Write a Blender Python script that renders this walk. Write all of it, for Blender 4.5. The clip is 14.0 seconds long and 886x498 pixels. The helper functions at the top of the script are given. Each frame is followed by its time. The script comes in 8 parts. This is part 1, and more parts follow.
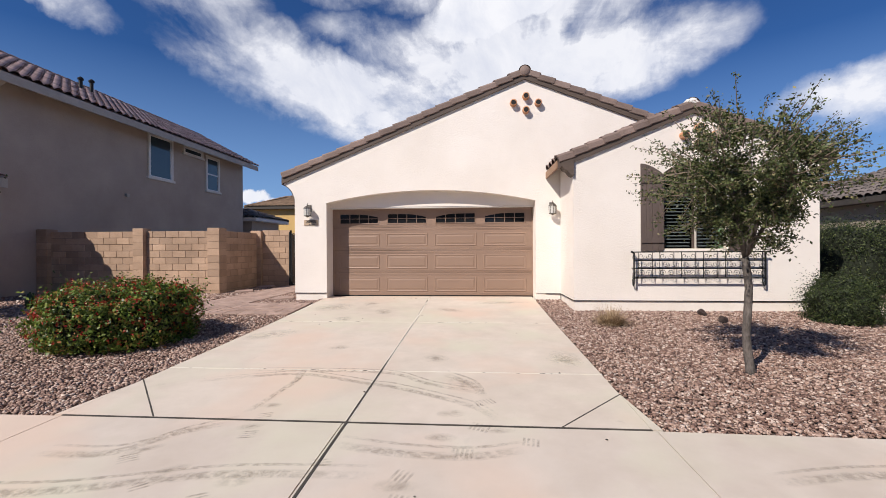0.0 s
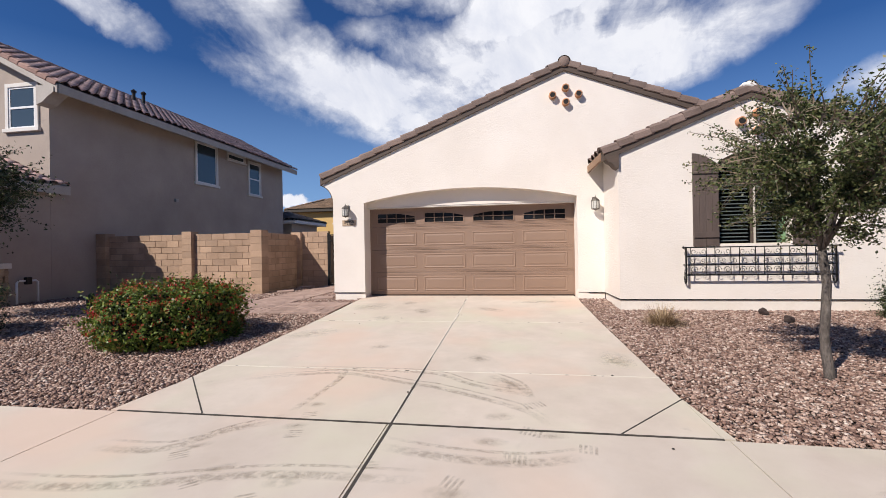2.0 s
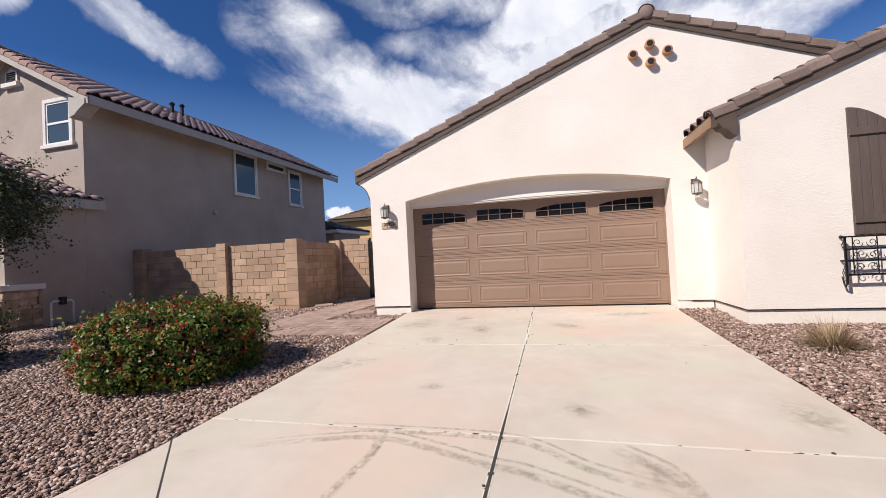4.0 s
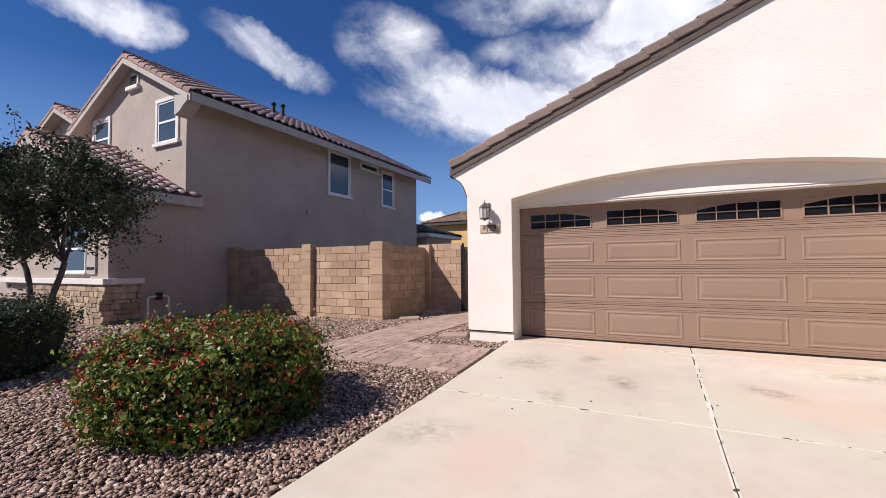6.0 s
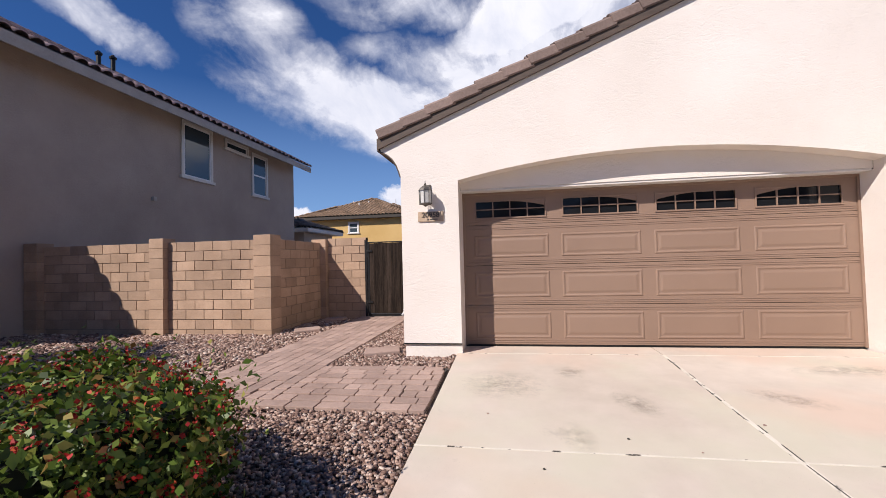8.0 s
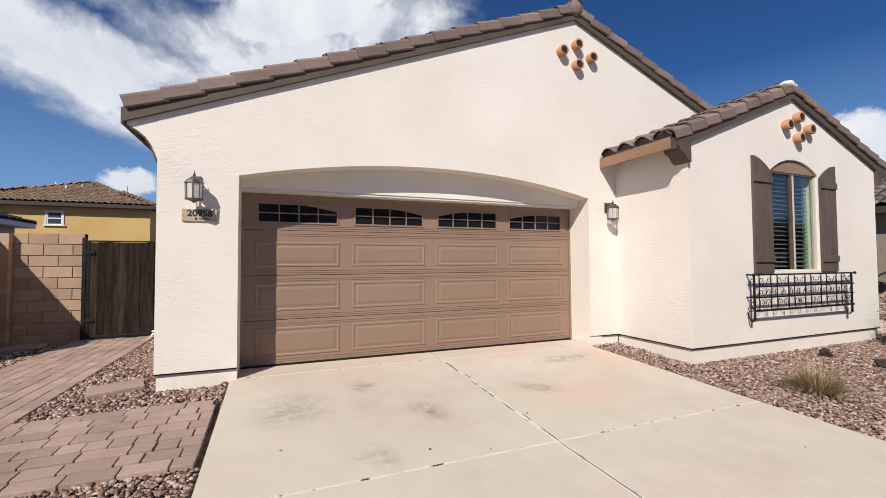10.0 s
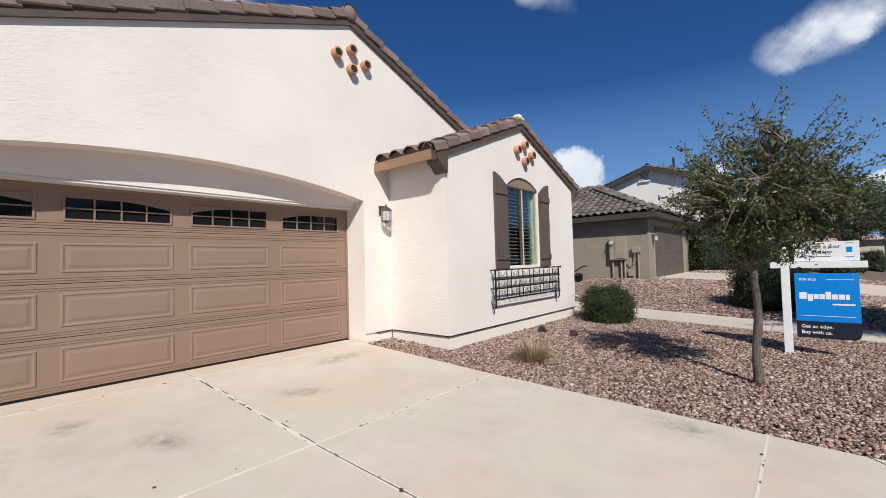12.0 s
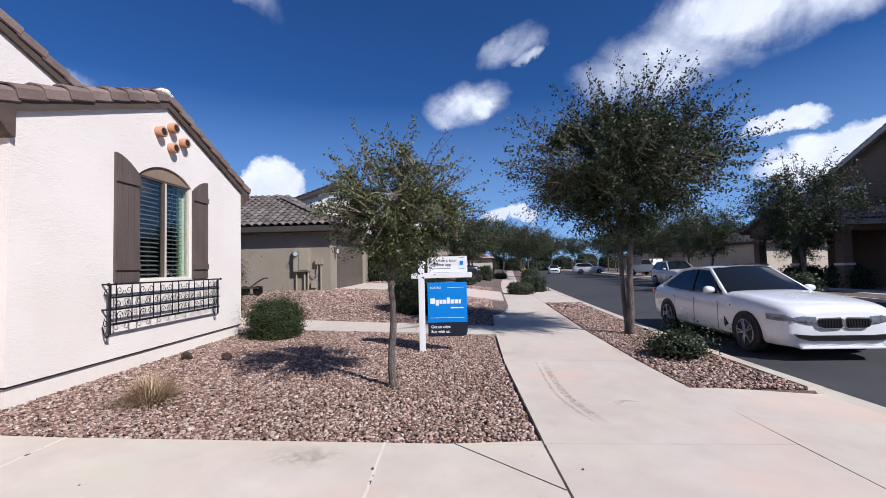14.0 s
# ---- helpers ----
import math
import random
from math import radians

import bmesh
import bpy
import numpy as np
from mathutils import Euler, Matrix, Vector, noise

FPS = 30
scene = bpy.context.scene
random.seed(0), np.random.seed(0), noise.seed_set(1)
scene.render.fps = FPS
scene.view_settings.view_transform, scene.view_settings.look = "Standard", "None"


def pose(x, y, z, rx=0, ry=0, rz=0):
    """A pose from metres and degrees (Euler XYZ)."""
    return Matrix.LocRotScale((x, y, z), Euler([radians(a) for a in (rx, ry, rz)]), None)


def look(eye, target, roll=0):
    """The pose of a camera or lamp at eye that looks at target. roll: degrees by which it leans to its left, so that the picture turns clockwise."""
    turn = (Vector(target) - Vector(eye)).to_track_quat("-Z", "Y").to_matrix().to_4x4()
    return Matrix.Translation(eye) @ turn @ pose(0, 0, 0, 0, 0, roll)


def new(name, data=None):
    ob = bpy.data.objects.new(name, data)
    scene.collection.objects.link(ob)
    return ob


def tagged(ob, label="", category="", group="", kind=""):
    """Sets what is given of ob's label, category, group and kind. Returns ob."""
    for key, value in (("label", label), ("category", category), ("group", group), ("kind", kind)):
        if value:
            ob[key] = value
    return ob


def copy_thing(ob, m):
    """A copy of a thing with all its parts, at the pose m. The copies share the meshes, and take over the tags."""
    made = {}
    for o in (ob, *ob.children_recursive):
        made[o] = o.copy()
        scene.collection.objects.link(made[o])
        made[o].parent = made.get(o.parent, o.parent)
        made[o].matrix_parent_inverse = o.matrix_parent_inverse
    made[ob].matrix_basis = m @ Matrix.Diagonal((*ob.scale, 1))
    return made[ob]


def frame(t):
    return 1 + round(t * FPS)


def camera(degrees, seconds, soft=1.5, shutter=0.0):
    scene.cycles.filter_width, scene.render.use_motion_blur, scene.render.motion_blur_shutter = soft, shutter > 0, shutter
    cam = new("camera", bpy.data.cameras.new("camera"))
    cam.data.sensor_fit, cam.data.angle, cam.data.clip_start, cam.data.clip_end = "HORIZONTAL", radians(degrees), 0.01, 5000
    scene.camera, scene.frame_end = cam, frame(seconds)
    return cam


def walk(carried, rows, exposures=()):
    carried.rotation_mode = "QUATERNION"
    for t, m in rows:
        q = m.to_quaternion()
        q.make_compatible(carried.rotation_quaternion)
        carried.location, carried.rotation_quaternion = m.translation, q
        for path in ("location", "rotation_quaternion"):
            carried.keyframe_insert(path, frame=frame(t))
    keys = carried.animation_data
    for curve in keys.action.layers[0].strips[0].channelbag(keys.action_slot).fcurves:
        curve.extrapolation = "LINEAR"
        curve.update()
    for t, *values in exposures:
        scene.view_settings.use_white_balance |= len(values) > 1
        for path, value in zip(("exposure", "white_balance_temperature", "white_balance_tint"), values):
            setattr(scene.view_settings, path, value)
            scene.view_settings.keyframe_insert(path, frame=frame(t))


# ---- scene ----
cam = camera(93.5, 14.0, 0.6)
PATH = [
    (0, (0.027, -0.241, 1.615), (-0.121, 1.753, 1.612), -0.3),
    (0.5, (0.013, -0.235, 1.617), (-0.156, 1.758, 1.608), -0.2),
    (1, (0.013, -0.248, 1.621), (-0.183, 1.743, 1.61), -0.4),
    (1.5, (-0.003, -0.238, 1.599), (-0.251, 1.747, 1.598), -0.6),
    (2, (-0.08, -0.103, 1.572), (-0.389, 1.873, 1.573), -1.0),
    (2.2, (-0.11, 0.009, 1.568), (-0.445, 1.981, 1.574), -1.3),
    (4.3, (-0.72, 1.632, 1.527), (-1.286, 3.549, 1.575), -2.8),
    (4.5, (-0.821, 1.782, 1.555), (-1.43, 3.686, 1.609), -2.6),
    (5, (-1.042, 2.149, 1.62), (-1.772, 4.009, 1.69), -1.8),
    (5.5, (-1.16, 2.594, 1.634), (-2.006, 4.404, 1.716), -1.0),
    (6, (-1.402, 2.997, 1.64), (-2.315, 4.775, 1.72), -0.5),
    (6.5, (-1.706, 3.284, 1.633), (-2.601, 5.071, 1.7), -0.4),
    (7, (-2.067, 3.645, 1.628), (-2.859, 5.48, 1.68), -0.8),
    (7.2, (-2.244, 3.743, 1.619), (-2.966, 5.608, 1.665), -1.0),
    (9.3, (-3.066, 4.257, 1.716), (-2.638, 6.209, 1.782), -1.0),
    (9.5, (-3.064, 4.282, 1.7), (-2.541, 6.211, 1.77), -0.7),
    (10, (-3.065, 4.265, 1.714), (-2.319, 6.12, 1.781), -0.3),
    (10.5, (-3.015, 4.246, 1.696), (-2.073, 6.009, 1.768), -0.4),
    (11, (-2.962, 4.207, 1.698), (-1.816, 5.845, 1.763), -0.7),
    (11.5, (-2.903, 4.185, 1.683), (-1.561, 5.666, 1.747), -1.0),
    (12, (-2.793, 4.119, 1.675), (-1.276, 5.421, 1.741), -1.6),
    (12.5, (-2.632, 4.041, 1.661), (-0.957, 5.13, 1.732), -2.1),
    (13, (-2.468, 3.97, 1.647), (-0.642, 4.783, 1.722), -2.3),
    (13.5, (-2.255, 3.917, 1.617), (-0.309, 4.372, 1.701), -2.1),
    (14, (-2.013, 3.82, 1.639), (-0.015, 3.85, 1.726), -1.4),
]
walk(cam, [(t, look(eye, target, roll)) for t, eye, target, roll in PATH], [(0.0, 0.16, 6500, 12), (2.0, 0.16, 6500, 12), (5.0, 0.24, 6450, 13), (6.0, 0.26, 6400, 14), (7.0, 0.31, 6400, 16), (9.5, 0.04, 6500, 11),
      (11.5, 0.03, 6280, 7), (13.0, 0.12, 6030, 9), (14.0, 0.22, 5900, 13)])

# sky and cloud settings
SKY_STRENGTH = 0.050
SKY_TINT = (0.43, 0.83, 1.38, 1)
CLOUD_DARK, CLOUD_LIGHT = (13.2, 13.9, 15.6, 1), (16.6, 16.9, 17.6, 1)
# az, el, half width, half height, lean (degrees), strength
CLOUDS_WISPY = [(-20, 21.2, 20, 6.2, -15, 1.0), (-33, 26.5, 9, 6, -28, 0.62), (2, 23.5, 15, 8, 4, 1.0), (17, 22.6, 15, 5.6, 10, 0.9), (15, 30, 13, 5, 12, 0.75), (-12, 32, 16, 3.5, -6, 0.5), (-13, 25, 12, 5, -12, 0.5),
                (-50, 25.8, 8.5, 2.3, -16, 0.62), (-67, 26.8, 7.5, 3.0, -6, 0.95), (41, 14.5, 9, 4, 12, 0.7), (127, 27, 20, 7, 14, 0.9), (61, 33, 8, 2.2, -32, 0.42), (47, 20, 5, 1.4, -15, 0.3),
                (94, 21, 6.5, 3.2, 8, 0.75), (101, 27.5, 5, 2.4, 24, 0.6)]
CLOUDS_PUFFY = [(94.5, 20.8, 3.6, 1.9, 6, 0.55), (101, 27, 2.6, 1.1, 18, 0.4), (67, 10.8, 4.0, 4.2, 0, 1.1), (99, 7.2, 5, 1.5, 0, 0.9), (129.5, 14.4, 4.2, 1.7, 4, 0.9), (136, 10.5, 11, 3.4, 8, 1.0), (4, 31, 13, 5, 24, 0.9), (-15.2, 8.6, 2.8, 2.2, 0, 1.0), (-28, 6.3, 2.4, 1.0, 0, 0.8), (82, 8, 3, 2.0, 0, 0.8)]
SKY_HAZE = (5.2, 8.6, 14.2, 1)

# ---------- world, sun ----------
SUN_AZ, SUN_EL = math.atan2(-0.655, -0.755), radians(42)
TO_SUN = Vector((math.sin(SUN_AZ) * math.cos(SUN_EL), math.cos(SUN_AZ) * math.cos(SUN_EL), math.sin(SUN_EL)))
sun = new("sun", bpy.data.lights.new("sun", "SUN"))
sun.data.energy, sun.data.angle, sun.data.color = 5.0, radians(0.53), (1.0, 0.935, 0.85)
sun.matrix_world = look(TO_SUN * 60, (0, 0, 0))

world = bpy.data.worlds.new("sky")
scene.world = world
world.use_nodes = True
WN, WL = world.node_tree.nodes, world.node_tree.links
WN.clear()


def wmath(op, a, b=None, clamp=False):
    n = WN.new("ShaderNodeMath")
    n.operation, n.use_clamp = op, clamp
    for i, v in enumerate((a, b)):
        if v is None:
            continue
        if isinstance(v, (int, float)):
            n.inputs[i].default_value = v
        else:
            WL.new(v, n.inputs[i])
    return n.outputs[0]


sky = WN.new("ShaderNodeTexSky")
sky.sky_type, sky.sun_disc = "NISHITA", False
sky.sun_elevation, sky.sun_rotation = SUN_EL, SUN_AZ
sky.air_density, sky.dust_density, sky.ozone_density = 1.0, 0.0, 3.0
coord = WN.new("ShaderNodeTexCoord").outputs["Generated"]


def warped(scale, detail, amount):
    """The sky's directions, pushed about by turbulence."""
    n = WN.new("ShaderNodeTexNoise")
    n.inputs["Scale"].default_value, n.inputs["Detail"].default_value, n.inputs["Roughness"].default_value = scale, detail, 0.62
    WL.new(coord, n.inputs["Vector"])
    a, b, c = [WN.new("ShaderNodeVectorMath") for _ in range(3)]
    a.operation, b.operation, c.operation = "SUBTRACT", "SCALE", "ADD"
    WL.new(n.outputs["Color"], a.inputs[0])
    a.inputs[1].default_value = (0.5, 0.5, 0.5)
    WL.new(a.outputs[0], b.inputs[0])
    b.inputs["Scale"].default_value = amount
    WL.new(coord, c.inputs[0])
    WL.new(b.outputs[0], c.inputs[1])
    return c.outputs[0]


swirl = warped(2.8, 8, 0.17)
billow = warped(9.0, 8, 0.10)


def wnoise(scale, detail, rough, distort, stretch=(1, 1, 1), turn=(0, 0, 0)):
    m = WN.new("ShaderNodeMapping")
    m.inputs["Scale"].default_value, m.inputs["Rotation"].default_value = stretch, turn
    WL.new(coord, m.inputs["Vector"])
    n = WN.new("ShaderNodeTexNoise")
    n.inputs["Scale"].default_value, n.inputs["Detail"].default_value = scale, detail
    n.inputs["Roughness"].default_value, n.inputs["Distortion"].default_value = rough, distort
    WL.new(m.outputs[0], n.inputs["Vector"])
    return n.outputs[0]


def way_of(az, el):
    """Unit vector: az degrees clockwise from +y, el degrees up."""
    a, e = radians(az), radians(el)
    return Vector((math.sin(a) * math.cos(e), math.cos(a) * math.cos(e), math.sin(e)))


def cloud(where, az, el, wide, high, lean=0, strength=1.0):
    """Soft cloud bank round a direction: half sizes and lean in degrees."""
    c = way_of(az, el)
    right = Vector((c.y, -c.x, 0)).normalized()
    up = right.cross(c)
    l = radians(lean)
    u, v = right * math.cos(l) + up * math.sin(l), up * math.cos(l) - right * math.sin(l)
    parts = []
    for axis, size in ((u, wide), (v, high)):
        d = WN.new("ShaderNodeVectorMath")
        d.operation = "DOT_PRODUCT"
        WL.new(where, d.inputs[0])
        d.inputs[1].default_value = axis
        q = wmath("DIVIDE", d.outputs["Value"], math.sin(radians(size)))
        parts.append(wmath("MULTIPLY", q, q))
    f = WN.new("ShaderNodeVectorMath")
    f.operation = "DOT_PRODUCT"
    WL.new(coord, f.inputs[0])
    f.inputs[1].default_value = c
    ahead = wmath("GREATER_THAN", f.outputs["Value"], 0.2)
    return wmath("MULTIPLY", wmath("MULTIPLY", wmath("SUBTRACT", 1.0, wmath("ADD", parts[0], parts[1]), True), ahead), strength)


fine = wnoise(5.5, 9, 0.62, 0.5)
wisp = wnoise(2.6, 7, 0.6, 1.6, (0.7, 1.5, 1.9), (0, 0.3, 0.5))
ruffle = wmath("ADD", wmath("MULTIPLY", fine, 0.55), wmath("MULTIPLY", wisp, 0.6))
wispy, puffy = None, None
for bank in CLOUDS_WISPY:
    k = cloud(swirl, *bank)
    wispy = k if wispy is None else wmath("MAXIMUM", wispy, k)
for bank in CLOUDS_PUFFY:
    k = cloud(billow, *bank)
    puffy = k if puffy is None else wmath("MAXIMUM", puffy, k)
# cirrus strands fan out from a point low over the roof
hub = way_of(3, 12)
hub_right = Vector((hub.y, -hub.x, 0)).normalized()
hub_up = hub_right.cross(hub)
fan_axes = []
for axis in (hub_right, hub_up):
    d = WN.new("ShaderNodeVectorMath")
    d.operation = "DOT_PRODUCT"
    WL.new(swirl, d.inputs[0])
    d.inputs[1].default_value = axis
    fan_axes.append(d.outputs["Value"])
fan_angle = wmath("ARCTAN2", fan_axes[0], fan_axes[1])
fan_reach = wmath("SQRT", wmath("ADD", wmath("MULTIPLY", fan_axes[0], fan_axes[0]), wmath("MULTIPLY", fan_axes[1], fan_axes[1])))
fan_place = WN.new("ShaderNodeCombineXYZ")
WL.new(wmath("MULTIPLY", fan_angle, 3.4), fan_place.inputs[0])
WL.new(wmath("MULTIPLY", fan_reach, 3.2), fan_place.inputs[1])
strands = WN.new("ShaderNodeTexNoise")
strands.inputs["Scale"].default_value, strands.inputs["Detail"].default_value, strands.inputs["Roughness"].default_value = 1.5, 7, 0.58
WL.new(fan_place.outputs[0], strands.inputs["Vector"])
torn = wmath("ADD", wmath("MULTIPLY", wmath("SUBTRACT", strands.outputs[0], 0.5), 1.8), wmath("MULTIPLY", wmath("SUBTRACT", ruffle, 0.56), 2.5))
dw = wmath("ADD", wmath("MULTIPLY", wmath("POWER", wispy, 0.9), 1.33), wmath("SUBTRACT", wmath("MULTIPLY", torn, wmath("MULTIPLY", wispy, 2.5, True)), 0.14), True)
dw = wmath("MULTIPLY", wmath("POWER", dw, 1.35), 0.95)
dp = wmath("MULTIPLY", wmath("SUBTRACT", wmath("ADD", puffy, wmath("MULTIPLY", fine, 0.8)), 0.56), 2.8, True)
dp = wmath("MULTIPLY", dp, wmath("MULTIPLY", puffy, 4.0, True))
dens = wmath("MAXIMUM", dw, dp)
mixc = WN.new("ShaderNodeMixRGB")
WL.new(dens, mixc.inputs[0])
grade = WN.new("ShaderNodeMixRGB")
grade.blend_type = "MULTIPLY"
grade.inputs[0].default_value = 1.0
grade.inputs[2].default_value = SKY_TINT
WL.new(sky.outputs[0], grade.inputs[1])
sepz = WN.new("ShaderNodeSeparateXYZ")
WL.new(coord, sepz.inputs[0])
haze = WN.new("ShaderNodeMixRGB")
WL.new(wmath("MULTIPLY", wmath("SUBTRACT", 1.0, wmath("MULTIPLY", sepz.outputs[2], 2.7), True), 0.8), haze.inputs[0])
WL.new(grade.outputs[0], haze.inputs[1])
haze.inputs[2].default_value = SKY_HAZE
WL.new(haze.outputs[0], mixc.inputs[1])
shade = WN.new("ShaderNodeValToRGB")
shade.color_ramp.elements[0].position, shade.color_ramp.elements[0].color = 0.36, CLOUD_DARK
shade.color_ramp.elements[1].position, shade.color_ramp.elements[1].color = 0.58, CLOUD_LIGHT
WL.new(fine, shade.inputs[0])
WL.new(shade.outputs[0], mixc.inputs[2])
back = WN.new("ShaderNodeBackground")
back.inputs["Strength"].default_value = SKY_STRENGTH
WL.new(mixc.outputs[0], back.inputs[0])
WL.new(back.outputs[0], WN.new("ShaderNodeOutputWorld").inputs[0])


# ---------- materials ----------
def principled(name):
    m = bpy.data.materials.new(name)
    m.use_nodes = True
    return m, m.node_tree.nodes, m.node_tree.links, m.node_tree.nodes["Principled BSDF"]


def rgb(c):
    return (*c, 1.0)


def noise_of(N, L, vec, scale, detail=4, rough=0.55, distort=0.0):
    n = N.new("ShaderNodeTexNoise")
    n.inputs["Scale"].default_value, n.inputs["Detail"].default_value = scale, detail
    n.inputs["Roughness"].default_value, n.inputs["Distortion"].default_value = rough, distort
    L.new(vec, n.inputs["Vector"])
    return n.outputs[0]


def ramp_of(N, L, fac, stops):
    r = N.new("ShaderNodeValToRGB")
    while len(r.color_ramp.elements) < len(stops):
        r.color_ramp.elements.new(0.5)
    for e, (p, c) in zip(r.color_ramp.elements, stops):
        e.position, e.color = p, rgb(c)
    L.new(fac, r.inputs[0])
    return r.outputs[0]


def mix_of(N, L, a, b, fac, blend="MIX"):
    n = N.new("ShaderNodeMixRGB")
    n.blend_type = blend
    for i, v in ((0, fac), (1, a), (2, b)):
        if isinstance(v, (int, float)):
            n.inputs[i].default_value = v
        elif isinstance(v, tuple):
            n.inputs[i].default_value = rgb(v)
        else:
            L.new(v, n.inputs[i])
    return n.outputs[0]


def bump_of(N, L, bsdf, height, strength, dist):
    b = N.new("ShaderNodeBump")
    b.inputs["Strength"].default_value, b.inputs["Distance"].default_value = strength, dist
    L.new(height, b.inputs["Height"])
    L.new(b.outputs[0], bsdf.inputs["Normal"])


def surface(name, dark, light, broad=0.8, grain=40.0, rough=0.8, bump=0.3, dist=0.004, metal=0.0, vary=0.0, island=False,
            stretch=(1, 1, 1), specks=None, coat=0.0):
    """A worn surface: broad blotches between two colours, fine grain, relief; vary: brightness spread from piece to piece."""
    m, N, L, P = principled(name)
    pos = N.new("ShaderNodeNewGeometry").outputs["Position"]
    mp = N.new("ShaderNodeMapping")
    mp.inputs["Scale"].default_value = stretch
    L.new(pos, mp.inputs["Vector"])
    v = mp.outputs[0]
    big = noise_of(N, L, v, broad, 5, 0.6)
    small = noise_of(N, L, v, grain, 4, 0.6)
    both = mix_of(N, L, big, small, 0.4)
    col = ramp_of(N, L, both, [(0.36, dark), (0.64, light)])
    if vary:
        src = N.new("ShaderNodeNewGeometry").outputs["Random Per Island"] if island else N.new("ShaderNodeObjectInfo").outputs["Random"]
        mr = N.new("ShaderNodeMapRange")
        mr.inputs["To Min"].default_value, mr.inputs["To Max"].default_value = 1 - vary, 1 + vary
        L.new(src, mr.inputs["Value"])
        hs = N.new("ShaderNodeHueSaturation")
        L.new(mr.outputs[0], hs.inputs["Value"])
        L.new(col, hs.inputs["Color"])
        col = hs.outputs[0]
    if specks:
        sp = noise_of(N, L, v, specks[1], 2, 0.5)
        col = mix_of(N, L, col, specks[0], ramp_of(N, L, sp, [(specks[2], (0, 0, 0)), (specks[2] + 0.05, (1, 1, 1))]))
    L.new(col, P.inputs["Base Color"])
    P.inputs["Metallic"].default_value = metal
    rr = N.new("ShaderNodeMapRange")
    rr.inputs["To Min"].default_value, rr.inputs["To Max"].default_value = max(0.02, rough - 0.1), min(1, rough + 0.1)
    L.new(big, rr.inputs["Value"])
    L.new(rr.outputs[0], P.inputs["Roughness"])
    P.inputs["Coat Weight"].default_value = coat
    if bump:
        bump_of(N, L, P, small, bump, dist)
    return m


def stucco(name, dark, light, scale=38, strength=0.27, dist=0.007):
    """Sprayed and knocked-down render: flat islands over a rough ground."""
    m, N, L, P = principled(name)
    pos = N.new("ShaderNodeNewGeometry").outputs["Position"]
    mp = N.new("ShaderNodeMapping")
    mp.inputs["Scale"].default_value = (0.62, 0.62, 1.15)
    L.new(pos, mp.inputs["Vector"])
    big = noise_of(N, L, pos, 0.7, 5, 0.6)
    lace = noise_of(N, L, mp.outputs[0], scale, 5, 0.62, 0.8)
    grit = noise_of(N, L, pos, 160, 2, 0.5)
    col = ramp_of(N, L, big, [(0.3, dark), (0.7, light)])
    streak = noise_of(N, L, pos, 3.0, 6, 0.7)
    col = mix_of(N, L, col, dark, mix_of(N, L, (0, 0, 0), ramp_of(N, L, streak, [(0.55, (0, 0, 0)), (0.75, (1, 1, 1))]), 0.4))
    L.new(col, P.inputs["Base Color"])
    P.inputs["Roughness"].default_value = 0.9
    flat = ramp_of(N, L, lace, [(0.40, (0, 0, 0)), (0.56, (1, 1, 1))])
    patch_of = ramp_of(N, L, noise_of(N, L, pos, 1.7, 4, 0.6), [(0.38, (0.22, 0.22, 0.22)), (0.62, (1, 1, 1))])
    relief = mix_of(N, L, flat, patch_of, 1.0, "MULTIPLY")
    bump_of(N, L, P, mix_of(N, L, relief, grit, 0.15), strength, dist)
    return m


def concrete(name, dark, light, marks=0.0):
    m, N, L, P = principled(name)
    pos = N.new("ShaderNodeNewGeometry").outputs["Position"]
    big = noise_of(N, L, pos, 0.55, 6, 0.62)
    mid = noise_of(N, L, pos, 3.5, 6, 0.6)
    pores = noise_of(N, L, pos, 130, 2, 0.5)
    col = ramp_of(N, L, mix_of(N, L, big, mid, 0.4), [(0.34, dark), (0.5, tuple((a + b) / 2 for a, b in zip(dark, light))), (0.66, light)])
    green = noise_of(N, L, pos, 0.9, 4, 0.5)
    col = mix_of(N, L, col, (0.56, 0.53, 0.41), mix_of(N, L, (0, 0, 0), ramp_of(N, L, green, [(0.5, (0, 0, 0)), (0.68, (1, 1, 1))]), 0.72))
    pink = noise_of(N, L, pos, 0.63, 3, 0.5)
    col = mix_of(N, L, col, (0.62, 0.47, 0.37), mix_of(N, L, (0, 0, 0), ramp_of(N, L, pink, [(0.5, (0, 0, 0)), (0.66, (1, 1, 1))]), 0.7))
    if marks:
        spots = noise_of(N, L, pos, 1.7, 5, 0.7, 0.3)
        col = mix_of(N, L, col, (0.22, 0.2, 0.18), mix_of(N, L, (0, 0, 0), ramp_of(N, L, spots, [(0.66, (0, 0, 0)), (0.74, (1, 1, 1))]), marks))
    col = mix_of(N, L, col, (0.30, 0.26, 0.2), mix_of(N, L, (0, 0, 0), ramp_of(N, L, pores, [(0.66, (0, 0, 0)), (0.78, (1, 1, 1))]), 0.35))
    L.new(col, P.inputs["Base Color"])
    P.inputs["Roughness"].default_value = 0.85
    bump_of(N, L, P, mix_of(N, L, pores, mid, 0.4), 0.22, 0.004)
    return m


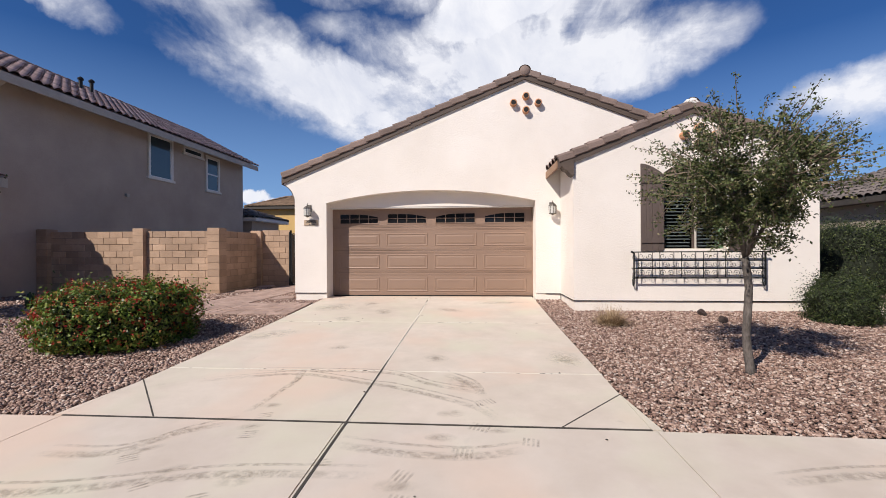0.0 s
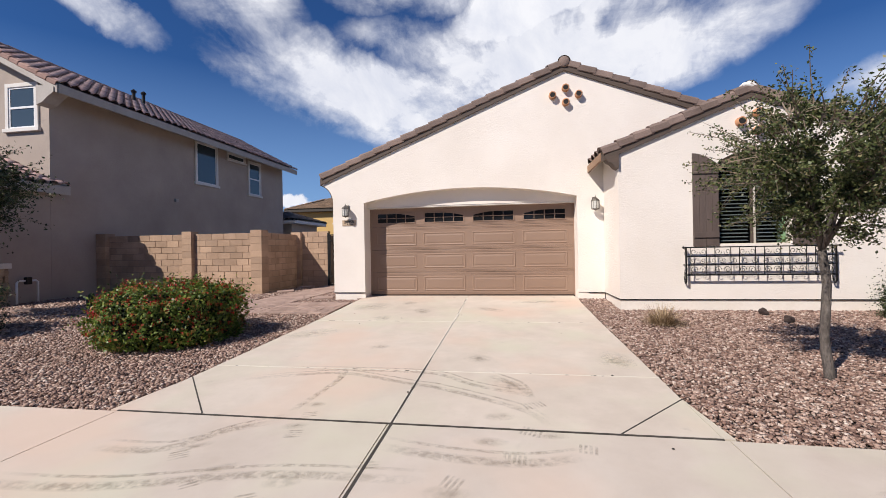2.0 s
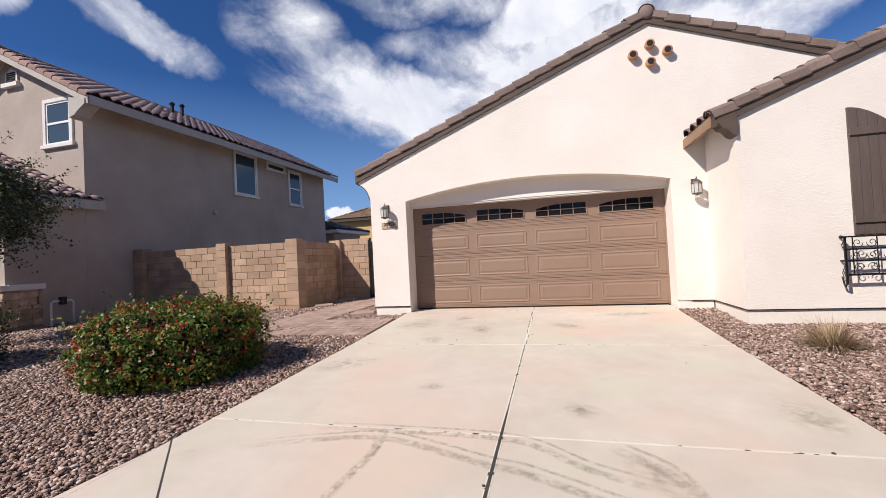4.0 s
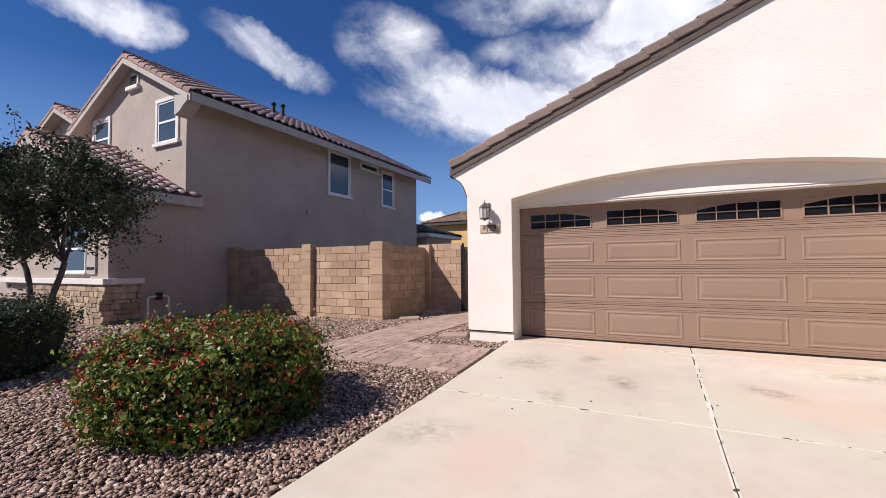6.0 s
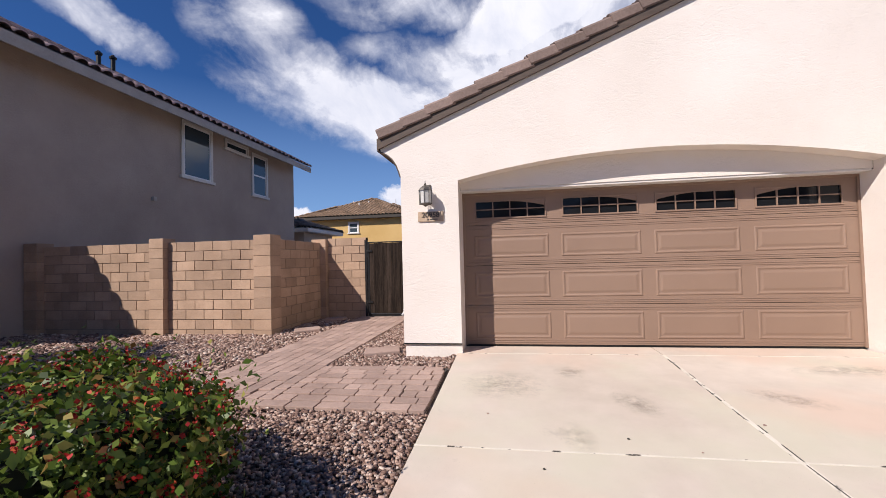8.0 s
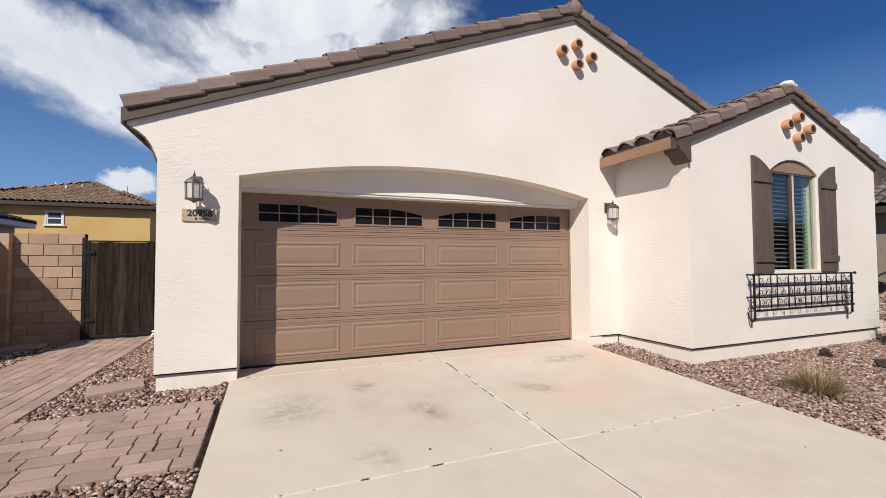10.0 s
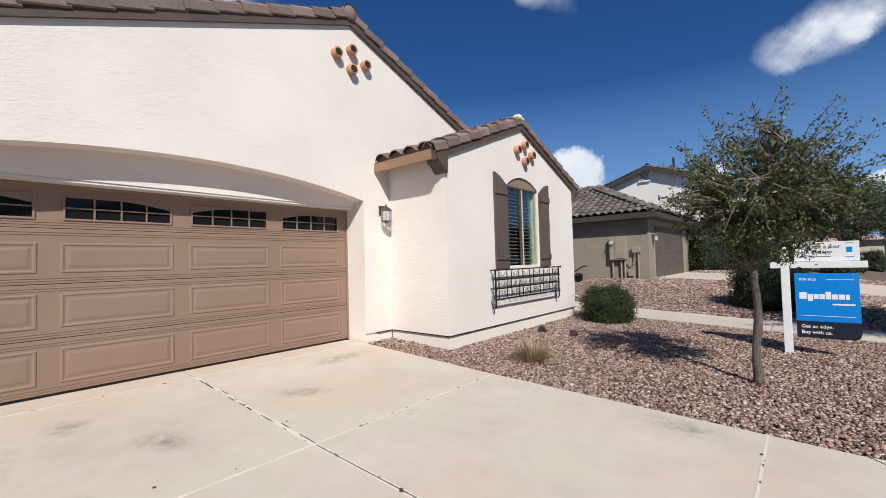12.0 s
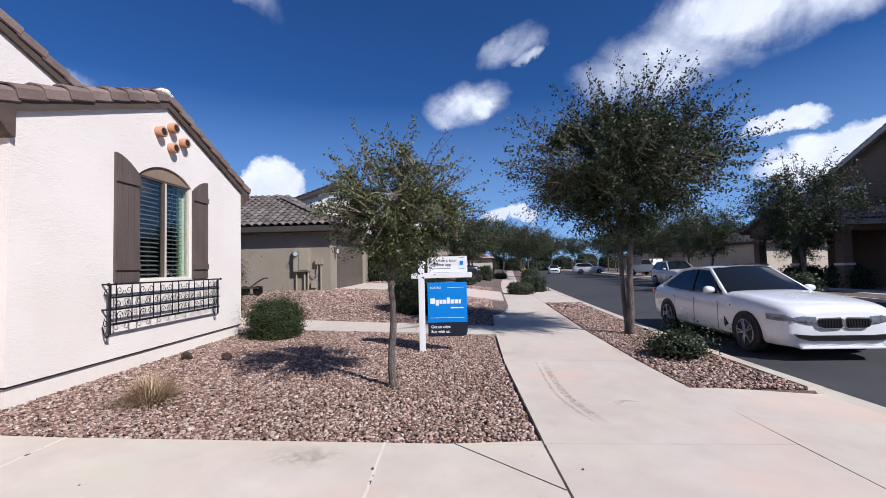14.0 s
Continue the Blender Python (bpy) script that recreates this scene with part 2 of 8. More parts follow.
def stones_mat(name, stops):
    """Loose stones: a colour for each island."""
    m, N, L, P = principled(name)
    g = N.new("ShaderNodeNewGeometry")
    col = ramp_of(N, L, g.outputs["Random Per Island"], stops)
    n = noise_of(N, L, g.outputs["Position"], 70, 3)
    col = mix_of(N, L, col, ramp_of(N, L, n, [(0.3, (0.55, 0.5, 0.48)), (0.7, (1.25, 1.2, 1.2))]), 1.0, "MULTIPLY")
    L.new(col, P.inputs["Base Color"])
    P.inputs["Roughness"].default_value = 0.85
    bump_of(N, L, P, n, 0.3, 0.004)
    return m


def leaf_mat(name, stops, rough=0.5, trans=0.0):
    m, N, L, P = principled(name)
    g = N.new("ShaderNodeNewGeometry")
    col = ramp_of(N, L, g.outputs["Random Per Island"], stops)
    L.new(col, P.inputs["Base Color"])
    P.inputs["Roughness"].default_value = rough
    P.inputs["Specular IOR Level"].default_value = 0.35
    if trans:
        t = N.new("ShaderNodeBsdfTranslucent")
        L.new(col, t.inputs[0])
        mx = N.new("ShaderNodeMixShader")
        mx.inputs[0].default_value = trans
        L.new(P.outputs[0], mx.inputs[1])
        L.new(t.outputs[0], mx.inputs[2])
        L.new(mx.outputs[0], N["Material Output"].inputs[0])
    return m


def glass_mat(name, tint=(0.03, 0.035, 0.04), rough=0.03, gloss=0.7):
    """Glass before a dark room: a dark, glossy sheet."""
    m, N, L, P = principled(name)
    P.inputs["Base Color"].default_value = rgb(tint)
    P.inputs["Roughness"].default_value = rough
    P.inputs["Specular IOR Level"].default_value = gloss
    n = noise_of(N, L, N.new("ShaderNodeNewGeometry").outputs["Position"], 2.0, 2)
    bump_of(N, L, P, n, 0.02, 0.01)
    return m


def clear_glass(name):
    m, N, L, P = principled(name)
    g = N.new("ShaderNodeBsdfGlossy")
    g.inputs["Roughness"].default_value = 0.02
    t = N.new("ShaderNodeBsdfTransparent")
    t.inputs[0].default_value = (0.86, 0.9, 0.88, 1)
    f = N.new("ShaderNodeLayerWeight")
    p4 = N.new("ShaderNodeMath")
    p4.operation = "POWER"
    L.new(f.outputs["Facing"], p4.inputs[0])
    p4.inputs[1].default_value = 4.0
    ad = N.new("ShaderNodeMath")
    ad.use_clamp = True
    L.new(p4.outputs[0], ad.inputs[0])
    ad.inputs[1].default_value = 0.05
    mx = N.new("ShaderNodeMixShader")
    L.new(ad.outputs[0], mx.inputs[0])
    L.new(t.outputs[0], mx.inputs[1])
    L.new(g.outputs[0], mx.inputs[2])
    L.new(mx.outputs[0], N["Material Output"].inputs[0])
    return m


def stain_mat(name, colour, strong, ribbon):
    """Thin dirt on concrete: fades out to its edge, broken by noise."""
    m, N, L, P = principled(name)
    P.inputs["Base Color"].default_value = rgb(colour)
    P.inputs["Roughness"].default_value = 0.9
    tc = N.new("ShaderNodeTexCoord")
    pos = N.new("ShaderNodeNewGeometry").outputs["Position"]
    if ribbon:
        sep = N.new("ShaderNodeSeparateXYZ")
        L.new(tc.outputs["UV"], sep.inputs[0])
        edge = None
        for out in (sep.outputs[0], sep.outputs[1]):
            r = ramp_of(N, L, out, [(0.0, (0, 0, 0)), (0.25, (1, 1, 1)), (0.75, (1, 1, 1)), (1.0, (0, 0, 0))])
            edge = r if edge is None else mix_of(N, L, edge, r, 1.0, "MULTIPLY")
        n = noise_of(N, L, pos, 16, 5, 0.7)
    else:
        ln = N.new("ShaderNodeVectorMath")
        ln.operation = "LENGTH"
        L.new(tc.outputs["Object"], ln.inputs[0])
        edge = ramp_of(N, L, ln.outputs["Value"], [(0.05, (1, 1, 1)), (0.95, (0, 0, 0))])
        n = noise_of(N, L, pos, 9, 6, 0.7)
    broken = ramp_of(N, L, n, [(0.36, (0, 0, 0)), (0.62, (1, 1, 1))])
    fac = mix_of(N, L, mix_of(N, L, edge, broken, 1.0, "MULTIPLY"), (strong, strong, strong), 1.0, "MULTIPLY")
    t = N.new("ShaderNodeBsdfTransparent")
    mx = N.new("ShaderNodeMixShader")
    L.new(fac, mx.inputs[0])
    L.new(t.outputs[0], mx.inputs[1])
    L.new(P.outputs[0], mx.inputs[2])
    L.new(mx.outputs[0], N["Material Output"].inputs[0])
    return m


M_SKID = stain_mat("tyre_rubber_marks", (0.07, 0.066, 0.062), 0.42, True)
M_OIL = stain_mat("oil_stain", (0.07, 0.062, 0.055), 0.5, False)
M_DAMP = stain_mat("grey_stain", (0.2, 0.19, 0.16), 0.5, False)
M_WALL = stucco("cream_stucco", (0.735, 0.67, 0.60), (0.805, 0.745, 0.68), 30, 0.33, 0.008)
M_BASE = surface("painted_footing", (0.72, 0.65, 0.57), (0.8, 0.74, 0.67), 1.5, 30, 0.85, 0.2)
M_NBWALL = stucco("taupe_stucco", (0.355, 0.29, 0.245), (0.44, 0.37, 0.315), 22, 0.5)
M_NB2WALL = stucco("olive_stucco", (0.25, 0.215, 0.162), (0.31, 0.265, 0.205), 22, 0.5)
M_WHITEWALL = stucco("white_stucco", (0.7, 0.67, 0.63), (0.78, 0.75, 0.71))
M_YELLOW = stucco("ochre_stucco", (0.55, 0.36, 0.13), (0.62, 0.42, 0.17), 22, 0.4)
M_TRIM = surface("white_trim", (0.62, 0.59, 0.55), (0.72, 0.69, 0.65), 2, 50, 0.75, 0.15)
M_DOOR = surface("brown_steel_door", (0.245, 0.16, 0.113), (0.28, 0.186, 0.133), 0.9, 90, 0.5, 0.08, 0.001)
# brown paint, darkened further for the shade the rake tiles cast on barge boards
M_BOARD = surface("brown_fascia", (0.062, 0.044, 0.033), (0.105, 0.073, 0.055), 2, 30, 0.7, 0.25, 0.003, stretch=(0.3, 1, 4))
M_WOOD = surface("raw_fascia_wood", (0.22, 0.13, 0.075), (0.33, 0.2, 0.12), 3, 30, 0.7, 0.3, 0.003, stretch=(1, 0.3, 4))
M_TILE = surface("brown_clay_tile", (0.15, 0.105, 0.085), (0.24, 0.175, 0.15), 2.2, 35, 0.85, 0.35, 0.004, vary=0.2)
M_TILES = surface("brown_clay_tiles", (0.12, 0.085, 0.07), (0.2, 0.145, 0.125), 2.2, 35, 0.85, 0.35, 0.004, vary=0.25, island=True)
M_NBTILE = surface("terracotta_tile", (0.25, 0.14, 0.11), (0.38, 0.24, 0.2), 2.2, 35, 0.8, 0.35, 0.004, vary=0.22)
M_NBTILES = surface("terracotta_tiles", (0.40, 0.235, 0.20), (0.66, 0.48, 0.43), 2.2, 35, 0.8, 0.35, 0.004, vary=0.25, island=True)
M_DARKTILES = surface("charcoal_tiles", (0.075, 0.062, 0.056), (0.19, 0.155, 0.14), 2.0, 30, 0.8, 0.35, 0.004, vary=0.3, island=True)
M_TANTILES = surface("tan_tiles", (0.2, 0.13, 0.08), (0.3, 0.2, 0.13), 2.0, 30, 0.8, 0.35, 0.004, vary=0.2, island=True)
M_MORTAR = surface("white_mortar", (0.55, 0.52, 0.48), (0.72, 0.69, 0.65), 6, 60, 0.9, 0.4)
M_CLAY = surface("orange_clay_pipe", (0.42, 0.2, 0.1), (0.55, 0.28, 0.15), 5, 60, 0.8, 0.2)
# near-black colour stands in for unlit depth in vents, pipes and interiors
M_DARK = surface("unlit_void", (0.012, 0.01, 0.01), (0.02, 0.018, 0.016), 2, 20, 0.9, 0)
M_SLAB = concrete("driveway_concrete", (0.50, 0.43, 0.355), (0.64, 0.562, 0.478), 0.28)
M_WALK = concrete("sidewalk_concrete", (0.49, 0.418, 0.35), (0.605, 0.535, 0.463), 0.1)
M_KERB = concrete("kerb_concrete", (0.42, 0.36, 0.3), (0.55, 0.48, 0.41), 0.2)
M_SEALANT = surface("joint_filler", (0.03, 0.026, 0.022), (0.07, 0.06, 0.05), 5, 60, 0.9, 0.3)
M_PALEJOINT = surface("pale_joint_filler", (0.6, 0.55, 0.46), (0.72, 0.67, 0.58), 5, 60, 0.9, 0.3, specks=((0.06, 0.05, 0.04), 14, 0.62))
M_ASPHALT = surface("asphalt", (0.028, 0.028, 0.03), (0.055, 0.055, 0.058), 0.4, 140, 0.85, 0.5, 0.006)
M_SOIL = surface("gravel_bed", (0.05, 0.036, 0.03), (0.26, 0.195, 0.165), 7, 30, 0.95, 0.9, 0.03)
M_DESERT = surface("dry_ground", (0.22, 0.17, 0.14), (0.36, 0.28, 0.23), 0.3, 25, 0.95, 0.5, 0.02)
M_STONES = stones_mat("river_gravel", [(0.0, (0.12, 0.07, 0.055)), (0.3, (0.255, 0.165, 0.128)), (0.6, (0.385, 0.272, 0.215)), (0.85, (0.48, 0.375, 0.31)), (1.0, (0.62, 0.54, 0.465))])
M_BLOCK = surface("tan_block", (0.33, 0.22, 0.145), (0.47, 0.325, 0.225), 2, 60, 0.92, 0.6, 0.006, vary=0.17)
M_JOINT = surface("block_mortar", (0.2, 0.145, 0.105), (0.28, 0.205, 0.15), 4, 60, 0.95, 0.4)
M_PAVER = surface("rose_paver", (0.30, 0.205, 0.165), (0.43, 0.31, 0.255), 2, 60, 0.9, 0.4, 0.003, vary=0.16)
# weathered wood, colour and gloss lowered to carry the gate's deep shade
M_GATEWOOD = surface("weathered_shaded_gate_wood", (0.010, 0.0075, 0.006), (0.05, 0.036, 0.028), 4, 24, 0.85, 0.6, 0.005, vary=0.3, stretch=(5, 5, 0.5))
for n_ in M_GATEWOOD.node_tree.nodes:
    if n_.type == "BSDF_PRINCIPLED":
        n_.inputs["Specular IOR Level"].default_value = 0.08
M_IRON = surface("black_iron", (0.012, 0.012, 0.013), (0.03, 0.028, 0.027), 6, 60, 0.5, 0.2, 0.002, 0.6)
M_BRONZE = surface("aged_bronze", (0.085, 0.076, 0.066), (0.19, 0.172, 0.15), 8, 60, 0.45, 0.2, 0.002, 0.7)
M_SHUTTER = surface("brown_shutter", (0.085, 0.062, 0.052), (0.125, 0.092, 0.078), 2, 30, 0.65, 0.3, 0.002, stretch=(4, 4, 0.5))
M_VINYL = surface("beige_vinyl", (0.5, 0.45, 0.37), (0.58, 0.53, 0.45), 3, 60, 0.5, 0.05)
M_WHITE = surface("white_paint", (0.72, 0.72, 0.72), (0.8, 0.8, 0.8), 3, 60, 0.5, 0.05)
M_PANE = glass_mat("dark_glass", (0.012, 0.013, 0.015), 0.05, 0.18)
M_SKYPANE = glass_mat("bright_glass", (0.05, 0.07, 0.085), 0.02)
M_LENS = clear_glass("clear_glass")
M_BARK = surface("grey_bark", (0.03, 0.025, 0.021), (0.2, 0.17, 0.148), 9, 55, 0.95, 1.0, 0.02, stretch=(1, 1, 0.35))
M_TWIG = surface("thin_twig", (0.13, 0.10, 0.07), (0.26, 0.2, 0.15), 5, 45, 0.9, 0.3)
M_OAK = leaf_mat("live_oak_leaves", [(0.0, (0.024, 0.035, 0.012)), (0.45, (0.07, 0.092, 0.03)), (0.8, (0.135, 0.16, 0.058)), (1.0, (0.25, 0.215, 0.11))], 0.45, 0.2)
M_OAKDARK = leaf_mat("dark_oak_leaves", [(0.0, (0.012, 0.02, 0.008)), (0.6, (0.036, 0.053, 0.02)), (1.0, (0.088, 0.112, 0.046))], 0.5, 0.08)
M_LANTANA = leaf_mat("lantana_leaves", [(0.0, (0.03, 0.055, 0.008)), (0.5, (0.1, 0.163, 0.023)), (0.85, (0.22, 0.28, 0.05)), (1.0, (0.32, 0.13, 0.05))], 0.45, 0.25)
M_FLOWER = leaf_mat("red_flowers", [(0.0, (0.28, 0.012, 0.012)), (0.75, (0.42, 0.022, 0.018)), (1.0, (0.5, 0.10, 0.03))], 0.6, 0.1)
M_JUNIPER = leaf_mat("juniper_needles", [(0.0, (0.008, 0.015, 0.004)), (0.6, (0.03, 0.047, 0.012)), (1.0, (0.085, 0.105, 0.03))], 0.6, 0.05)
M_STRAW = leaf_mat("dry_grass", [(0.0, (0.2, 0.13, 0.07)), (0.5, (0.38, 0.27, 0.16)), (1.0, (0.55, 0.43, 0.28))], 0.8, 0.1)
# near-black colour puts the shade inside a bush into its core
M_SHADOW = leaf_mat("inner_foliage_shade", [(0.0, (0.008, 0.01, 0.005)), (1.0, (0.015, 0.02, 0.009))], 0.9)


# ---------- shape helpers ----------
BASES = {}


def thing(name, base=(0, 0, 0), label="", category="", group="", kind=""):
    ob = new(name)
    ob.location = base
    ob.empty_display_size = 0.1
    BASES[ob] = Vector(base)
    return tagged(ob, label, category, group, kind)


def as_mesh(bm, name, material, smooth=False, shift=None):
    if shift is not None and shift.length:
        bmesh.ops.translate(bm, vec=-shift, verts=bm.verts)
    me = bpy.data.meshes.new(name)
    bm.to_mesh(me)
    bm.free()
    me.materials.append(material)
    if smooth:
        me.polygons.foreach_set("use_smooth", [True] * len(me.polygons))
    return me


def part(name, bm, material, parent, label="", smooth=False, kind=""):
    """One mesh under a thing or a part; the bmesh is in the thing's world coordinates."""
    base = BASES[parent]
    ob = new(name, as_mesh(bm, name, material, smooth, base))
    ob.parent = parent
    BASES[ob] = base
    return tagged(ob, label, kind=kind)


def solo(name, bm, material, label="", category="", group="", kind="", smooth=False):
    ob = new(name, as_mesh(bm, name, material, smooth))
    BASES[ob] = Vector((0, 0, 0))
    return tagged(ob, label, category, group, kind)


def raw(name, verts, faces, material, parent=None, smooth=False, **tags):
    me = bpy.data.meshes.new(name)
    me.from_pydata(verts, [], faces)
    me.materials.append(material)
    if smooth:
        me.polygons.foreach_set("use_smooth", [True] * len(me.polygons))
    ob = new(name, me)
    if parent:
        ob.parent = parent
        ob.location = -BASES[parent]
        BASES[ob] = BASES[parent]
    return tagged(ob, **tags)


def box(bm, x0, x1, y0, y1, z0, z1, bevel=0.0, m=None):
    r = bmesh.ops.create_cube(bm, size=1.0)
    vs = r["verts"]
    for v in vs:
        v.co = Vector((x0 + (v.co.x + 0.5) * (x1 - x0), y0 + (v.co.y + 0.5) * (y1 - y0), z0 + (v.co.z + 0.5) * (z1 - z0)))
        if m is not None:
            v.co = m @ v.co
    if bevel:
        es = list({e for v in vs for e in v.link_edges})
        bmesh.ops.bevel(bm, geom=es, offset=bevel, segments=2, profile=0.6, affect="EDGES")
    return bm


def boxed(*a, **k):
    return box(bmesh.new(), *a, **k)


def prism(bm, pts, to3, d0, d1):
    """Extrude a plane outline: to3(u, v, d) gives the place."""
    a = [bm.verts.new(to3(u, v, d0)) for u, v in pts]
    b = [bm.verts.new(to3(u, v, d1)) for u, v in pts]
    n = len(pts)
    fs = [bm.faces.new(a), bm.faces.new(b[::-1])]
    for f in fs:
        f.normal_update()
    for i in range(n):
        bm.faces.new((a[i], b[i], b[(i + 1) % n], a[(i + 1) % n]))
    bmesh.ops.triangulate(bm, faces=fs)
    bmesh.ops.recalc_face_normals(bm, faces=bm.faces)
    return bm


def XZ(u, v, d):
    return (u, d, v)


def YZ(u, v, d):
    return (d, u, v)


def XY(u, v, d):
    return (u, v, d)


def tube(bm, pts, radii, seg=8, caps=True):
    """A round tube along points."""
    pts = [Vector(p) for p in pts]
    if isinstance(radii, (int, float)):
        radii = [radii] * len(pts)
    rings = []
    side = None
    for i, p in enumerate(pts):
        d = (pts[min(i + 1, len(pts) - 1)] - pts[max(i - 1, 0)]).normalized()
        if side is None or abs(side.dot(d)) > 0.95:
            side = d.orthogonal().normalized()
        side = (side - d * side.dot(d)).normalized()
        other = d.cross(side)
        rings.append([bm.verts.new(p + (side * math.cos(2 * math.pi * k / seg) + other * math.sin(2 * math.pi * k / seg)) * radii[i]) for k in range(seg)])
    for a, b in zip(rings, rings[1:]):
        for k in range(seg):
            bm.faces.new((a[k], a[(k + 1) % seg], b[(k + 1) % seg], b[k]))
    if caps:
        bm.faces.new(rings[0][::-1])
        bm.faces.new(rings[-1])
    return bm


def lathe(bm, profile, centre, seg=20, axis="z"):
    """Turn (radius, height) pairs round an axis through centre."""
    c = Vector(centre)
    rings = []
    for r, h in profile:
        ring = []
        for k in range(seg):
            a = 2 * math.pi * k / seg
            u, v = r * math.cos(a), r * math.sin(a)
            ring.append(bm.verts.new(c + (Vector((u, v, h)) if axis == "z" else Vector((u, h, v)) if axis == "y" else Vector((h, u, v)))))
        rings.append(ring)
    for a, b in zip(rings, rings[1:]):
        for k in range(seg):
            bm.faces.new((a[k], a[(k + 1) % seg], b[(k + 1) % seg], b[k]))
    if profile[0][0] > 1e-4:
        bm.faces.new(rings[0][::-1])
    if profile[-1][0] > 1e-4:
        bm.faces.new(rings[-1])
    bmesh.ops.recalc_face_normals(bm, faces=bm.faces)
    return bm


# ---------- the ground ----------
def lerp_of(table, v):
    for (a, fa), (b, fb) in zip(table, table[1:]):
        if v <= b:
            return fa + (fb - fa) * max(0, (v - a)) / (b - a)
    return table[-1][1]


def smooth(a, b, v):
    t = min(1, max(0, (v - a) / (b - a)))
    return t * t * (3 - 2 * t)


def bend(x):
    """How far the street swings towards -y at x."""
    if x < 1.5:
        return 0.012 * max(0, -4 - x)
    total = 0.0
    slope = [(1.5, 0.0), (8, 0.09), (25, 0.11), (40, 0.145), (400, 0.145)]
    if x < 60:
        n = max(1, int((x - 1.5) / 0.5))
        for i in range(n):
            total += lerp_of(slope, 1.5 + (i + 0.5) * (x - 1.5) / n) * (x - 1.5) / n
        return total
    return bend(59.9) + 0.145 * (x - 59.9)


YARD = [(-1.0, 0.10), (-0.3, 0.13), (1.07, 0.15), (3.09, 0.19), (7.0, 0.32), (9.4, 0.44), (14, 0.47), (40, 0.6)]


def gz(x, y):
    """Height of the yards."""
    s = y + bend(x)
    z = lerp_of(YARD, s)
    if x < -3.6:
        cap = 0.40 - 0.10 * smooth(-3.6, -9.5, x)
        z = min(z, cap + max(0, z - cap) * 0.1)
    if x > 7:
        z += 0.42 * smooth(7, 14, x) * smooth(1.5, 7, s)
    return z


KERB_IN, KERB_OUT, ROAD_FAR = -0.32, -0.50, -10.6


def strip(name, xs, s0, s1, z0, z1, thick, material, **tags):
    """A slab that follows the street between two lines s0 and s1 (heights z0, z1 or gz)."""
    bm = bmesh.new()
    rows = []
    for x in xs:
        y0, y1 = s0 - bend(x), s1 - bend(x)
        h0 = gz(x, y0) if z0 is None else z0
        h1 = gz(x, y1) if z1 is None else z1
        rows.append([bm.verts.new(p) for p in ((x, y0, h0), (x, y1, h1), (x, y1, h1 - thick), (x, y0, h0 - thick))])
    for a, b in zip(rows, rows[1:]):
        for i in range(4):
            bm.faces.new((a[i], b[i], b[(i + 1) % 4], a[(i + 1) % 4]))
    bm.faces.new(rows[0])
    bm.faces.new(rows[-1][::-1])
    bmesh.ops.recalc_face_normals(bm, faces=bm.faces)
    return solo(name, bm, material, kind="structure", **tags)


def frange(a, b, step):
    n = max(1, round((b - a) / step))
    return [a + (b - a) * i / n for i in range(n + 1)]


APRON_L, APRON_R = -5.1, 3.0
# one sheet to the horizon: yards above, road bed below
xs = [-900, -300, -120, -70, -45] + sorted(frange(-32, 24, 1.0) + [APRON_L - 0.01, APRON_L + 0.01, APRON_R - 0.01, APRON_R + 0.01]) + [28, 32, 36, 40, 45, 50, 55, 60, 70, 80, 100, 130, 200, 400, 900]
ss = [-900, -300, -120, -60, -30, -15, -11.2, -11.0, -10.4, -6, -0.56, -0.40, -0.3] + frange(0.1, 15.1, 0.75) + [18, 22, 28, 40, 80, 200, 500, 900]
verts, faces = [], []
for x in xs:
    for s in ss:
        y = s - (bend(x) if abs(s) < 100 else 0)
        z = -0.10 if -11.0 < s < -0.42 or (s < 1.0 and s > -1 and APRON_L < x < APRON_R) else (gz(x, min(y, 40)) - 0.035 if s > -0.42 else 0.12)
        verts.append((x, y, z))
n = len(ss)
for i in range(len(xs) - 1):
    for j in range(n - 1):
        faces.append((i * n + j, (i + 1) * n + j, (i + 1) * n + j + 1, i * n + j + 1))
raw("ground", verts, faces, M_SOIL, label="brown and pink gravel yards on bare soil", category="ground", kind="structure")

far = [40, 50, 60, 75, 95, 130, 200, 330]
strip("road", frange(-60, 38, 2) + far, ROAD_FAR, -0.85, 0.02, 0.0, 0.08, M_ASPHALT, label="dark asphalt residential street", category="road")
strip("gutter", frange(-60, 38, 2) + far, -0.85, KERB_OUT, 0.004, 0.02, 0.1, M_KERB, label="pale concrete gutter along the kerb", category="gutter")
DRIVE_L, DRIVE_R = -3.52, 1.43
for a, b in ((-60, APRON_L), (APRON_R, 38)):
    strip("kerb", frange(a, b, 1.5) + (far if b > 0 else []), KERB_OUT, KERB_IN, 0.135, 0.14, 0.2, M_KERB, label="raised concrete kerb beside the street", category="kerb")
strip("far_kerb", frange(-60, 38, 2) + far, ROAD_FAR - 0.2, ROAD_FAR, 0.13, 0.13, 0.2, M_KERB, label="raised concrete kerb across the street", category="kerb")
strip("far_pavement", frange(-60, 38, 2) + far, ROAD_FAR - 3.4, ROAD_FAR - 1.8, 0.135, 0.135, 0.12, M_WALK, label="concrete footpath across the street", category="pavement")

# sidewalk slabs
pavement = thing("pavement", (0, 2, 0.1), "pale concrete sidewalk with tooled joints", "pavement", kind="structure")


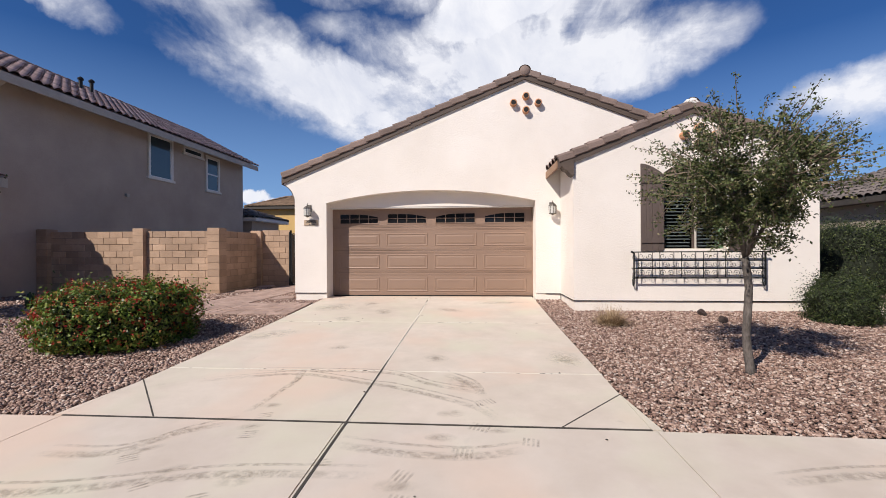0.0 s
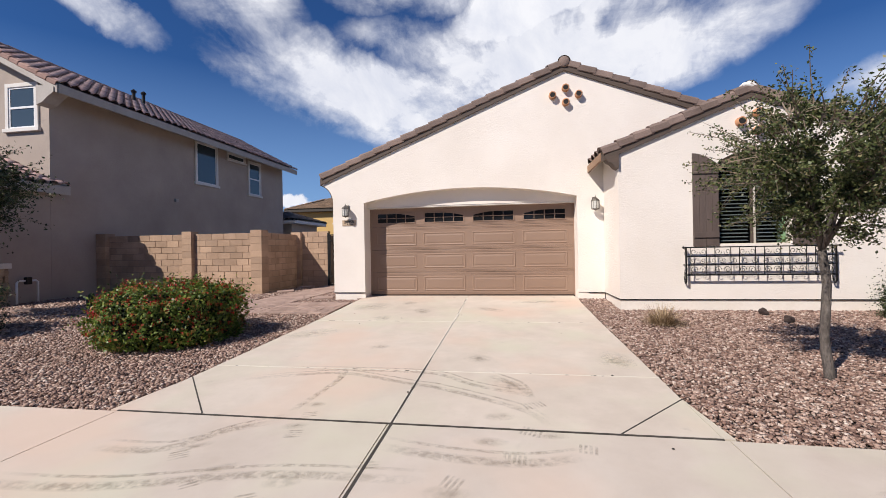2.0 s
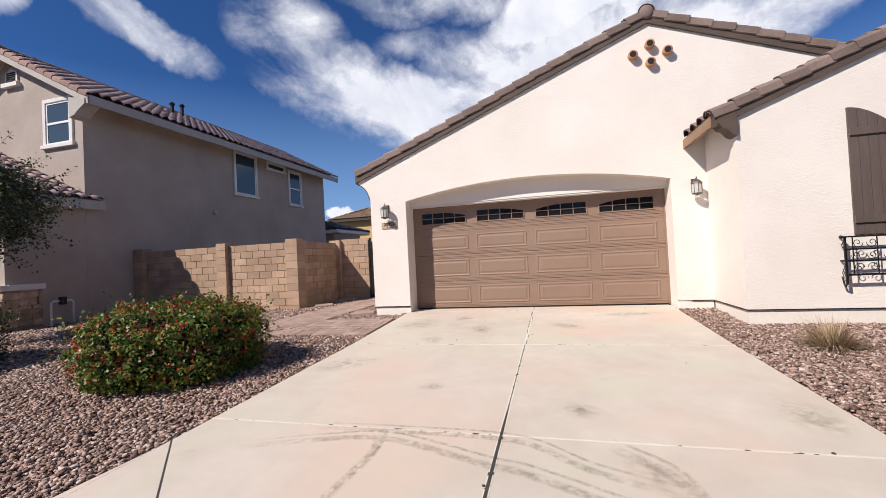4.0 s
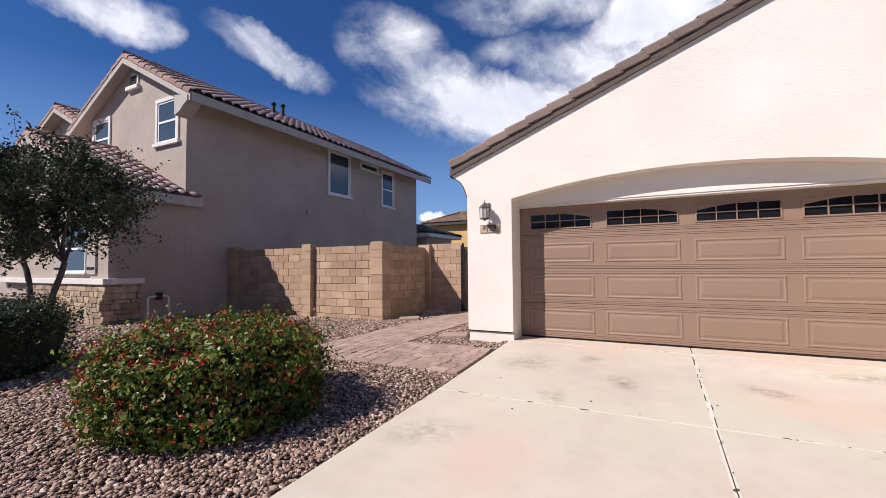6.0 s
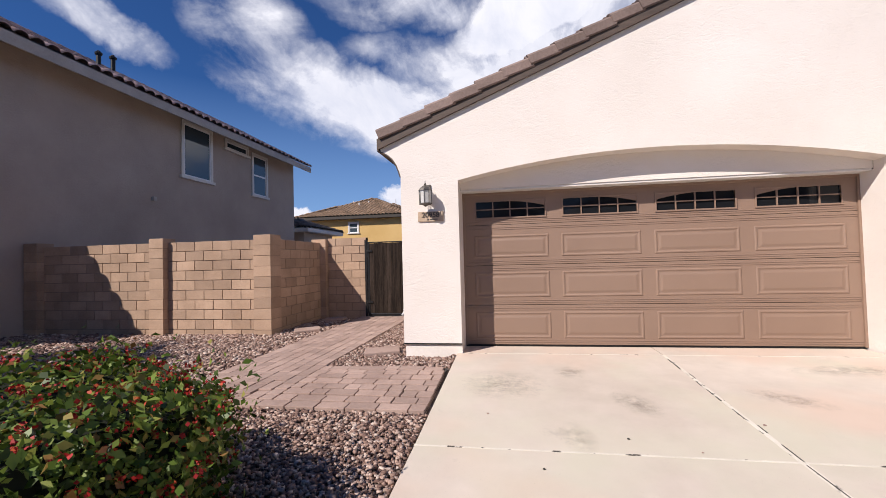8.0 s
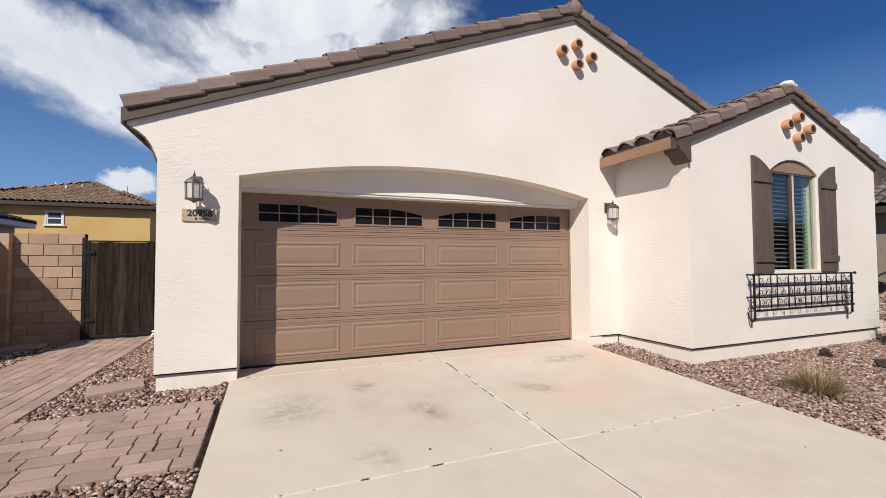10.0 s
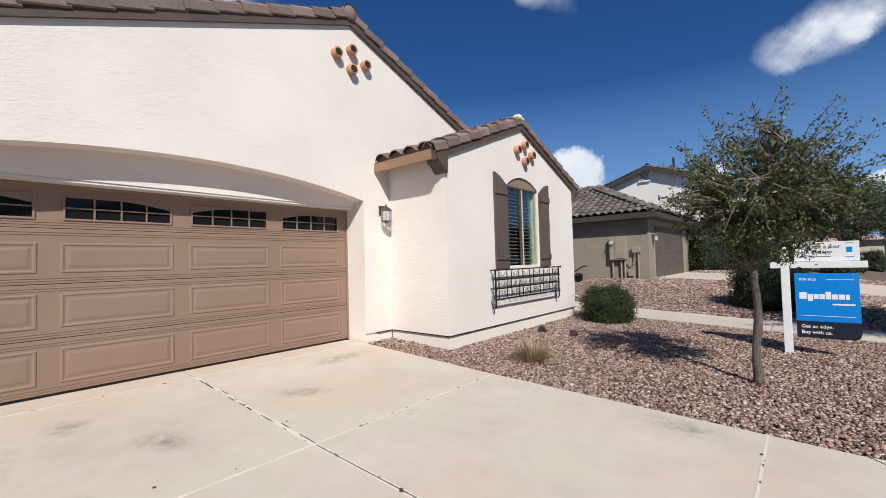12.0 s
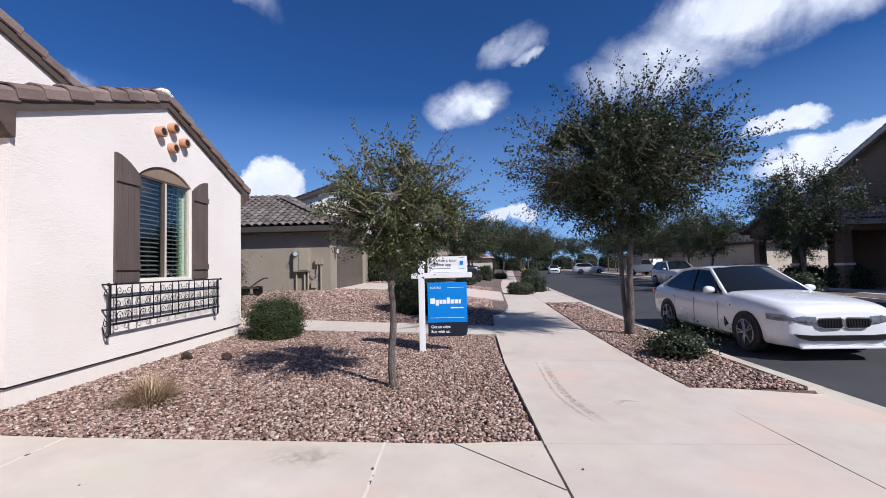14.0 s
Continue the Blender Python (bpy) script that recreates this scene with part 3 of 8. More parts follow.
def slab(name, corners, thick, material, parent, lift=0.004, cut=0.006, zfun=gz, nx=3, ny=3):
    """A cast slab over four corners (x, y), cut back at its edges, laid on the slope."""
    bm = bmesh.new()
    a, b, c, d = [Vector((*p, 0)) for p in corners]
    mid = (a + b + c + d) / 4
    a, b, c, d = [p + (mid - p).normalized() * cut for p in (a, b, c, d)]
    grid = []
    for i in range(nx + 1):
        row = []
        for j in range(ny + 1):
            p = a.lerp(b, i / nx).lerp(d.lerp(c, i / nx), j / ny)
            row.append(bm.verts.new((p.x, p.y, zfun(p.x, p.y) + lift)))
        grid.append(row)
    for i in range(nx):
        for j in range(ny):
            bm.faces.new((grid[i][j], grid[i + 1][j], grid[i + 1][j + 1], grid[i][j + 1]))
    r = bmesh.ops.extrude_face_region(bm, geom=bm.faces[:])
    for v in r["geom"]:
        if isinstance(v, bmesh.types.BMVert):
            v.co.z -= thick
    bmesh.ops.recalc_face_normals(bm, faces=bm.faces)
    return part(name, bm, material, parent)


def walk_z(x, y):
    s = y + bend(x)
    if APRON_L - 0.01 < x < APRON_R + 0.01 and s < 1.07:
        return 0.03 + 0.12 * smooth(-0.9, 1.07, s)
    return lerp_of(YARD, s)


def drive_z(x, y):
    return lerp_of(YARD, y)


SIDE = [-46, -36, -28, -22, -18, -14.5, -11.3, -8.2, -5.4, DRIVE_L, -1.05, DRIVE_R, 4.4, 7.4, 10.4, 13.4, 16.4, 19.4, 22.4, 26, 30, 34, 40, 48, 60, 80, 120]
for a, b in zip(SIDE, SIDE[1:]):
    cs = [(a, 1.07 - bend(a)), (b, 1.07 - bend(b)), (b, 3.09 - bend(b)), (a, 3.09 - bend(a))]
    slab("sidewalk_slab", cs, 0.1, M_WALK, pavement, zfun=walk_z)
for a, b in ((APRON_L, -1.05), (-1.05, APRON_R)):
    cs = [(a, -0.5 - bend(a)), (b, -0.5 - bend(b)), (b, 1.07 - bend(b)), (a, 1.07 - bend(a))]
    slab("apron_slab", cs, 0.1, M_WALK, pavement, zfun=walk_z, ny=6)

for a, b in ((14.4, 18.0), (18.0, 21.6)):
    cs = [(a, -0.31 - bend(a)), (b, -0.31 - bend(b)), (b, 1.07 - bend(b)), (a, 1.07 - bend(a))]
    slab("apron_slab", cs, 0.1, M_WALK, pavement, lift=0.012, zfun=walk_z)

# driveway in slabs, with open and filled joints
driveway = thing("driveway", (-1, 6, 0.3), "pale concrete driveway with tyre marks and stains", "driveway", kind="structure")
MIDX = -1.02
ROWS_Y = [3.10, 4.38, 6.98, 9.42, 9.86]
FL, FR = -3.52, 1.40
for y0, y1 in zip(ROWS_Y, ROWS_Y[1:]):
    slab("driveway_slab", [(FL, y0), (MIDX, y0), (MIDX, y1), (FL, y1)], 0.1, M_SLAB, driveway, 0.008, zfun=drive_z)
    slab("driveway_slab", [(MIDX, y0), (FR, y0), (FR, y1), (MIDX, y1)], 0.1, M_SLAB, driveway, 0.008, zfun=drive_z)
for sx, x0 in ((-1, FL), (1, FR)):
    bm = bmesh.new()
    pts = [(x0, 3.105), (x0 + sx * 0.08, 3.105), (x0, 3.85)]
    prism(bm, pts if sx < 0 else pts[::-1], lambda u, v, d: (u, v, drive_z(u, v) + d), 0.007, -0.08)
    part("driveway_flare", bm, M_SLAB, driveway)
bm = bmesh.new()
for y0, y1 in ((3.12, 6.98), (6.98, 9.42)):
    box(bm, MIDX - 0.018, MIDX + 0.018, y0, y1, 0.2, 0.21)
for v in bm.verts:
    v.co.z = drive_z(0, v.co.y) + (0.0095 if v.co.z > 0.205 else -0.05)
part("pale_joint", bm, M_PALEJOINT, driveway)
bm = bmesh.new()
crack = random.Random(77)
yy = 7.0
while yy < 9.38:
    ln = crack.uniform(0.05, 0.24)
    cx = MIDX + crack.choice((-0.015, 0.013, 0.015)) + crack.uniform(-0.004, 0.004)
    w = crack.uniform(0.003, 0.007)
    prism(bm, [(cx - w, yy), (cx + w * 0.6, yy - 0.01), (cx + w, yy + ln), (cx - w * 0.5, yy + ln + 0.012)], lambda u, v, d: (u, v, drive_z(0, v) + d), 0.0135, 0.0)
    yy += ln + crack.uniform(0.03, 0.2)
part("joint_crack", bm, M_SEALANT, driveway, kind="stuff")
bm = bmesh.new()
box(bm, MIDX - 0.010, MIDX + 0.010, -0.5, 6.95, 0.2, 0.21)
bmesh.ops.subdivide_edges(bm, edges=[e for e in bm.edges if abs(e.verts[0].co.y - e.verts[1].co.y) > 1], cuts=14)
for v in bm.verts:
    if v.co.y > 4.5:
        v.co.x = MIDX + (v.co.x - MIDX) * 0.32
    v.co.z = walk_z(-1, v.co.y) + ((0.0115 if v.co.y > 3.0 else 0.0075) if v.co.z > 0.205 else -0.05)
part("dark_joint", bm, M_SEALANT, driveway)
for y in (4.38, 6.98, 9.42):
    bm = bmesh.new()
    box(bm, FL, FR, y - 0.009, y + 0.009, drive_z(0, y) - 0.05, drive_z(0, y) + 0.010)
    part("pale_joint", bm, M_PALEJOINT, driveway)
bm = bmesh.new()
box(bm, FL, FR, 3.088, 3.106, 0.12, drive_z(0, 3.1) + 0.0095)
part("dark_joint", bm, M_SEALANT, driveway)



def pave_z(x, y):
    return (drive_z(x, y) + 0.008 if y > 3.1 else walk_z(x, y) + 0.004) + 0.0025


def smear(pts, wide):
    """A skid mark along a smooth line through points."""
    pts = [Vector((*p, 0)) for p in pts]
    line = []
    for i in range(len(pts) - 1):
        p0, p1, p2, p3 = pts[max(0, i - 1)], pts[i], pts[i + 1], pts[min(len(pts) - 1, i + 2)]
        for k in range(8):
            t = k / 8
            line.append(0.5 * (2 * p1 + (p2 - p0) * t + (2 * p0 - 5 * p1 + 4 * p2 - p3) * t * t + (3 * p1 - p0 - 3 * p2 + p3) * t ** 3))
    line.append(pts[-1])
    bm = bmesh.new()
    uv = bm.loops.layers.uv.new("uv")
    rows = []
    for i, p in enumerate(line):
        d = (line[min(i + 1, len(line) - 1)] - line[max(i - 1, 0)]).normalized()
        n = Vector((-d.y, d.x, 0)) * wide / 2
        rows.append([bm.verts.new((q.x, q.y, pave_z(q.x, q.y))) for q in (p - n, p + n)])
    m = len(rows) - 1
    for i in range(m):
        f = bm.faces.new((rows[i][0], rows[i + 1][0], rows[i + 1][1], rows[i][1]))
        for l, c in zip(f.loops, ((i / m, 0), ((i + 1) / m, 0), ((i + 1) / m, 1), (i / m, 1))):
            l[uv].uv = c
    ob = part("tyre_mark", bm, M_SKID, driveway, "grey tyre skid mark on concrete")
    ob.visible_shadow = False


def blot(x, y, rx, ry, turn, material):
    bm = bmesh.new()
    bmesh.ops.create_circle(bm, cap_ends=True, segments=20, radius=1)
    ob = new("stain", as_mesh(bm, "stain", material))
    ob.parent = driveway
    tilt = math.degrees(math.atan((drive_z(x, y + 0.1) - drive_z(x, y - 0.1)) / 0.2))
    ob.matrix_local = Matrix.Translation(Vector((x, y, pave_z(x, y) + 0.001)) - BASES[driveway]) @ pose(0, 0, 0, tilt, 0, 0) @ pose(0, 0, 0, 0, 0, turn) @ Matrix.Diagonal((rx, ry, 1, 1))
    ob.visible_shadow = False


for pts, w in (([(-2.91, 3.93), (-2.42, 4.11), (-1.84, 4.22), (-1.07, 3.97), (-0.76, 3.88), (-0.02, 3.48), (0.21, 3.19)], 0.13),
               ([(-2.56, 4.32), (-1.82, 4.34), (-0.91, 4.3), (-0.43, 3.99), (0.08, 3.78)], 0.12),
               ([(-3.08, 2.48), (-2.56, 2.51), (-2.26, 2.84), (-1.97, 3.04)], 0.16), ([(-1.95, 3.2), (-1.85, 3.97), (-1.93, 4.3)], 0.12),
               ([(-1.01, 2.74), (-0.53, 2.64), (-0.01, 2.62), (0.39, 2.74)], 0.17), ([(4.41, 2.45), (2.75, 2.56), (1.83, 2.41)], 0.14),
               ([(-3.4, 2.0), (-2.6, 2.05), (-1.6, 2.3), (-0.6, 2.35)], 0.15), ([(-0.3, 4.3), (0.0, 4.0), (0.1, 3.7)], 0.16), ([(2.38, 2.14), (2.5, 2.0), (2.47, 1.85)], 0.05)):
    smear(pts, w * 0.75)
    smear([(x + 0.02, y + w * 0.75) for x, y in pts], w * 0.3)
# tread prints: short parallel bars
for x, y, turn, bars in ((-2.36, 2.47, 35, 4), (-2.02, 2.17, 40, 3), (-1.58, 2.06, 28, 4), (-1.72, 2.86, 12, 4), (-1.76, 3.2, 20, 3), (-0.42, 2.1, 80, 5), (-0.45, 2.36, 70, 4), (-0.08, 2.66, 85, 5), (0.05, 3.07, 70, 5), (0.42, 2.85, 80, 4), (0.1, 3.55, 118, 6), (-1.0, 2.5, 10, 3)):
    a = radians(turn)
    for k in range(bars):
        cx, cy = x + math.cos(a + 1.57) * 0.034 * (k - bars / 2), y + math.sin(a + 1.57) * 0.034 * (k - bars / 2)
        smear([(cx - math.cos(a) * 0.07, cy - math.sin(a) * 0.07), (cx, cy), (cx + math.cos(a) * 0.07, cy + math.sin(a) * 0.07)], 0.026)
for x, y, rx, ry, turn, m in ((-0.46, 4.89, 0.2, 0.2, 0, M_OIL), (-1.81, 5.31, 0.17, 0.13, 20, M_OIL), (1.1, 4.86, 0.24, 0.3, 0, M_DAMP), (-2.2, 8.7, 0.2, 0.24, 0, M_OIL), (-0.46, 8.06, 0.36, 0.2, -35, M_OIL),
                              (-1.76, 7.87, 0.2, 0.34, 20, M_OIL), (-2.35, 7.2, 0.16, 0.28, 10, M_DAMP), (-0.12, 4.01, 0.13, 0.2, 30, M_OIL), (-0.17, 3.3, 0.15, 0.09, 10, M_OIL), (-0.23, 2.88, 0.15, 0.08, 0, M_OIL),
                              (-0.45, 2.24, 0.17, 0.09, 0, M_OIL), (-1.46, 2.23, 0.14, 0.07, 15, M_OIL), (-1.96, 2.33, 0.15, 0.06, 35, M_OIL), (-2.33, 2.57, 0.15, 0.06, 40, M_OIL), (-1.8, 3.38, 0.11, 0.07, 15, M_OIL),
                              (-1.77, 2.98, 0.13, 0.07, 20, M_OIL), (0.2, 3.02, 0.15, 0.06, 0, M_OIL), (1.15, 4.99, 0.2, 0.35, 10, M_DAMP), (-2.9, 8.3, 0.5, 0.5, 0, M_DAMP), (0.6, 8.9, 0.7, 0.22, 5, M_DAMP), (-3.1, 6.0, 0.5, 0.3, 40, M_DAMP)):
    blot(x, y, rx, ry, turn, m)

for x0, y0, x1, y1 in ((FR, 3.82, 0.72, 3.11), (FL, 3.98, -2.70, 3.11)):
    d = Vector((x1 - x0, y1 - y0, 0)).normalized()
    n = Vector((-d.y, d.x, 0)) * 0.006
    prism(bm := bmesh.new(), [(x0 - n.x, y0 - n.y), (x1 - n.x, y1 - n.y), (x1 + n.x, y1 + n.y), (x0 + n.x, y0 + n.y)], lambda u, v, d: (u, v, drive_z(u, v) + d), 0.0095, 0.0)
    part("dark_joint", bm, M_SEALANT, driveway)
# entry walk beside the house, neighbours' drives
walkway = thing("entry_walk", (7.5, 6, 0.3), "concrete entry walk leading from the sidewalk", "path", kind="structure")
for y0, y1 in ((2.78, 4.6), (4.6, 6.4), (6.4, 8.2), (8.2, 10.5), (10.5, 14)):
    slab("walk_slab", [(6.85 + 0.07 * (y0 - 3), y0), (8.05 + 0.07 * (y0 - 3), y0), (8.05 + 0.07 * (y1 - 3), y1), (6.85 + 0.07 * (y1 - 3), y1)], 0.1, M_WALK, walkway, 0.012)
for k, (a, b) in enumerate(((15.2, 20.6),)):
    for y0, y1 in ((2.6, 5.2), (5.2, 8.6)):
        slab("walk_slab", [(a, y0 - bend(a) * (8.6 - y0) / 6), (b, y0 - bend(b) * (8.6 - y0) / 6), (b, y1 - bend(b) * (8.6 - y1) / 6), (a, y1 - bend(a) * (8.6 - y1) / 6)], 0.1, M_WALK, walkway, 0.012)


# ---------- roof tiles ----------
def tile_mesh(wide, long, rise, seg=6, thick=0.016):
    """One barrel tile: u across, v up the slope, w out; its lower end is open and thick."""
    vs, fs = [], []
    for j, v in enumerate((0.0, long)):
        lift = 0.045 if j == 0 else 0.0
        for layer in (0, 1):
            for i in range(seg + 1):
                t = i / seg
                u = (t - 0.5) * wide
                w = rise * math.sin(math.pi * t) ** 0.8 + lift - (thick if layer else 0)
                vs.append((u, v, w))
    k = seg + 1
    for i in range(seg):
        fs.append((i, i + 1, 2 * k + i + 1, 2 * k + i))
        fs.append((i, k + i, k + i + 1, i + 1))
    return vs, fs


def roof_frame(origin, across, up):
    a, u = Vector(across).normalized(), Vector(up).normalized()
    w = a.cross(u).normalized()
    if w.z < 0:
        w = -w
    m = Matrix((a, u, w)).transposed().to_4x4()
    m.translation = Vector(origin)
    return m


def tile_field(name, parent, material, origin, across, up, width, length, pitch=0.30, expo=0.36, rise=0.092, keep=None, single=False, piece_mat=None):
    """Courses of barrel tiles on a slope: joined, or each a piece of its own."""
    m = roof_frame(origin, across, up)
    vs, fs = tile_mesh(pitch * 0.98, expo * 1.12, rise)
    ni, nj = max(1, round(width / pitch)), max(1, round(length / expo))
    if single:
        me = bpy.data.meshes.new("roof_tile")
        me.from_pydata(vs, [], fs)
        me.materials.append(piece_mat)
        me.polygons.foreach_set("use_smooth", [True] * len(me.polygons))
    allv, allf = [], []
    for i in range(ni):
        for j in range(nj):
            u, v = (i + 0.5) * width / ni, j * length / nj
            p = m @ Vector((u, v, 0))
            if keep and not keep(p):
                continue
            jig = Matrix.Translation((u + random.uniform(-0.004, 0.004), v + random.uniform(-0.01, 0.01), 0))
            if single:
                ob = new("roof_tile", me)
                ob.parent = parent
                ob.matrix_local = Matrix.Translation(-BASES[parent]) @ m @ jig
            else:
                k = len(allv)
                mm = m @ jig
                allv += [tuple(mm @ Vector(q)) for q in vs]
                allf += [tuple(k + a for a in f) for f in fs]
    if allv:
        raw(name, allv, allf, material, parent, True, kind="stuff")


def rake_tiles(parent, material, foot, head, wide=0.24, high=0.13, expo=0.36, out=(0, -1, 0)):
    """L-shaped rake tiles from the eave to the ridge along a gable's edge."""
    foot, head, out = Vector(foot), Vector(head), Vector(out)
    d = (head - foot).normalized()
    up = d.cross(out).normalized()
    if up.z < 0:
        up = -up
    total = (head - foot).length
    n = max(1, round(total / expo))
    e = total / n
    prof = [(0.0, -high), (0.0, -0.03), (0.025, 0.0), (0.08, 0.022), (wide * 0.65, 0.03), (wide, -0.02)]
    bm = bmesh.new()
    rows = []
    for along, lift in ((-0.012, 0.022), (e * 1.06, -0.004)):
        rows.append([[bm.verts.new((0, 0, 0)) for _ in prof] for layer in (0, 1)])
        for layer in (0, 1):
            for k, (a, b) in enumerate(prof):
                inset = 0.016 * layer
                rows[-1][layer][k].co = d * along - out * (a + (inset if k < 3 else 0)) + up * (b + lift - inset) + out * (lift * 0.4)
    for k in range(len(prof) - 1):
        bm.faces.new((rows[0][0][k], rows[0][0][k + 1], rows[1][0][k + 1], rows[1][0][k]))
        bm.faces.new((rows[0][1][k], rows[0][1][k + 1], rows[0][0][k + 1], rows[0][0][k]))
    bm.faces.new((rows[0][1][0], rows[0][0][0], rows[1][0][0], rows[1][1][0]))
    bmesh.ops.recalc_face_normals(bm, faces=bm.faces)
    me = as_mesh(bm, "rake_tile", material)
    for i in range(n):
        ob = new("rake_tile", me)
        ob.parent = parent
        ob.location = foot + d * (e * i) + up * random.uniform(-0.006, 0.006) + out * random.uniform(-0.006, 0.004) - BASES[parent]
        ob.rotation_euler = (random.uniform(-0.01, 0.01), random.uniform(-0.012, 0.012), random.uniform(-0.01, 0.01))


def ridge_tiles(parent, material, a, b, r=0.13, expo=0.4):
    a, b = Vector(a), Vector(b)
    n = max(1, round((b - a).length / expo))
    d = (b - a) / n
    side = d.cross(Vector((0, 0, 1))).normalized()
    bm = bmesh.new()
    rows = []
    for along, grow in ((0, 1.08), (1.05, 0.95)):
        rows.append([bm.verts.new(d * along + (side * math.cos(t) + Vector((0, 0, 1)) * math.sin(t)) * r * grow - Vector((0, 0, 0.03))) for t in [math.pi * k / 8 for k in range(9)]])
    for k in range(8):
        bm.faces.new((rows[0][k], rows[0][k + 1], rows[1][k + 1], rows[1][k]))
    me = as_mesh(bm, "ridge_tile", material, True)
    for i in range(n):
        ob = new("ridge_tile", me)
        ob.parent = parent
        ob.location = a + d * i - BASES[parent]


# ---------- the house ----------
FRONT, DOOR_Y, WING = 9.39, 9.85, 8.135
LEFT, RIGHT, WL_X, WR_X = -4.22, 6.54, 1.985, 6.54
OPEN_L, OPEN_R, SPRING, CROWN = -3.45, 1.43, 2.70, 2.97
AX, AZ, WX, WZ, PITCH = 1.20, 5.585, 4.25, 4.325, 0.40
WEEP = 0.58


def main_roof(x):
    return AZ - PITCH * abs(x - AX)


def wing_roof(x):
    return WZ - PITCH * abs(x - WX)


house = thing("house", (1.2, 9.4, 0.4), "single-storey cream stucco house with brown tile gables", "house")
arch_c = (OPEN_L + OPEN_R) / 2
arch_h = (OPEN_R - OPEN_L) / 2
arch_r = (arch_h ** 2 + (CROWN - SPRING) ** 2) / (2 * (CROWN - SPRING))


def arch_pts(n=24):
    return [(x, CROWN - arch_r + math.sqrt(arch_r ** 2 - (x - arch_c) ** 2)) for x in [OPEN_L + (OPEN_R - OPEN_L) * i / n for i in range(n + 1)]]


outline = [(LEFT, WEEP), (OPEN_L, WEEP)] + arch_pts() + [(OPEN_R, WEEP), (RIGHT, WEEP), (RIGHT, main_roof(RIGHT)), (AX, AZ), (LEFT, main_roof(LEFT))]
bm = prism(bmesh.new(), outline, XZ, FRONT, FRONT + 0.24)
part("front_wall", bm, M_WALL, house)
bm = bmesh.new()
box(bm, OPEN_L - 0.3, OPEN_L, FRONT + 0.24, DOOR_Y + 0.05, WEEP, 2.6)
box(bm, OPEN_R, OPEN_R + 0.3, FRONT + 0.24, DOOR_Y + 0.05, WEEP, 2.6)
box(bm, OPEN_L + 0.001, OPEN_R - 0.001, FRONT + 0.243, DOOR_Y + 0.05, 2.615, 3.4)
part("door_reveal", bm, M_WALL, house)
part("header_lip", boxed(OPEN_L + 0.002, OPEN_R - 0.002, FRONT + 0.255, DOOR_Y - 0.015, 2.585, 2.613, 0.004), M_TRIM, house)
bm = bmesh.new()
box(bm, LEFT, LEFT + 0.2, FRONT + 0.24, 22, WEEP, main_roof(LEFT))
part("side_wall", bm, M_WALL, house)
bm = bmesh.new()
box(bm, RIGHT - 0.2, RIGHT, FRONT + 0.24, 22, WEEP, main_roof(RIGHT))
part("side_wall", bm, M_WALL, house)
prism(bm := bmesh.new(), [(LEFT, 0.2), (RIGHT, 0.2), (RIGHT, main_roof(RIGHT)), (AX, AZ), (LEFT, main_roof(LEFT))], XZ, 21.8, 22)
part("back_wall", bm, M_WALL, house)
bm = bmesh.new()
for a, b in ((LEFT, OPEN_L), (OPEN_R, WL_X)):
    box(bm, a + (0.018 if a == LEFT else 0), b, FRONT + 0.018, DOOR_Y + 0.05, 0.15, WEEP)
box(bm, LEFT + 0.018, LEFT + 0.2, DOOR_Y, 22, 0.15, WEEP)
part("footing", bm, M_BASE, house)
for a, b, c, d in ((LEFT - 0.006, OPEN_L, FRONT - 0.006, FRONT + 0.03), (LEFT - 0.006, LEFT + 0.03, FRONT + 0.03, 20), (OPEN_R + 0.22, WL_X, FRONT - 0.006, FRONT + 0.03),
                   (WL_X - 0.006, WL_X + 0.03, WING + 0.03, FRONT - 0.01), (WL_X - 0.006, WR_X + 0.006, WING - 0.006, WING + 0.03)):
    part("weep_screed", boxed(a, b, c, d, WEEP - 0.014, WEEP - 0.002), M_IRON, house)

# wing
WIN_L, WIN_R, WIN_B, WIN_T, WIN_C = 3.70, 4.88, 1.56, 3.06, 3.26
wa_r = (((WIN_R - WIN_L) / 2) ** 2 + (WIN_C - WIN_T) ** 2) / (2 * (WIN_C - WIN_T))
wmid = (WIN_L + WIN_R) / 2
warch = [(x, WIN_C - wa_r + math.sqrt(max(0, wa_r ** 2 - (x - wmid) ** 2))) for x in [WIN_R - (WIN_R - WIN_L) * i / 12 for i in range(13)]]
bm = bmesh.new()
prism(bm, [(WL_X, WEEP), (WIN_L, WEEP), (WIN_L, wing_roof(WIN_L)), (WL_X, wing_roof(WL_X))], XZ, WING, WING + 0.2)
prism(bm, [(WIN_R, WEEP), (WR_X, WEEP), (WR_X, wing_roof(WR_X)), (WIN_R, wing_roof(WIN_R))], XZ, WING, WING + 0.2)
prism(bm, [(WIN_L, WEEP), (WIN_R, WEEP), (WIN_R, WIN_B), (WIN_L, WIN_B)], XZ, WING, WING + 0.2)
prism(bm, warch[::-1] + [(WIN_R, wing_roof(WIN_R)), (WX, WZ), (WIN_L, wing_roof(WIN_L))], XZ, WING, WING + 0.2)
part("wing_wall", bm, M_WALL, house)
bm = bmesh.new()
box(bm, WL_X, WL_X + 0.2, WING + 0.2, FRONT, WEEP, wing_roof(WL_X))
part("wing_side_wall", bm, M_WALL, house)
bm = bmesh.new()
box(bm, WR_X - 0.2, WR_X, WING + 0.2, FRONT, WEEP, wing_roof(WR_X))
part("wing_side_wall", bm, M_WALL, house)
bm = bmesh.new()
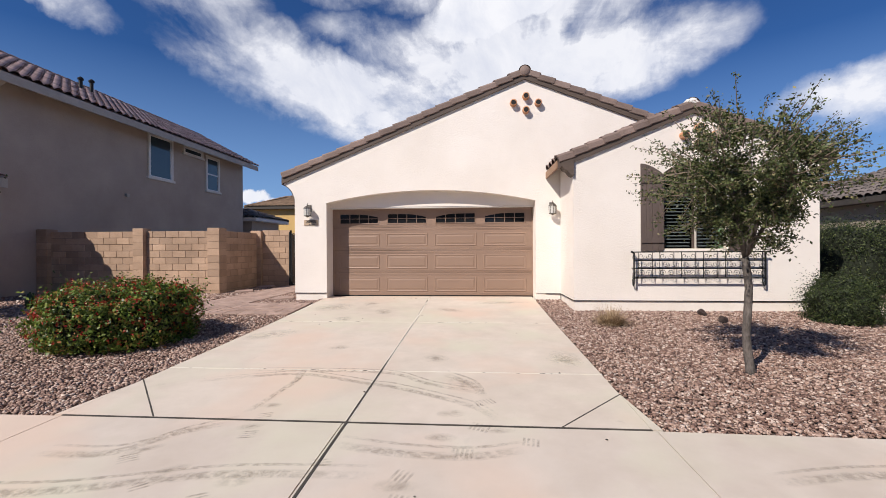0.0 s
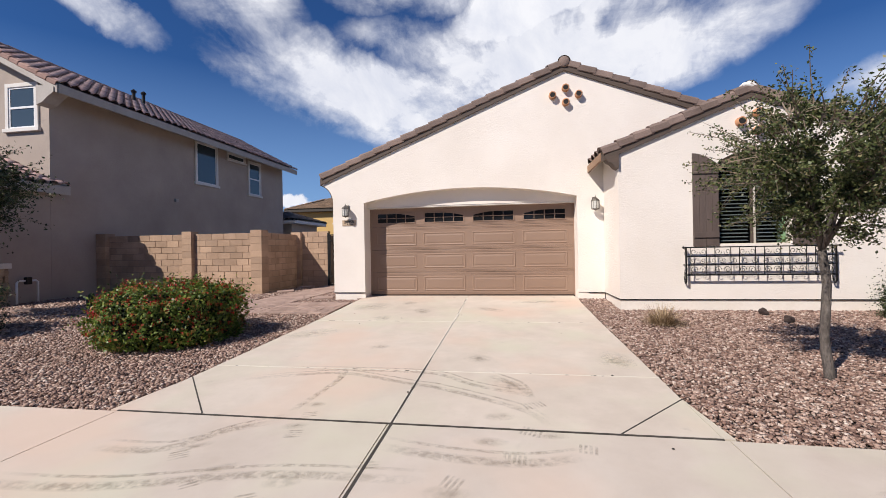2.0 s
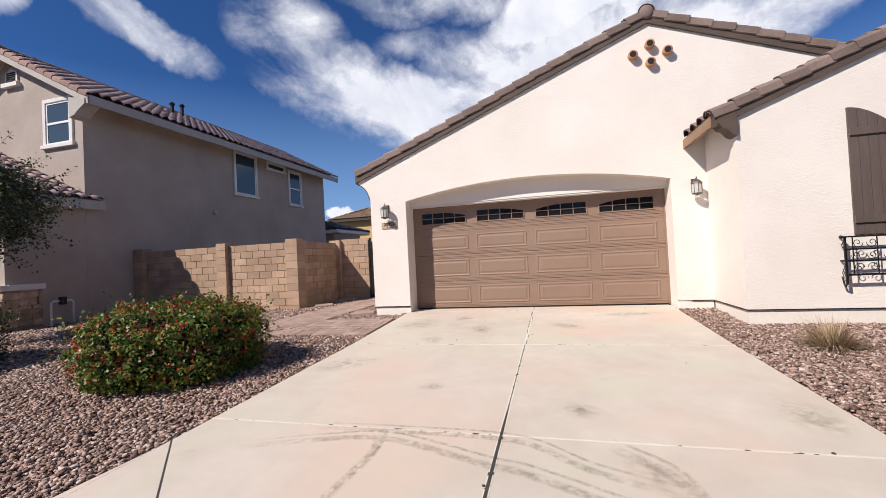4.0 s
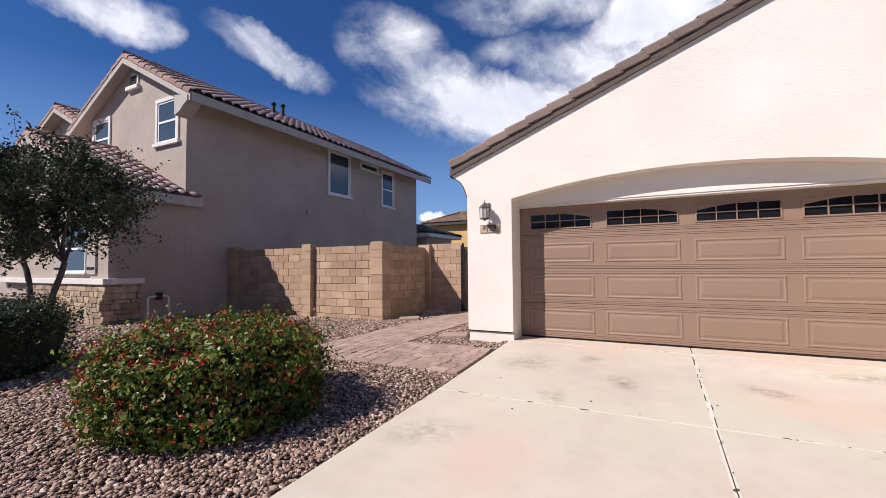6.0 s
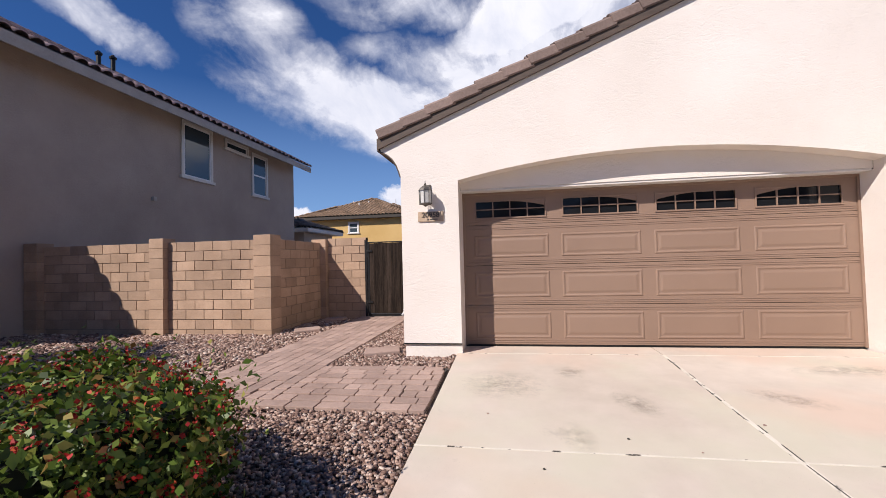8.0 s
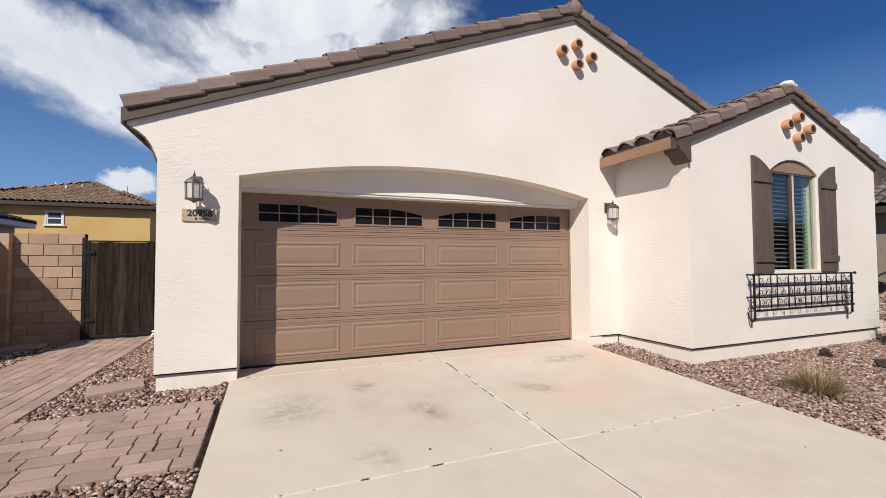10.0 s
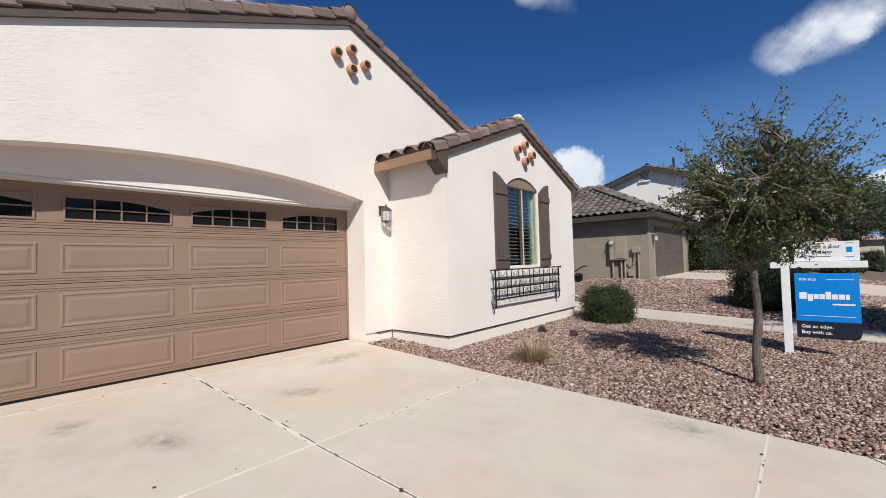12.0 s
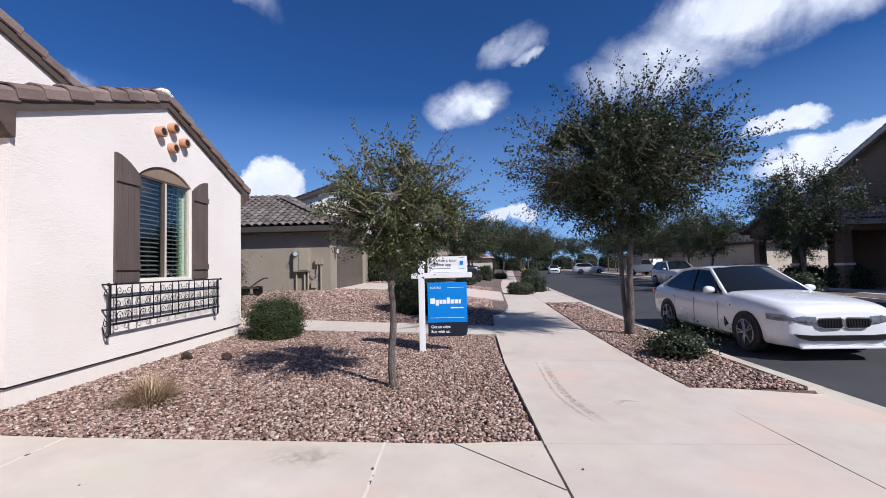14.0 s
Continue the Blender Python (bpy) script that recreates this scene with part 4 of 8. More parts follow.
box(bm, WL_X + 0.018, WR_X - 0.018, WING + 0.018, WING + 0.2, 0.15, WEEP)
box(bm, WL_X + 0.018, WL_X + 0.2, WING + 0.2, FRONT + 0.018, 0.15, WEEP)
box(bm, WR_X - 0.2, WR_X - 0.018, WING + 0.2, 22, 0.15, WEEP)
part("footing", bm, M_BASE, house)

# roof decks, boards and tiles
RAKE = 0.025
for sx in (-1, 1):
    e = AX + sx * 5.72
    bm = prism(bmesh.new(), [(AX, AZ), (e, main_roof(e)), (e, main_roof(e) + 0.05), (AX, AZ + 0.05)], XZ, FRONT - RAKE + 0.02, 22.2)
    part("roof_deck", bm, M_BOARD, house)
    bm = prism(bmesh.new(), [(AX, AZ + 0.012), (e, main_roof(e) + 0.012), (e, main_roof(e) - 0.13), (AX, AZ - 0.13)], XZ, FRONT - RAKE - 0.02, FRONT - RAKE + 0.018)
    part("barge_board", bm, M_BOARD, house)
    rake_tiles(house, M_TILE, (e, FRONT - RAKE - 0.045, main_roof(e) + 0.115), (AX, FRONT - RAKE - 0.045, AZ + 0.115))
    up = Vector((-sx, 0, PITCH))
    tile_field("roof_tiles", house, M_TILES, (e, FRONT - 0.02, main_roof(e) + 0.055), (0, 1, 0), up, 12.6, 5.72 * math.sqrt(1 + PITCH ** 2))
    bm = boxed(e - 0.02, e + 0.02, FRONT - RAKE + 0.02, 22, main_roof(e) - 0.14, main_roof(e) + 0.03)
    part("fascia_board", bm, M_BOARD, house)
    e = WX + sx * 2.57
    bm = prism(bmesh.new(), [(WX, WZ), (e, wing_roof(e)), (e, wing_roof(e) + 0.05), (WX, WZ + 0.05)], XZ, WING - RAKE + 0.02, FRONT - 0.003 if sx < 0 else 12)
    part("roof_deck", bm, M_BOARD, house)
    bm = prism(bmesh.new(), [(WX, WZ + 0.012), (e, wing_roof(e) + 0.012), (e, wing_roof(e) - 0.13), (WX, WZ - 0.13)], XZ, WING - RAKE - 0.02, WING - RAKE + 0.018)
    part("barge_board", bm, M_BOARD, house)
    rake_tiles(house, M_TILE, (e, WING - RAKE - 0.045, wing_roof(e) + 0.115), (WX, WING - RAKE - 0.045, WZ + 0.115), expo=0.31)
    tile_field("roof_tiles", house, M_TILES, (e - sx * 0.02, WING - 0.02, wing_roof(e) + 0.045), (0, 1, 0), up, FRONT - WING + 0.02 if sx < 0 else 3.5,
               2.6 * math.sqrt(1 + PITCH ** 2), single=sx < 0, piece_mat=M_TILE)
    bm = boxed(e - 0.02, e + 0.02, WING - RAKE + 0.02, FRONT - 0.003, wing_roof(e) - 0.11, wing_roof(e) + 0.035)
    part("fascia_board", bm, M_WOOD, house, "bare timber fascia board")
    part("eave_closure", boxed(e - sx * 0.06 - 0.012, e - sx * 0.06 + 0.012, WING - RAKE + 0.02, FRONT - 0.003, wing_roof(e) + 0.04, wing_roof(e) + 0.155), M_TILE, house)
ridge_tiles(house, M_TILE, (AX, FRONT - 0.08, AZ + 0.075), (AX, 22, AZ + 0.075))
ridge_tiles(house, M_TILE, (WX, WING - 0.02, WZ + 0.07), (WX, 10.2, WZ + 0.07))
for x, y, z in ((WX, WING - 0.06, WZ + 0.12),):
    bm = bmesh.new()
    bmesh.ops.create_icosphere(bm, subdivisions=3, radius=0.13)
    for v in bm.verts:
        v.co = Vector((x + v.co.x * 1.0, y + v.co.y * 0.9 + 0.1, z - 0.045 + v.co.z * 0.72)) + v.co * 0.35 * noise.noise(v.co * 12)
    part("mortar_cap", bm, M_MORTAR, house, "white mortar plug on the ridge", True)
part("ridge_end", lathe(bmesh.new(), [(0.0, -0.012), (0.09, -0.008), (0.122, 0.02), (0.122, 0.16), (0.0, 0.17)], (AX, FRONT - 0.085, AZ + 0.05), 18, "y"), M_TILE, house, smooth=True)
# scrolled corbels under the eaves
for x0, y0, z0, sx in ((WL_X, WING - 0.11, wing_roof(WL_X) - 0.17, -1), (WR_X, WING - 0.11, wing_roof(WR_X) - 0.17, 1)):
    pts = [(0, 0.10), (0.30, 0.02), (0.30, -0.05), (0.26, -0.07), (0.23, -0.12), (0.17, -0.14), (0.13, -0.17), (0.09, -0.22), (0.04, -0.25), (0.0, -0.26)]
    bm = prism(bmesh.new(), [(x0 + sx * u * 0.82, z0 + 0.02 + v * 0.95) for u, v in pts], XZ, y0 + 0.05, y0 + 0.29)
    part("corbel", bm, M_BOARD, house)
# stucco flare that carries the gable out to the eave
EL, ER = AX - 5.72, main_roof(AX - 5.72)
flare = [(LEFT, main_roof(LEFT) - 0.02), (EL + 0.03, ER - 0.01), (EL + 0.03, ER - 0.15), (EL + 0.07, ER - 0.165), (EL + 0.13, ER - 0.20), (EL + 0.19, ER - 0.255), (EL + 0.24, ER - 0.33), (EL + 0.275, ER - 0.42), (LEFT, ER - 0.5)]
part("eave_flare", prism(bmesh.new(), flare, XZ, FRONT + 0.002, FRONT + 0.2), M_WALL, house)
part("flare_edge", prism(bmesh.new(), [(u - 0.012, v - 0.012) for u, v in flare[2:]] + [(u, v) for u, v in flare[:1:-1]], XZ, FRONT - 0.004, FRONT + 0.21), M_BOARD, house, "dark painted edge under the eave")
# clay vent pipes
for cx, cz, y in ((1.22, 4.895, FRONT), (4.35, 3.745, WING)):
    for dx, dz in ((-0.28, 0.02), (0, 0.165), (0.275, 0.01), (0.0, -0.15)):
        bm = lathe(bmesh.new(), [(0.056, -0.10), (0.078, -0.10), (0.078, 0.02)], (cx + dx, y, cz + dz), 20, "y")
        bmesh.ops.delete(bm, geom=[f for f in bm.faces if len(f.verts) > 4], context="FACES")
        pipe = part("vent_pipe", bm, M_CLAY, house, "short orange clay vent pipe", True)
        bm = lathe(bmesh.new(), [(0.0, -0.012), (0.056, -0.012), (0.0565, -0.098)], (cx + dx, y, cz + dz), 20, "y")
        part("vent_bore", bm, M_DARK, pipe)

# ---------- garage door ----------
door = thing("door_1", (-1, DOOR_Y, 0.46), "closed brown sectional garage door with small top windows", "garage door", kind="structure")
DZ = [0.475, 1.02, 1.57, 2.135, 2.62]
COLS = [-2.79, -1.605, -0.42, 0.765]
PW = 0.51


def raised_panel(bm, x0, x1, z0, z1, y):
    """A pressed panel: a groove, a slope and a flat field."""
    rings = []
    for inset, out in ((0.0, -0.001), (0.010, 0.007), (0.022, 0.008), (0.036, 0.0005), (0.05, 0.0), (0.078, 0.0065), (0.088, 0.007)):
        rings.append([bm.verts.new(p) for p in ((x0 + inset, y - out, z0 + inset), (x1 - inset, y - out, z0 + inset), (x1 - inset, y - out, z1 - inset), (x0 + inset, y - out, z1 - inset))])
    for a, b in zip(rings, rings[1:]):
        for i in range(4):
            bm.faces.new((a[i], a[(i + 1) % 4], b[(i + 1) % 4], b[i]))
    bm.faces.new(rings[-1])


for k in range(4):
    z0, z1 = DZ[k] + 0.003, DZ[k + 1] - 0.003
    bm = bmesh.new()
    if k < 3:
        box(bm, OPEN_L, OPEN_R, DOOR_Y + 0.004, DOOR_Y + 0.05, z0, z1, 0.006)
    else:
        for a, b, c, d in ((OPEN_L, OPEN_R, z0, 2.235), (OPEN_L, OPEN_R, 2.465, z1)):
            box(bm, a, b, DOOR_Y + 0.004, DOOR_Y + 0.05, c, d)
        edges = [OPEN_L] + [v for c in COLS for v in (c - PW + 0.04, c + PW - 0.04)] + [OPEN_R]
        for a, b in zip(edges[::2], edges[1::2]):
            box(bm, a, b, DOOR_Y + 0.004, DOOR_Y + 0.05, 2.235, 2.465)
    sec = part("door_section", bm, M_DOOR, door)
    for zz in ([z0 + 0.035, z0 + 0.06, z1 - 0.035, z1 - 0.06] if k < 3 else [z0 + 0.035, z0 + 0.06]):
        part("pressed_rib", boxed(OPEN_L + 0.02, OPEN_R - 0.02, DOOR_Y - 0.001, DOOR_Y + 0.006, zz - 0.007, zz + 0.007, 0.003), M_DOOR, sec)
    for c in COLS:
        if k < 3:
            bm = bmesh.new()
            pz = [(0.565, 0.925), (1.125, 1.475), (1.675, 1.99)][k]
            raised_panel(bm, c - PW, c + PW, pz[0], pz[1], DOOR_Y + 0.0025)
            bmesh.ops.recalc_face_normals(bm, faces=bm.faces)
            part("raised_panel", bm, M_DOOR, sec)
        else:
            x0, x1 = c - PW + 0.04, c + PW - 0.04
            bm = bmesh.new()
            for a, b, d, e in ((x0 - 0.02, x1 + 0.02, 2.22, 2.24), (x0 - 0.02, x1 + 0.02, 2.46, 2.48), (x0 - 0.02, x0, 2.24, 2.46), (x1, x1 + 0.02, 2.24, 2.46)):
                box(bm, a, b, DOOR_Y - 0.009, DOOR_Y + 0.02, d, e, 0.003)
            for i in (1, 2, 3):
                xx = x0 + (x1 - x0) * i / 4
                box(bm, xx - 0.007, xx + 0.007, DOOR_Y - 0.004, DOOR_Y + 0.015, 2.24, 2.46)
            box(bm, x0, x1, DOOR_Y - 0.003, DOOR_Y + 0.014, 2.343, 2.357)
            part("window_grid", bm, M_DOOR, sec)
            # added curved strip in door colour imitates a shading arc across the panes
            curve = [(i / 12, 2.462 - 0.078 * max(0.0, (i / 12 - 0.42) / 0.58) ** 1.8) for i in range(13)]
            edge = [(x0 + (u if c < -1 else 1 - u) * (x1 - x0), z) for u, z in curve]
            part("arch_insert", prism(bmesh.new(), edge + [(edge[-1][0], 2.464), (edge[0][0], 2.464)], XZ, DOOR_Y - 0.002, DOOR_Y + 0.012), M_DOOR, sec)
            for i in range(4):
                for j in range(2):
                    a, b = x0 + (x1 - x0) * i / 4, x0 + (x1 - x0) * (i + 1) / 4
                    part("pane", boxed(a + 0.002, b - 0.002, DOOR_Y + 0.018, DOOR_Y + 0.024, 2.24 + 0.113 * j, 2.345 + 0.113 * j), M_PANE, sec)
part("door_seal", boxed(OPEN_L, OPEN_R, DOOR_Y + 0.01, DOOR_Y + 0.04, 0.455, 0.476), M_IRON, door, "black rubber bottom seal")
for x in (OPEN_L + 0.014, OPEN_R - 0.014):
    part("side_stop", boxed(x - 0.014, x + 0.014, DOOR_Y - 0.02, DOOR_Y + 0.003, 0.47, 2.584, 0.003), M_DOOR, door)
part("top_stop", boxed(OPEN_L + 0.03, OPEN_R - 0.03, DOOR_Y - 0.02, DOOR_Y + 0.003, 2.556, 2.583, 0.003), M_DOOR, door)
# black sheet added in place of the unlit garage
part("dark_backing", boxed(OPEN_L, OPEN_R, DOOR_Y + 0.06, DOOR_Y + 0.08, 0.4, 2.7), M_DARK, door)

# ---------- wing window ----------
window = thing("window_1", (4.29, WING, 1.56), "two-pane sliding window with blinds under a shallow arch", "window", kind="structure")
FY = WING + 0.03
bm = bmesh.new()
for a, b, c, d in ((WIN_L, WIN_R, WIN_B, WIN_B + 0.03), (WIN_R - 0.032, WIN_R, WIN_B + 0.03, WIN_T - 0.03), (wmid - 0.002, wmid + 0.034, WIN_B + 0.03, WIN_T - 0.03)):
    box(bm, a, b, FY, FY + 0.05, c, d, 0.004)
part("window_frame", bm, M_VINYL, window)
# top and left members take dark brown for the shade of arch and shutter
bm = bmesh.new()
for a, b, c, d in ((WIN_L, WIN_R, WIN_T - 0.03, WIN_T), (WIN_L, WIN_L + 0.032, WIN_B + 0.03, WIN_T - 0.03), (wmid - 0.04, wmid - 0.003, WIN_B + 0.03, WIN_T - 0.03)):
    box(bm, a, b, FY + 0.006, FY + 0.05, c, d, 0.004)
part("sash_frame", bm, M_BOARD, window, "window frame members coloured dark brown for shade")
part("window_sill", boxed(WIN_L + 0.002, WIN_R - 0.002, WING - 0.012, FY, WIN_B - 0.03, WIN_B + 0.012, 0.006), M_BASE, window)
for a, b, g in ((WIN_L + 0.032, wmid - 0.04, 0.03), (wmid + 0.034, WIN_R - 0.032, 0.022)):
    p = part("pane", boxed(a, b, FY + g, FY + g + 0.006, WIN_B + 0.03, WIN_T - 0.03), M_LENS, window)
    p.visible_shadow = False
# green reflection put into the colour of a strip behind the right pane
M_GREEN = surface("green_reflection", (0.25, 0.4, 0.22), (0.32, 0.48, 0.28), 3, 40, 0.6, 0)
M_BLIND = surface("grey_blind", (0.12, 0.135, 0.145), (0.165, 0.18, 0.19), 3, 40, 0.6, 0)
for a, b in ((WIN_L + 0.036, wmid - 0.06), (wmid + 0.05, WIN_R - 0.12)):
    me = None
    for i in range(21):
        z = WIN_B + 0.08 + i * 0.067
        bm = boxed(a, b, -0.031, 0.031, -0.003, 0.003) if me is None else None
        if me is None:
            me = as_mesh(bm, "blind_slat", M_BLIND)
        ob = new("blind_slat", me)
        ob.parent = window
        ob.matrix_local = Matrix.Translation(Vector((0, FY + 0.085, z)) - BASES[window]) @ pose(0, 0, 0, 22)
part("curtain_edge", boxed(WIN_R - 0.15, WIN_R - 0.01, FY + 0.12, FY + 0.126, WIN_B + 0.01, WIN_T - 0.01), M_GREEN, window, "green strip imitating a reflection in the window")
# black sheet added in place of the unlit room behind the blinds
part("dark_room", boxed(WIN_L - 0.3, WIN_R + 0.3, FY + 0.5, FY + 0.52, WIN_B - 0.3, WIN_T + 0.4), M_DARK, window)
hm = surface("tan_arch_panel", (0.21, 0.15, 0.1), (0.28, 0.2, 0.14), 3, 40, 0.8, 0.3)
part("arched_head", prism(bmesh.new(), [(WIN_R - 0.001, WIN_T)] + [(x, z - 0.002) for x, z in warch] + [(WIN_L + 0.001, WIN_T)], XZ, WING + 0.03, WING + 0.12), hm, window, "tan arched head panel")

for x0, x1, hi in ((3.262, 3.692, 0), (4.892, 5.322, 1)):
    sh = thing("shutter", ((x0 + x1) / 2, WING, 1.55), "dark brown board shutter with an arched top", "shutter", "window shutters")
    nb = 4
    for i in range(nb):
        a, b = x0 + (x1 - x0) * i / nb, x0 + (x1 - x0) * (i + 1) / nb

        def top(x):
            t = (x - x0) / (x1 - x0)
            t = t if hi else 1 - t
            return 3.02 + 0.22 * (1 - (1 - t) ** 1.8)
        pts = [(a + 0.002, 1.55), (b - 0.002, 1.55)] + [(b - 0.002 - (b - a - 0.004) * k / 3, top(b - (b - a) * k / 3)) for k in range(4)]
        part("board", prism(bmesh.new(), pts, XZ, WING - 0.03, WING - 0.004), M_SHUTTER, sh)
    for z in (1.70, 2.86):
        part("batten", boxed(x0 + 0.005, x1 - 0.005, WING - 0.052, WING - 0.030, z, z + 0.10, 0.004), M_SHUTTER, sh)

# ---------- iron window rail ----------
RY, RX0, RX1 = 8.01, 3.10, 5.50
rail = thing("window_rail", ((RX0 + RX1) / 2, WING, 0.9), "black wrought-iron window box rail with scrolls", "railing")
for z, h in ((1.525, 0.010), (1.36, 0.010), (1.21, 0.010), (1.03, 0.014)):
    part("bar", boxed(RX0 - (0.05 if z > 1.5 else 0), RX1 + (0.05 if z > 1.5 else 0), RY - 0.010, RY + 0.010, z - h, z + h), M_IRON, rail)
BAY = (RX1 - RX0) / 6
centres = [RX0 + BAY * (k + 0.5) for k in range(6)]
me = as_mesh(boxed(-0.005, 0.005, -0.005, 0.005, 1.03, 1.525), "upright", M_IRON)
for c in centres:
    for d in (-0.13, 0.13):
        ob = new("upright", me)
        ob.parent = rail
        ob.location = Vector((c + d, RY, 0)) - BASES[rail]


def scroll(r, flip):
    bm = bmesh.new()
    pts = []
    for k in range(20):
        a = k / 19 * 2.6 * math.pi
        q = r * (1 - k / 19 * 0.82)
        pts.append((flip * (r * 0.25 + q * math.cos(a + math.pi)), 0, q * math.sin(a + math.pi)))
    return tube(bm, pts, 0.0045, 5)


scrolls = {f: as_mesh(scroll(0.062, f), "scroll", M_IRON, True) for f in (1, -1)}
for c in centres:
    for f in (1, -1):
        for z, fl in ((1.443, 1), (1.12, -1)):
            ob = new("scroll", scrolls[f])
            ob.parent = rail
            ob.location = Vector((c + f * 0.062, RY, z)) - BASES[rail]
            ob.scale = (0.95, 1, fl * 1.1)
for k in range(14):
    ob = new("scroll", scrolls[1])
    ob.parent = rail
    ob.location = Vector((RX0 + (RX1 - RX0) * (k + 0.5) / 14, RY, 1.283)) - BASES[rail]
    ob.scale = (0.85, 1, 0.98)
for x in (RX0, RX1):
    for z in (1.525, 1.21):
        part("return_bar", boxed(x - 0.009, x + 0.009, RY + 0.01, WING - 0.002, z - 0.010, z + 0.010), M_IRON, rail)
    part("post", boxed(x - 0.011, x + 0.011, RY + 0.012, RY + 0.034, 0.90, 1.515), M_IRON, rail)
    part("finial", lathe(bmesh.new(), [(0.0, -0.024), (0.018, -0.014), (0.022, 0), (0.018, 0.014), (0.0, 0.024)], (x - 0.05 if x < 4 else x + 0.05, RY, 1.525), 10), M_IRON, rail, smooth=True)
    bm = bmesh.new()
    tube(bm, [(x, RY + 0.02 + (WING - RY - 0.03) * t, 1.0 - 0.10 * math.sin(t * math.pi) - 0.06 * (1 - t)) for t in [k / 8 for k in range(9)]], 0.009, 6)
    part("brace", bm, M_IRON, rail)
    for k in (0, 1):
        ob = new("scroll", scrolls[1])
        ob.parent = rail
        ob.location = Vector((x, RY + 0.04 + 0.03 * k, 0.93 + 0.12 * k)) - BASES[rail]
        ob.rotation_euler = (0, 0, radians(90))
        ob.scale = (0.6, 1, 0.8)
    for z in (1.435, 1.11):
        ob = new("scroll", scrolls[-1])
        ob.parent = rail
        ob.location = Vector((x, (RY + WING) / 2, z)) - BASES[rail]
        ob.rotation_euler = (0, 0, radians(90))
        ob.scale = (0.7, 1, 1)


# ---------- wall lanterns, number plate, tap ----------
M_FROST = surface("seeded_glass", (0.45, 0.44, 0.40), (0.6, 0.59, 0.55), 8, 60, 0.2, 0.1)


def lantern(x, y, z):
    b = thing("wall_lantern", (x, y, z), "bronze coach lantern with clear glass on the wall", "wall lamp", "garage lanterns")
    part("back_plate", boxed(x - 0.05, x + 0.05, y - 0.02, y - 0.001, z + 0.06, z + 0.22, 0.008), M_BRONZE, b)
    bm = bmesh.new()
    tube(bm, [(x, y - 0.02, z + 0.15), (x, y - 0.06, z + 0.20), (x, y - 0.11, z + 0.205), (x, y - 0.13, z + 0.175)], 0.009, 8)
    part("arm", bm, M_BRONZE, b, smooth=True)
    cy = y - 0.13
    part("cap", lathe(bmesh.new(), [(0.085, 0.12), (0.092, 0.122), (0.09, 0.132), (0.075, 0.155), (0.05, 0.175), (0.03, 0.185), (0.012, 0.195), (0.016, 0.21), (0.006, 0.225), (0.004, 0.25), (0.0, 0.255)], (x, cy, z), 8), M_BRONZE, b)
    part("base_ring", lathe(bmesh.new(), [(0.0, -0.085), (0.015, -0.08), (0.03, -0.066), (0.078, -0.055), (0.086, -0.05), (0.086, -0.04), (0.0, -0.038)], (x, cy, z), 8), M_BRONZE, b)
    for k in range(8):
        a = math.pi / 4 * k
        bm = tube(bmesh.new(), [(x + 0.079 * math.cos(a), cy + 0.079 * math.sin(a), z - 0.045), (x + 0.083 * math.cos(a), cy + 0.083 * math.sin(a), z + 0.122)], 0.0045, 5)
        part("glazing_bar", bm, M_BRONZE, b)
    bm = lathe(bmesh.new(), [(0.076, -0.04), (0.08, 0.12)], (x, cy, z), 8)
    bmesh.ops.delete(bm, geom=[f for f in bm.faces if len(f.verts) > 4], context="FACES")
    g = part("glass_shade", bm, M_FROST, b, "pale bevelled glass")
    g.visible_shadow = False
    part("bulb", lathe(bmesh.new(), [(0.0, -0.04), (0.018, -0.038), (0.018, 0.03), (0.026, 0.05), (0.02, 0.085), (0.0, 0.095)], (x, cy, z), 12), M_FROST, b, smooth=True)
    return b


lantern(-3.86, FRONT, 2.44)
lantern(1.79, FRONT, 2.43)


def letters(name, text, size, m, material, parent=None, depth=0.002, align="CENTER", bold=0.0):
    c = bpy.data.curves.new(name, "FONT")
    c.body, c.size, c.extrude, c.align_x, c.align_y, c.offset = text, size, depth, align, "CENTER", bold
    ob = new(name, c)
    me = bpy.data.meshes.new_from_object(ob.evaluated_get(bpy.context.evaluated_depsgraph_get()))
    bpy.data.objects.remove(ob)
    me.name = name
    me.materials.append(material)
    ob = new(name, me)
    if parent:
        ob.parent = parent
        ob.matrix_local = Matrix.Translation(-BASES[parent]) @ m
    else:
        ob.matrix_world = m
    return ob


M_PLAQUE = surface("tan_stone_plaque", (0.42, 0.3, 0.2), (0.56, 0.43, 0.31), 9, 60, 0.7, 0.2)
M_INK = surface("black_lettering", (0.015, 0.013, 0.012), (0.03, 0.027, 0.025), 9, 60, 0.5, 0)
plq = thing("number_plaque", (-3.82, FRONT, 2.18), "tan stone house number plaque on the wall", "house number")
part("tablet", boxed(-3.99, -3.65, FRONT - 0.018, FRONT - 0.001, 2.175, 2.305, 0.004), M_PLAQUE, plq)
letters("digits", "20958", 0.096, Matrix.Translation((-3.82, FRONT - 0.02, 2.258)) @ pose(0, 0, 0, 90), M_INK, plq, bold=0.0015)
part("small_motif", boxed(-3.865, -3.845, FRONT - 0.021, FRONT - 0.018, 2.19, 2.212), M_INK, plq)
part("small_print", boxed(-3.83, -3.72, FRONT - 0.020, FRONT - 0.018, 2.196, 2.206), M_INK, plq)
tap = thing("hose_tap", (LEFT, 9.9, 0.95), "white frost-proof hose tap on the side wall", "tap")
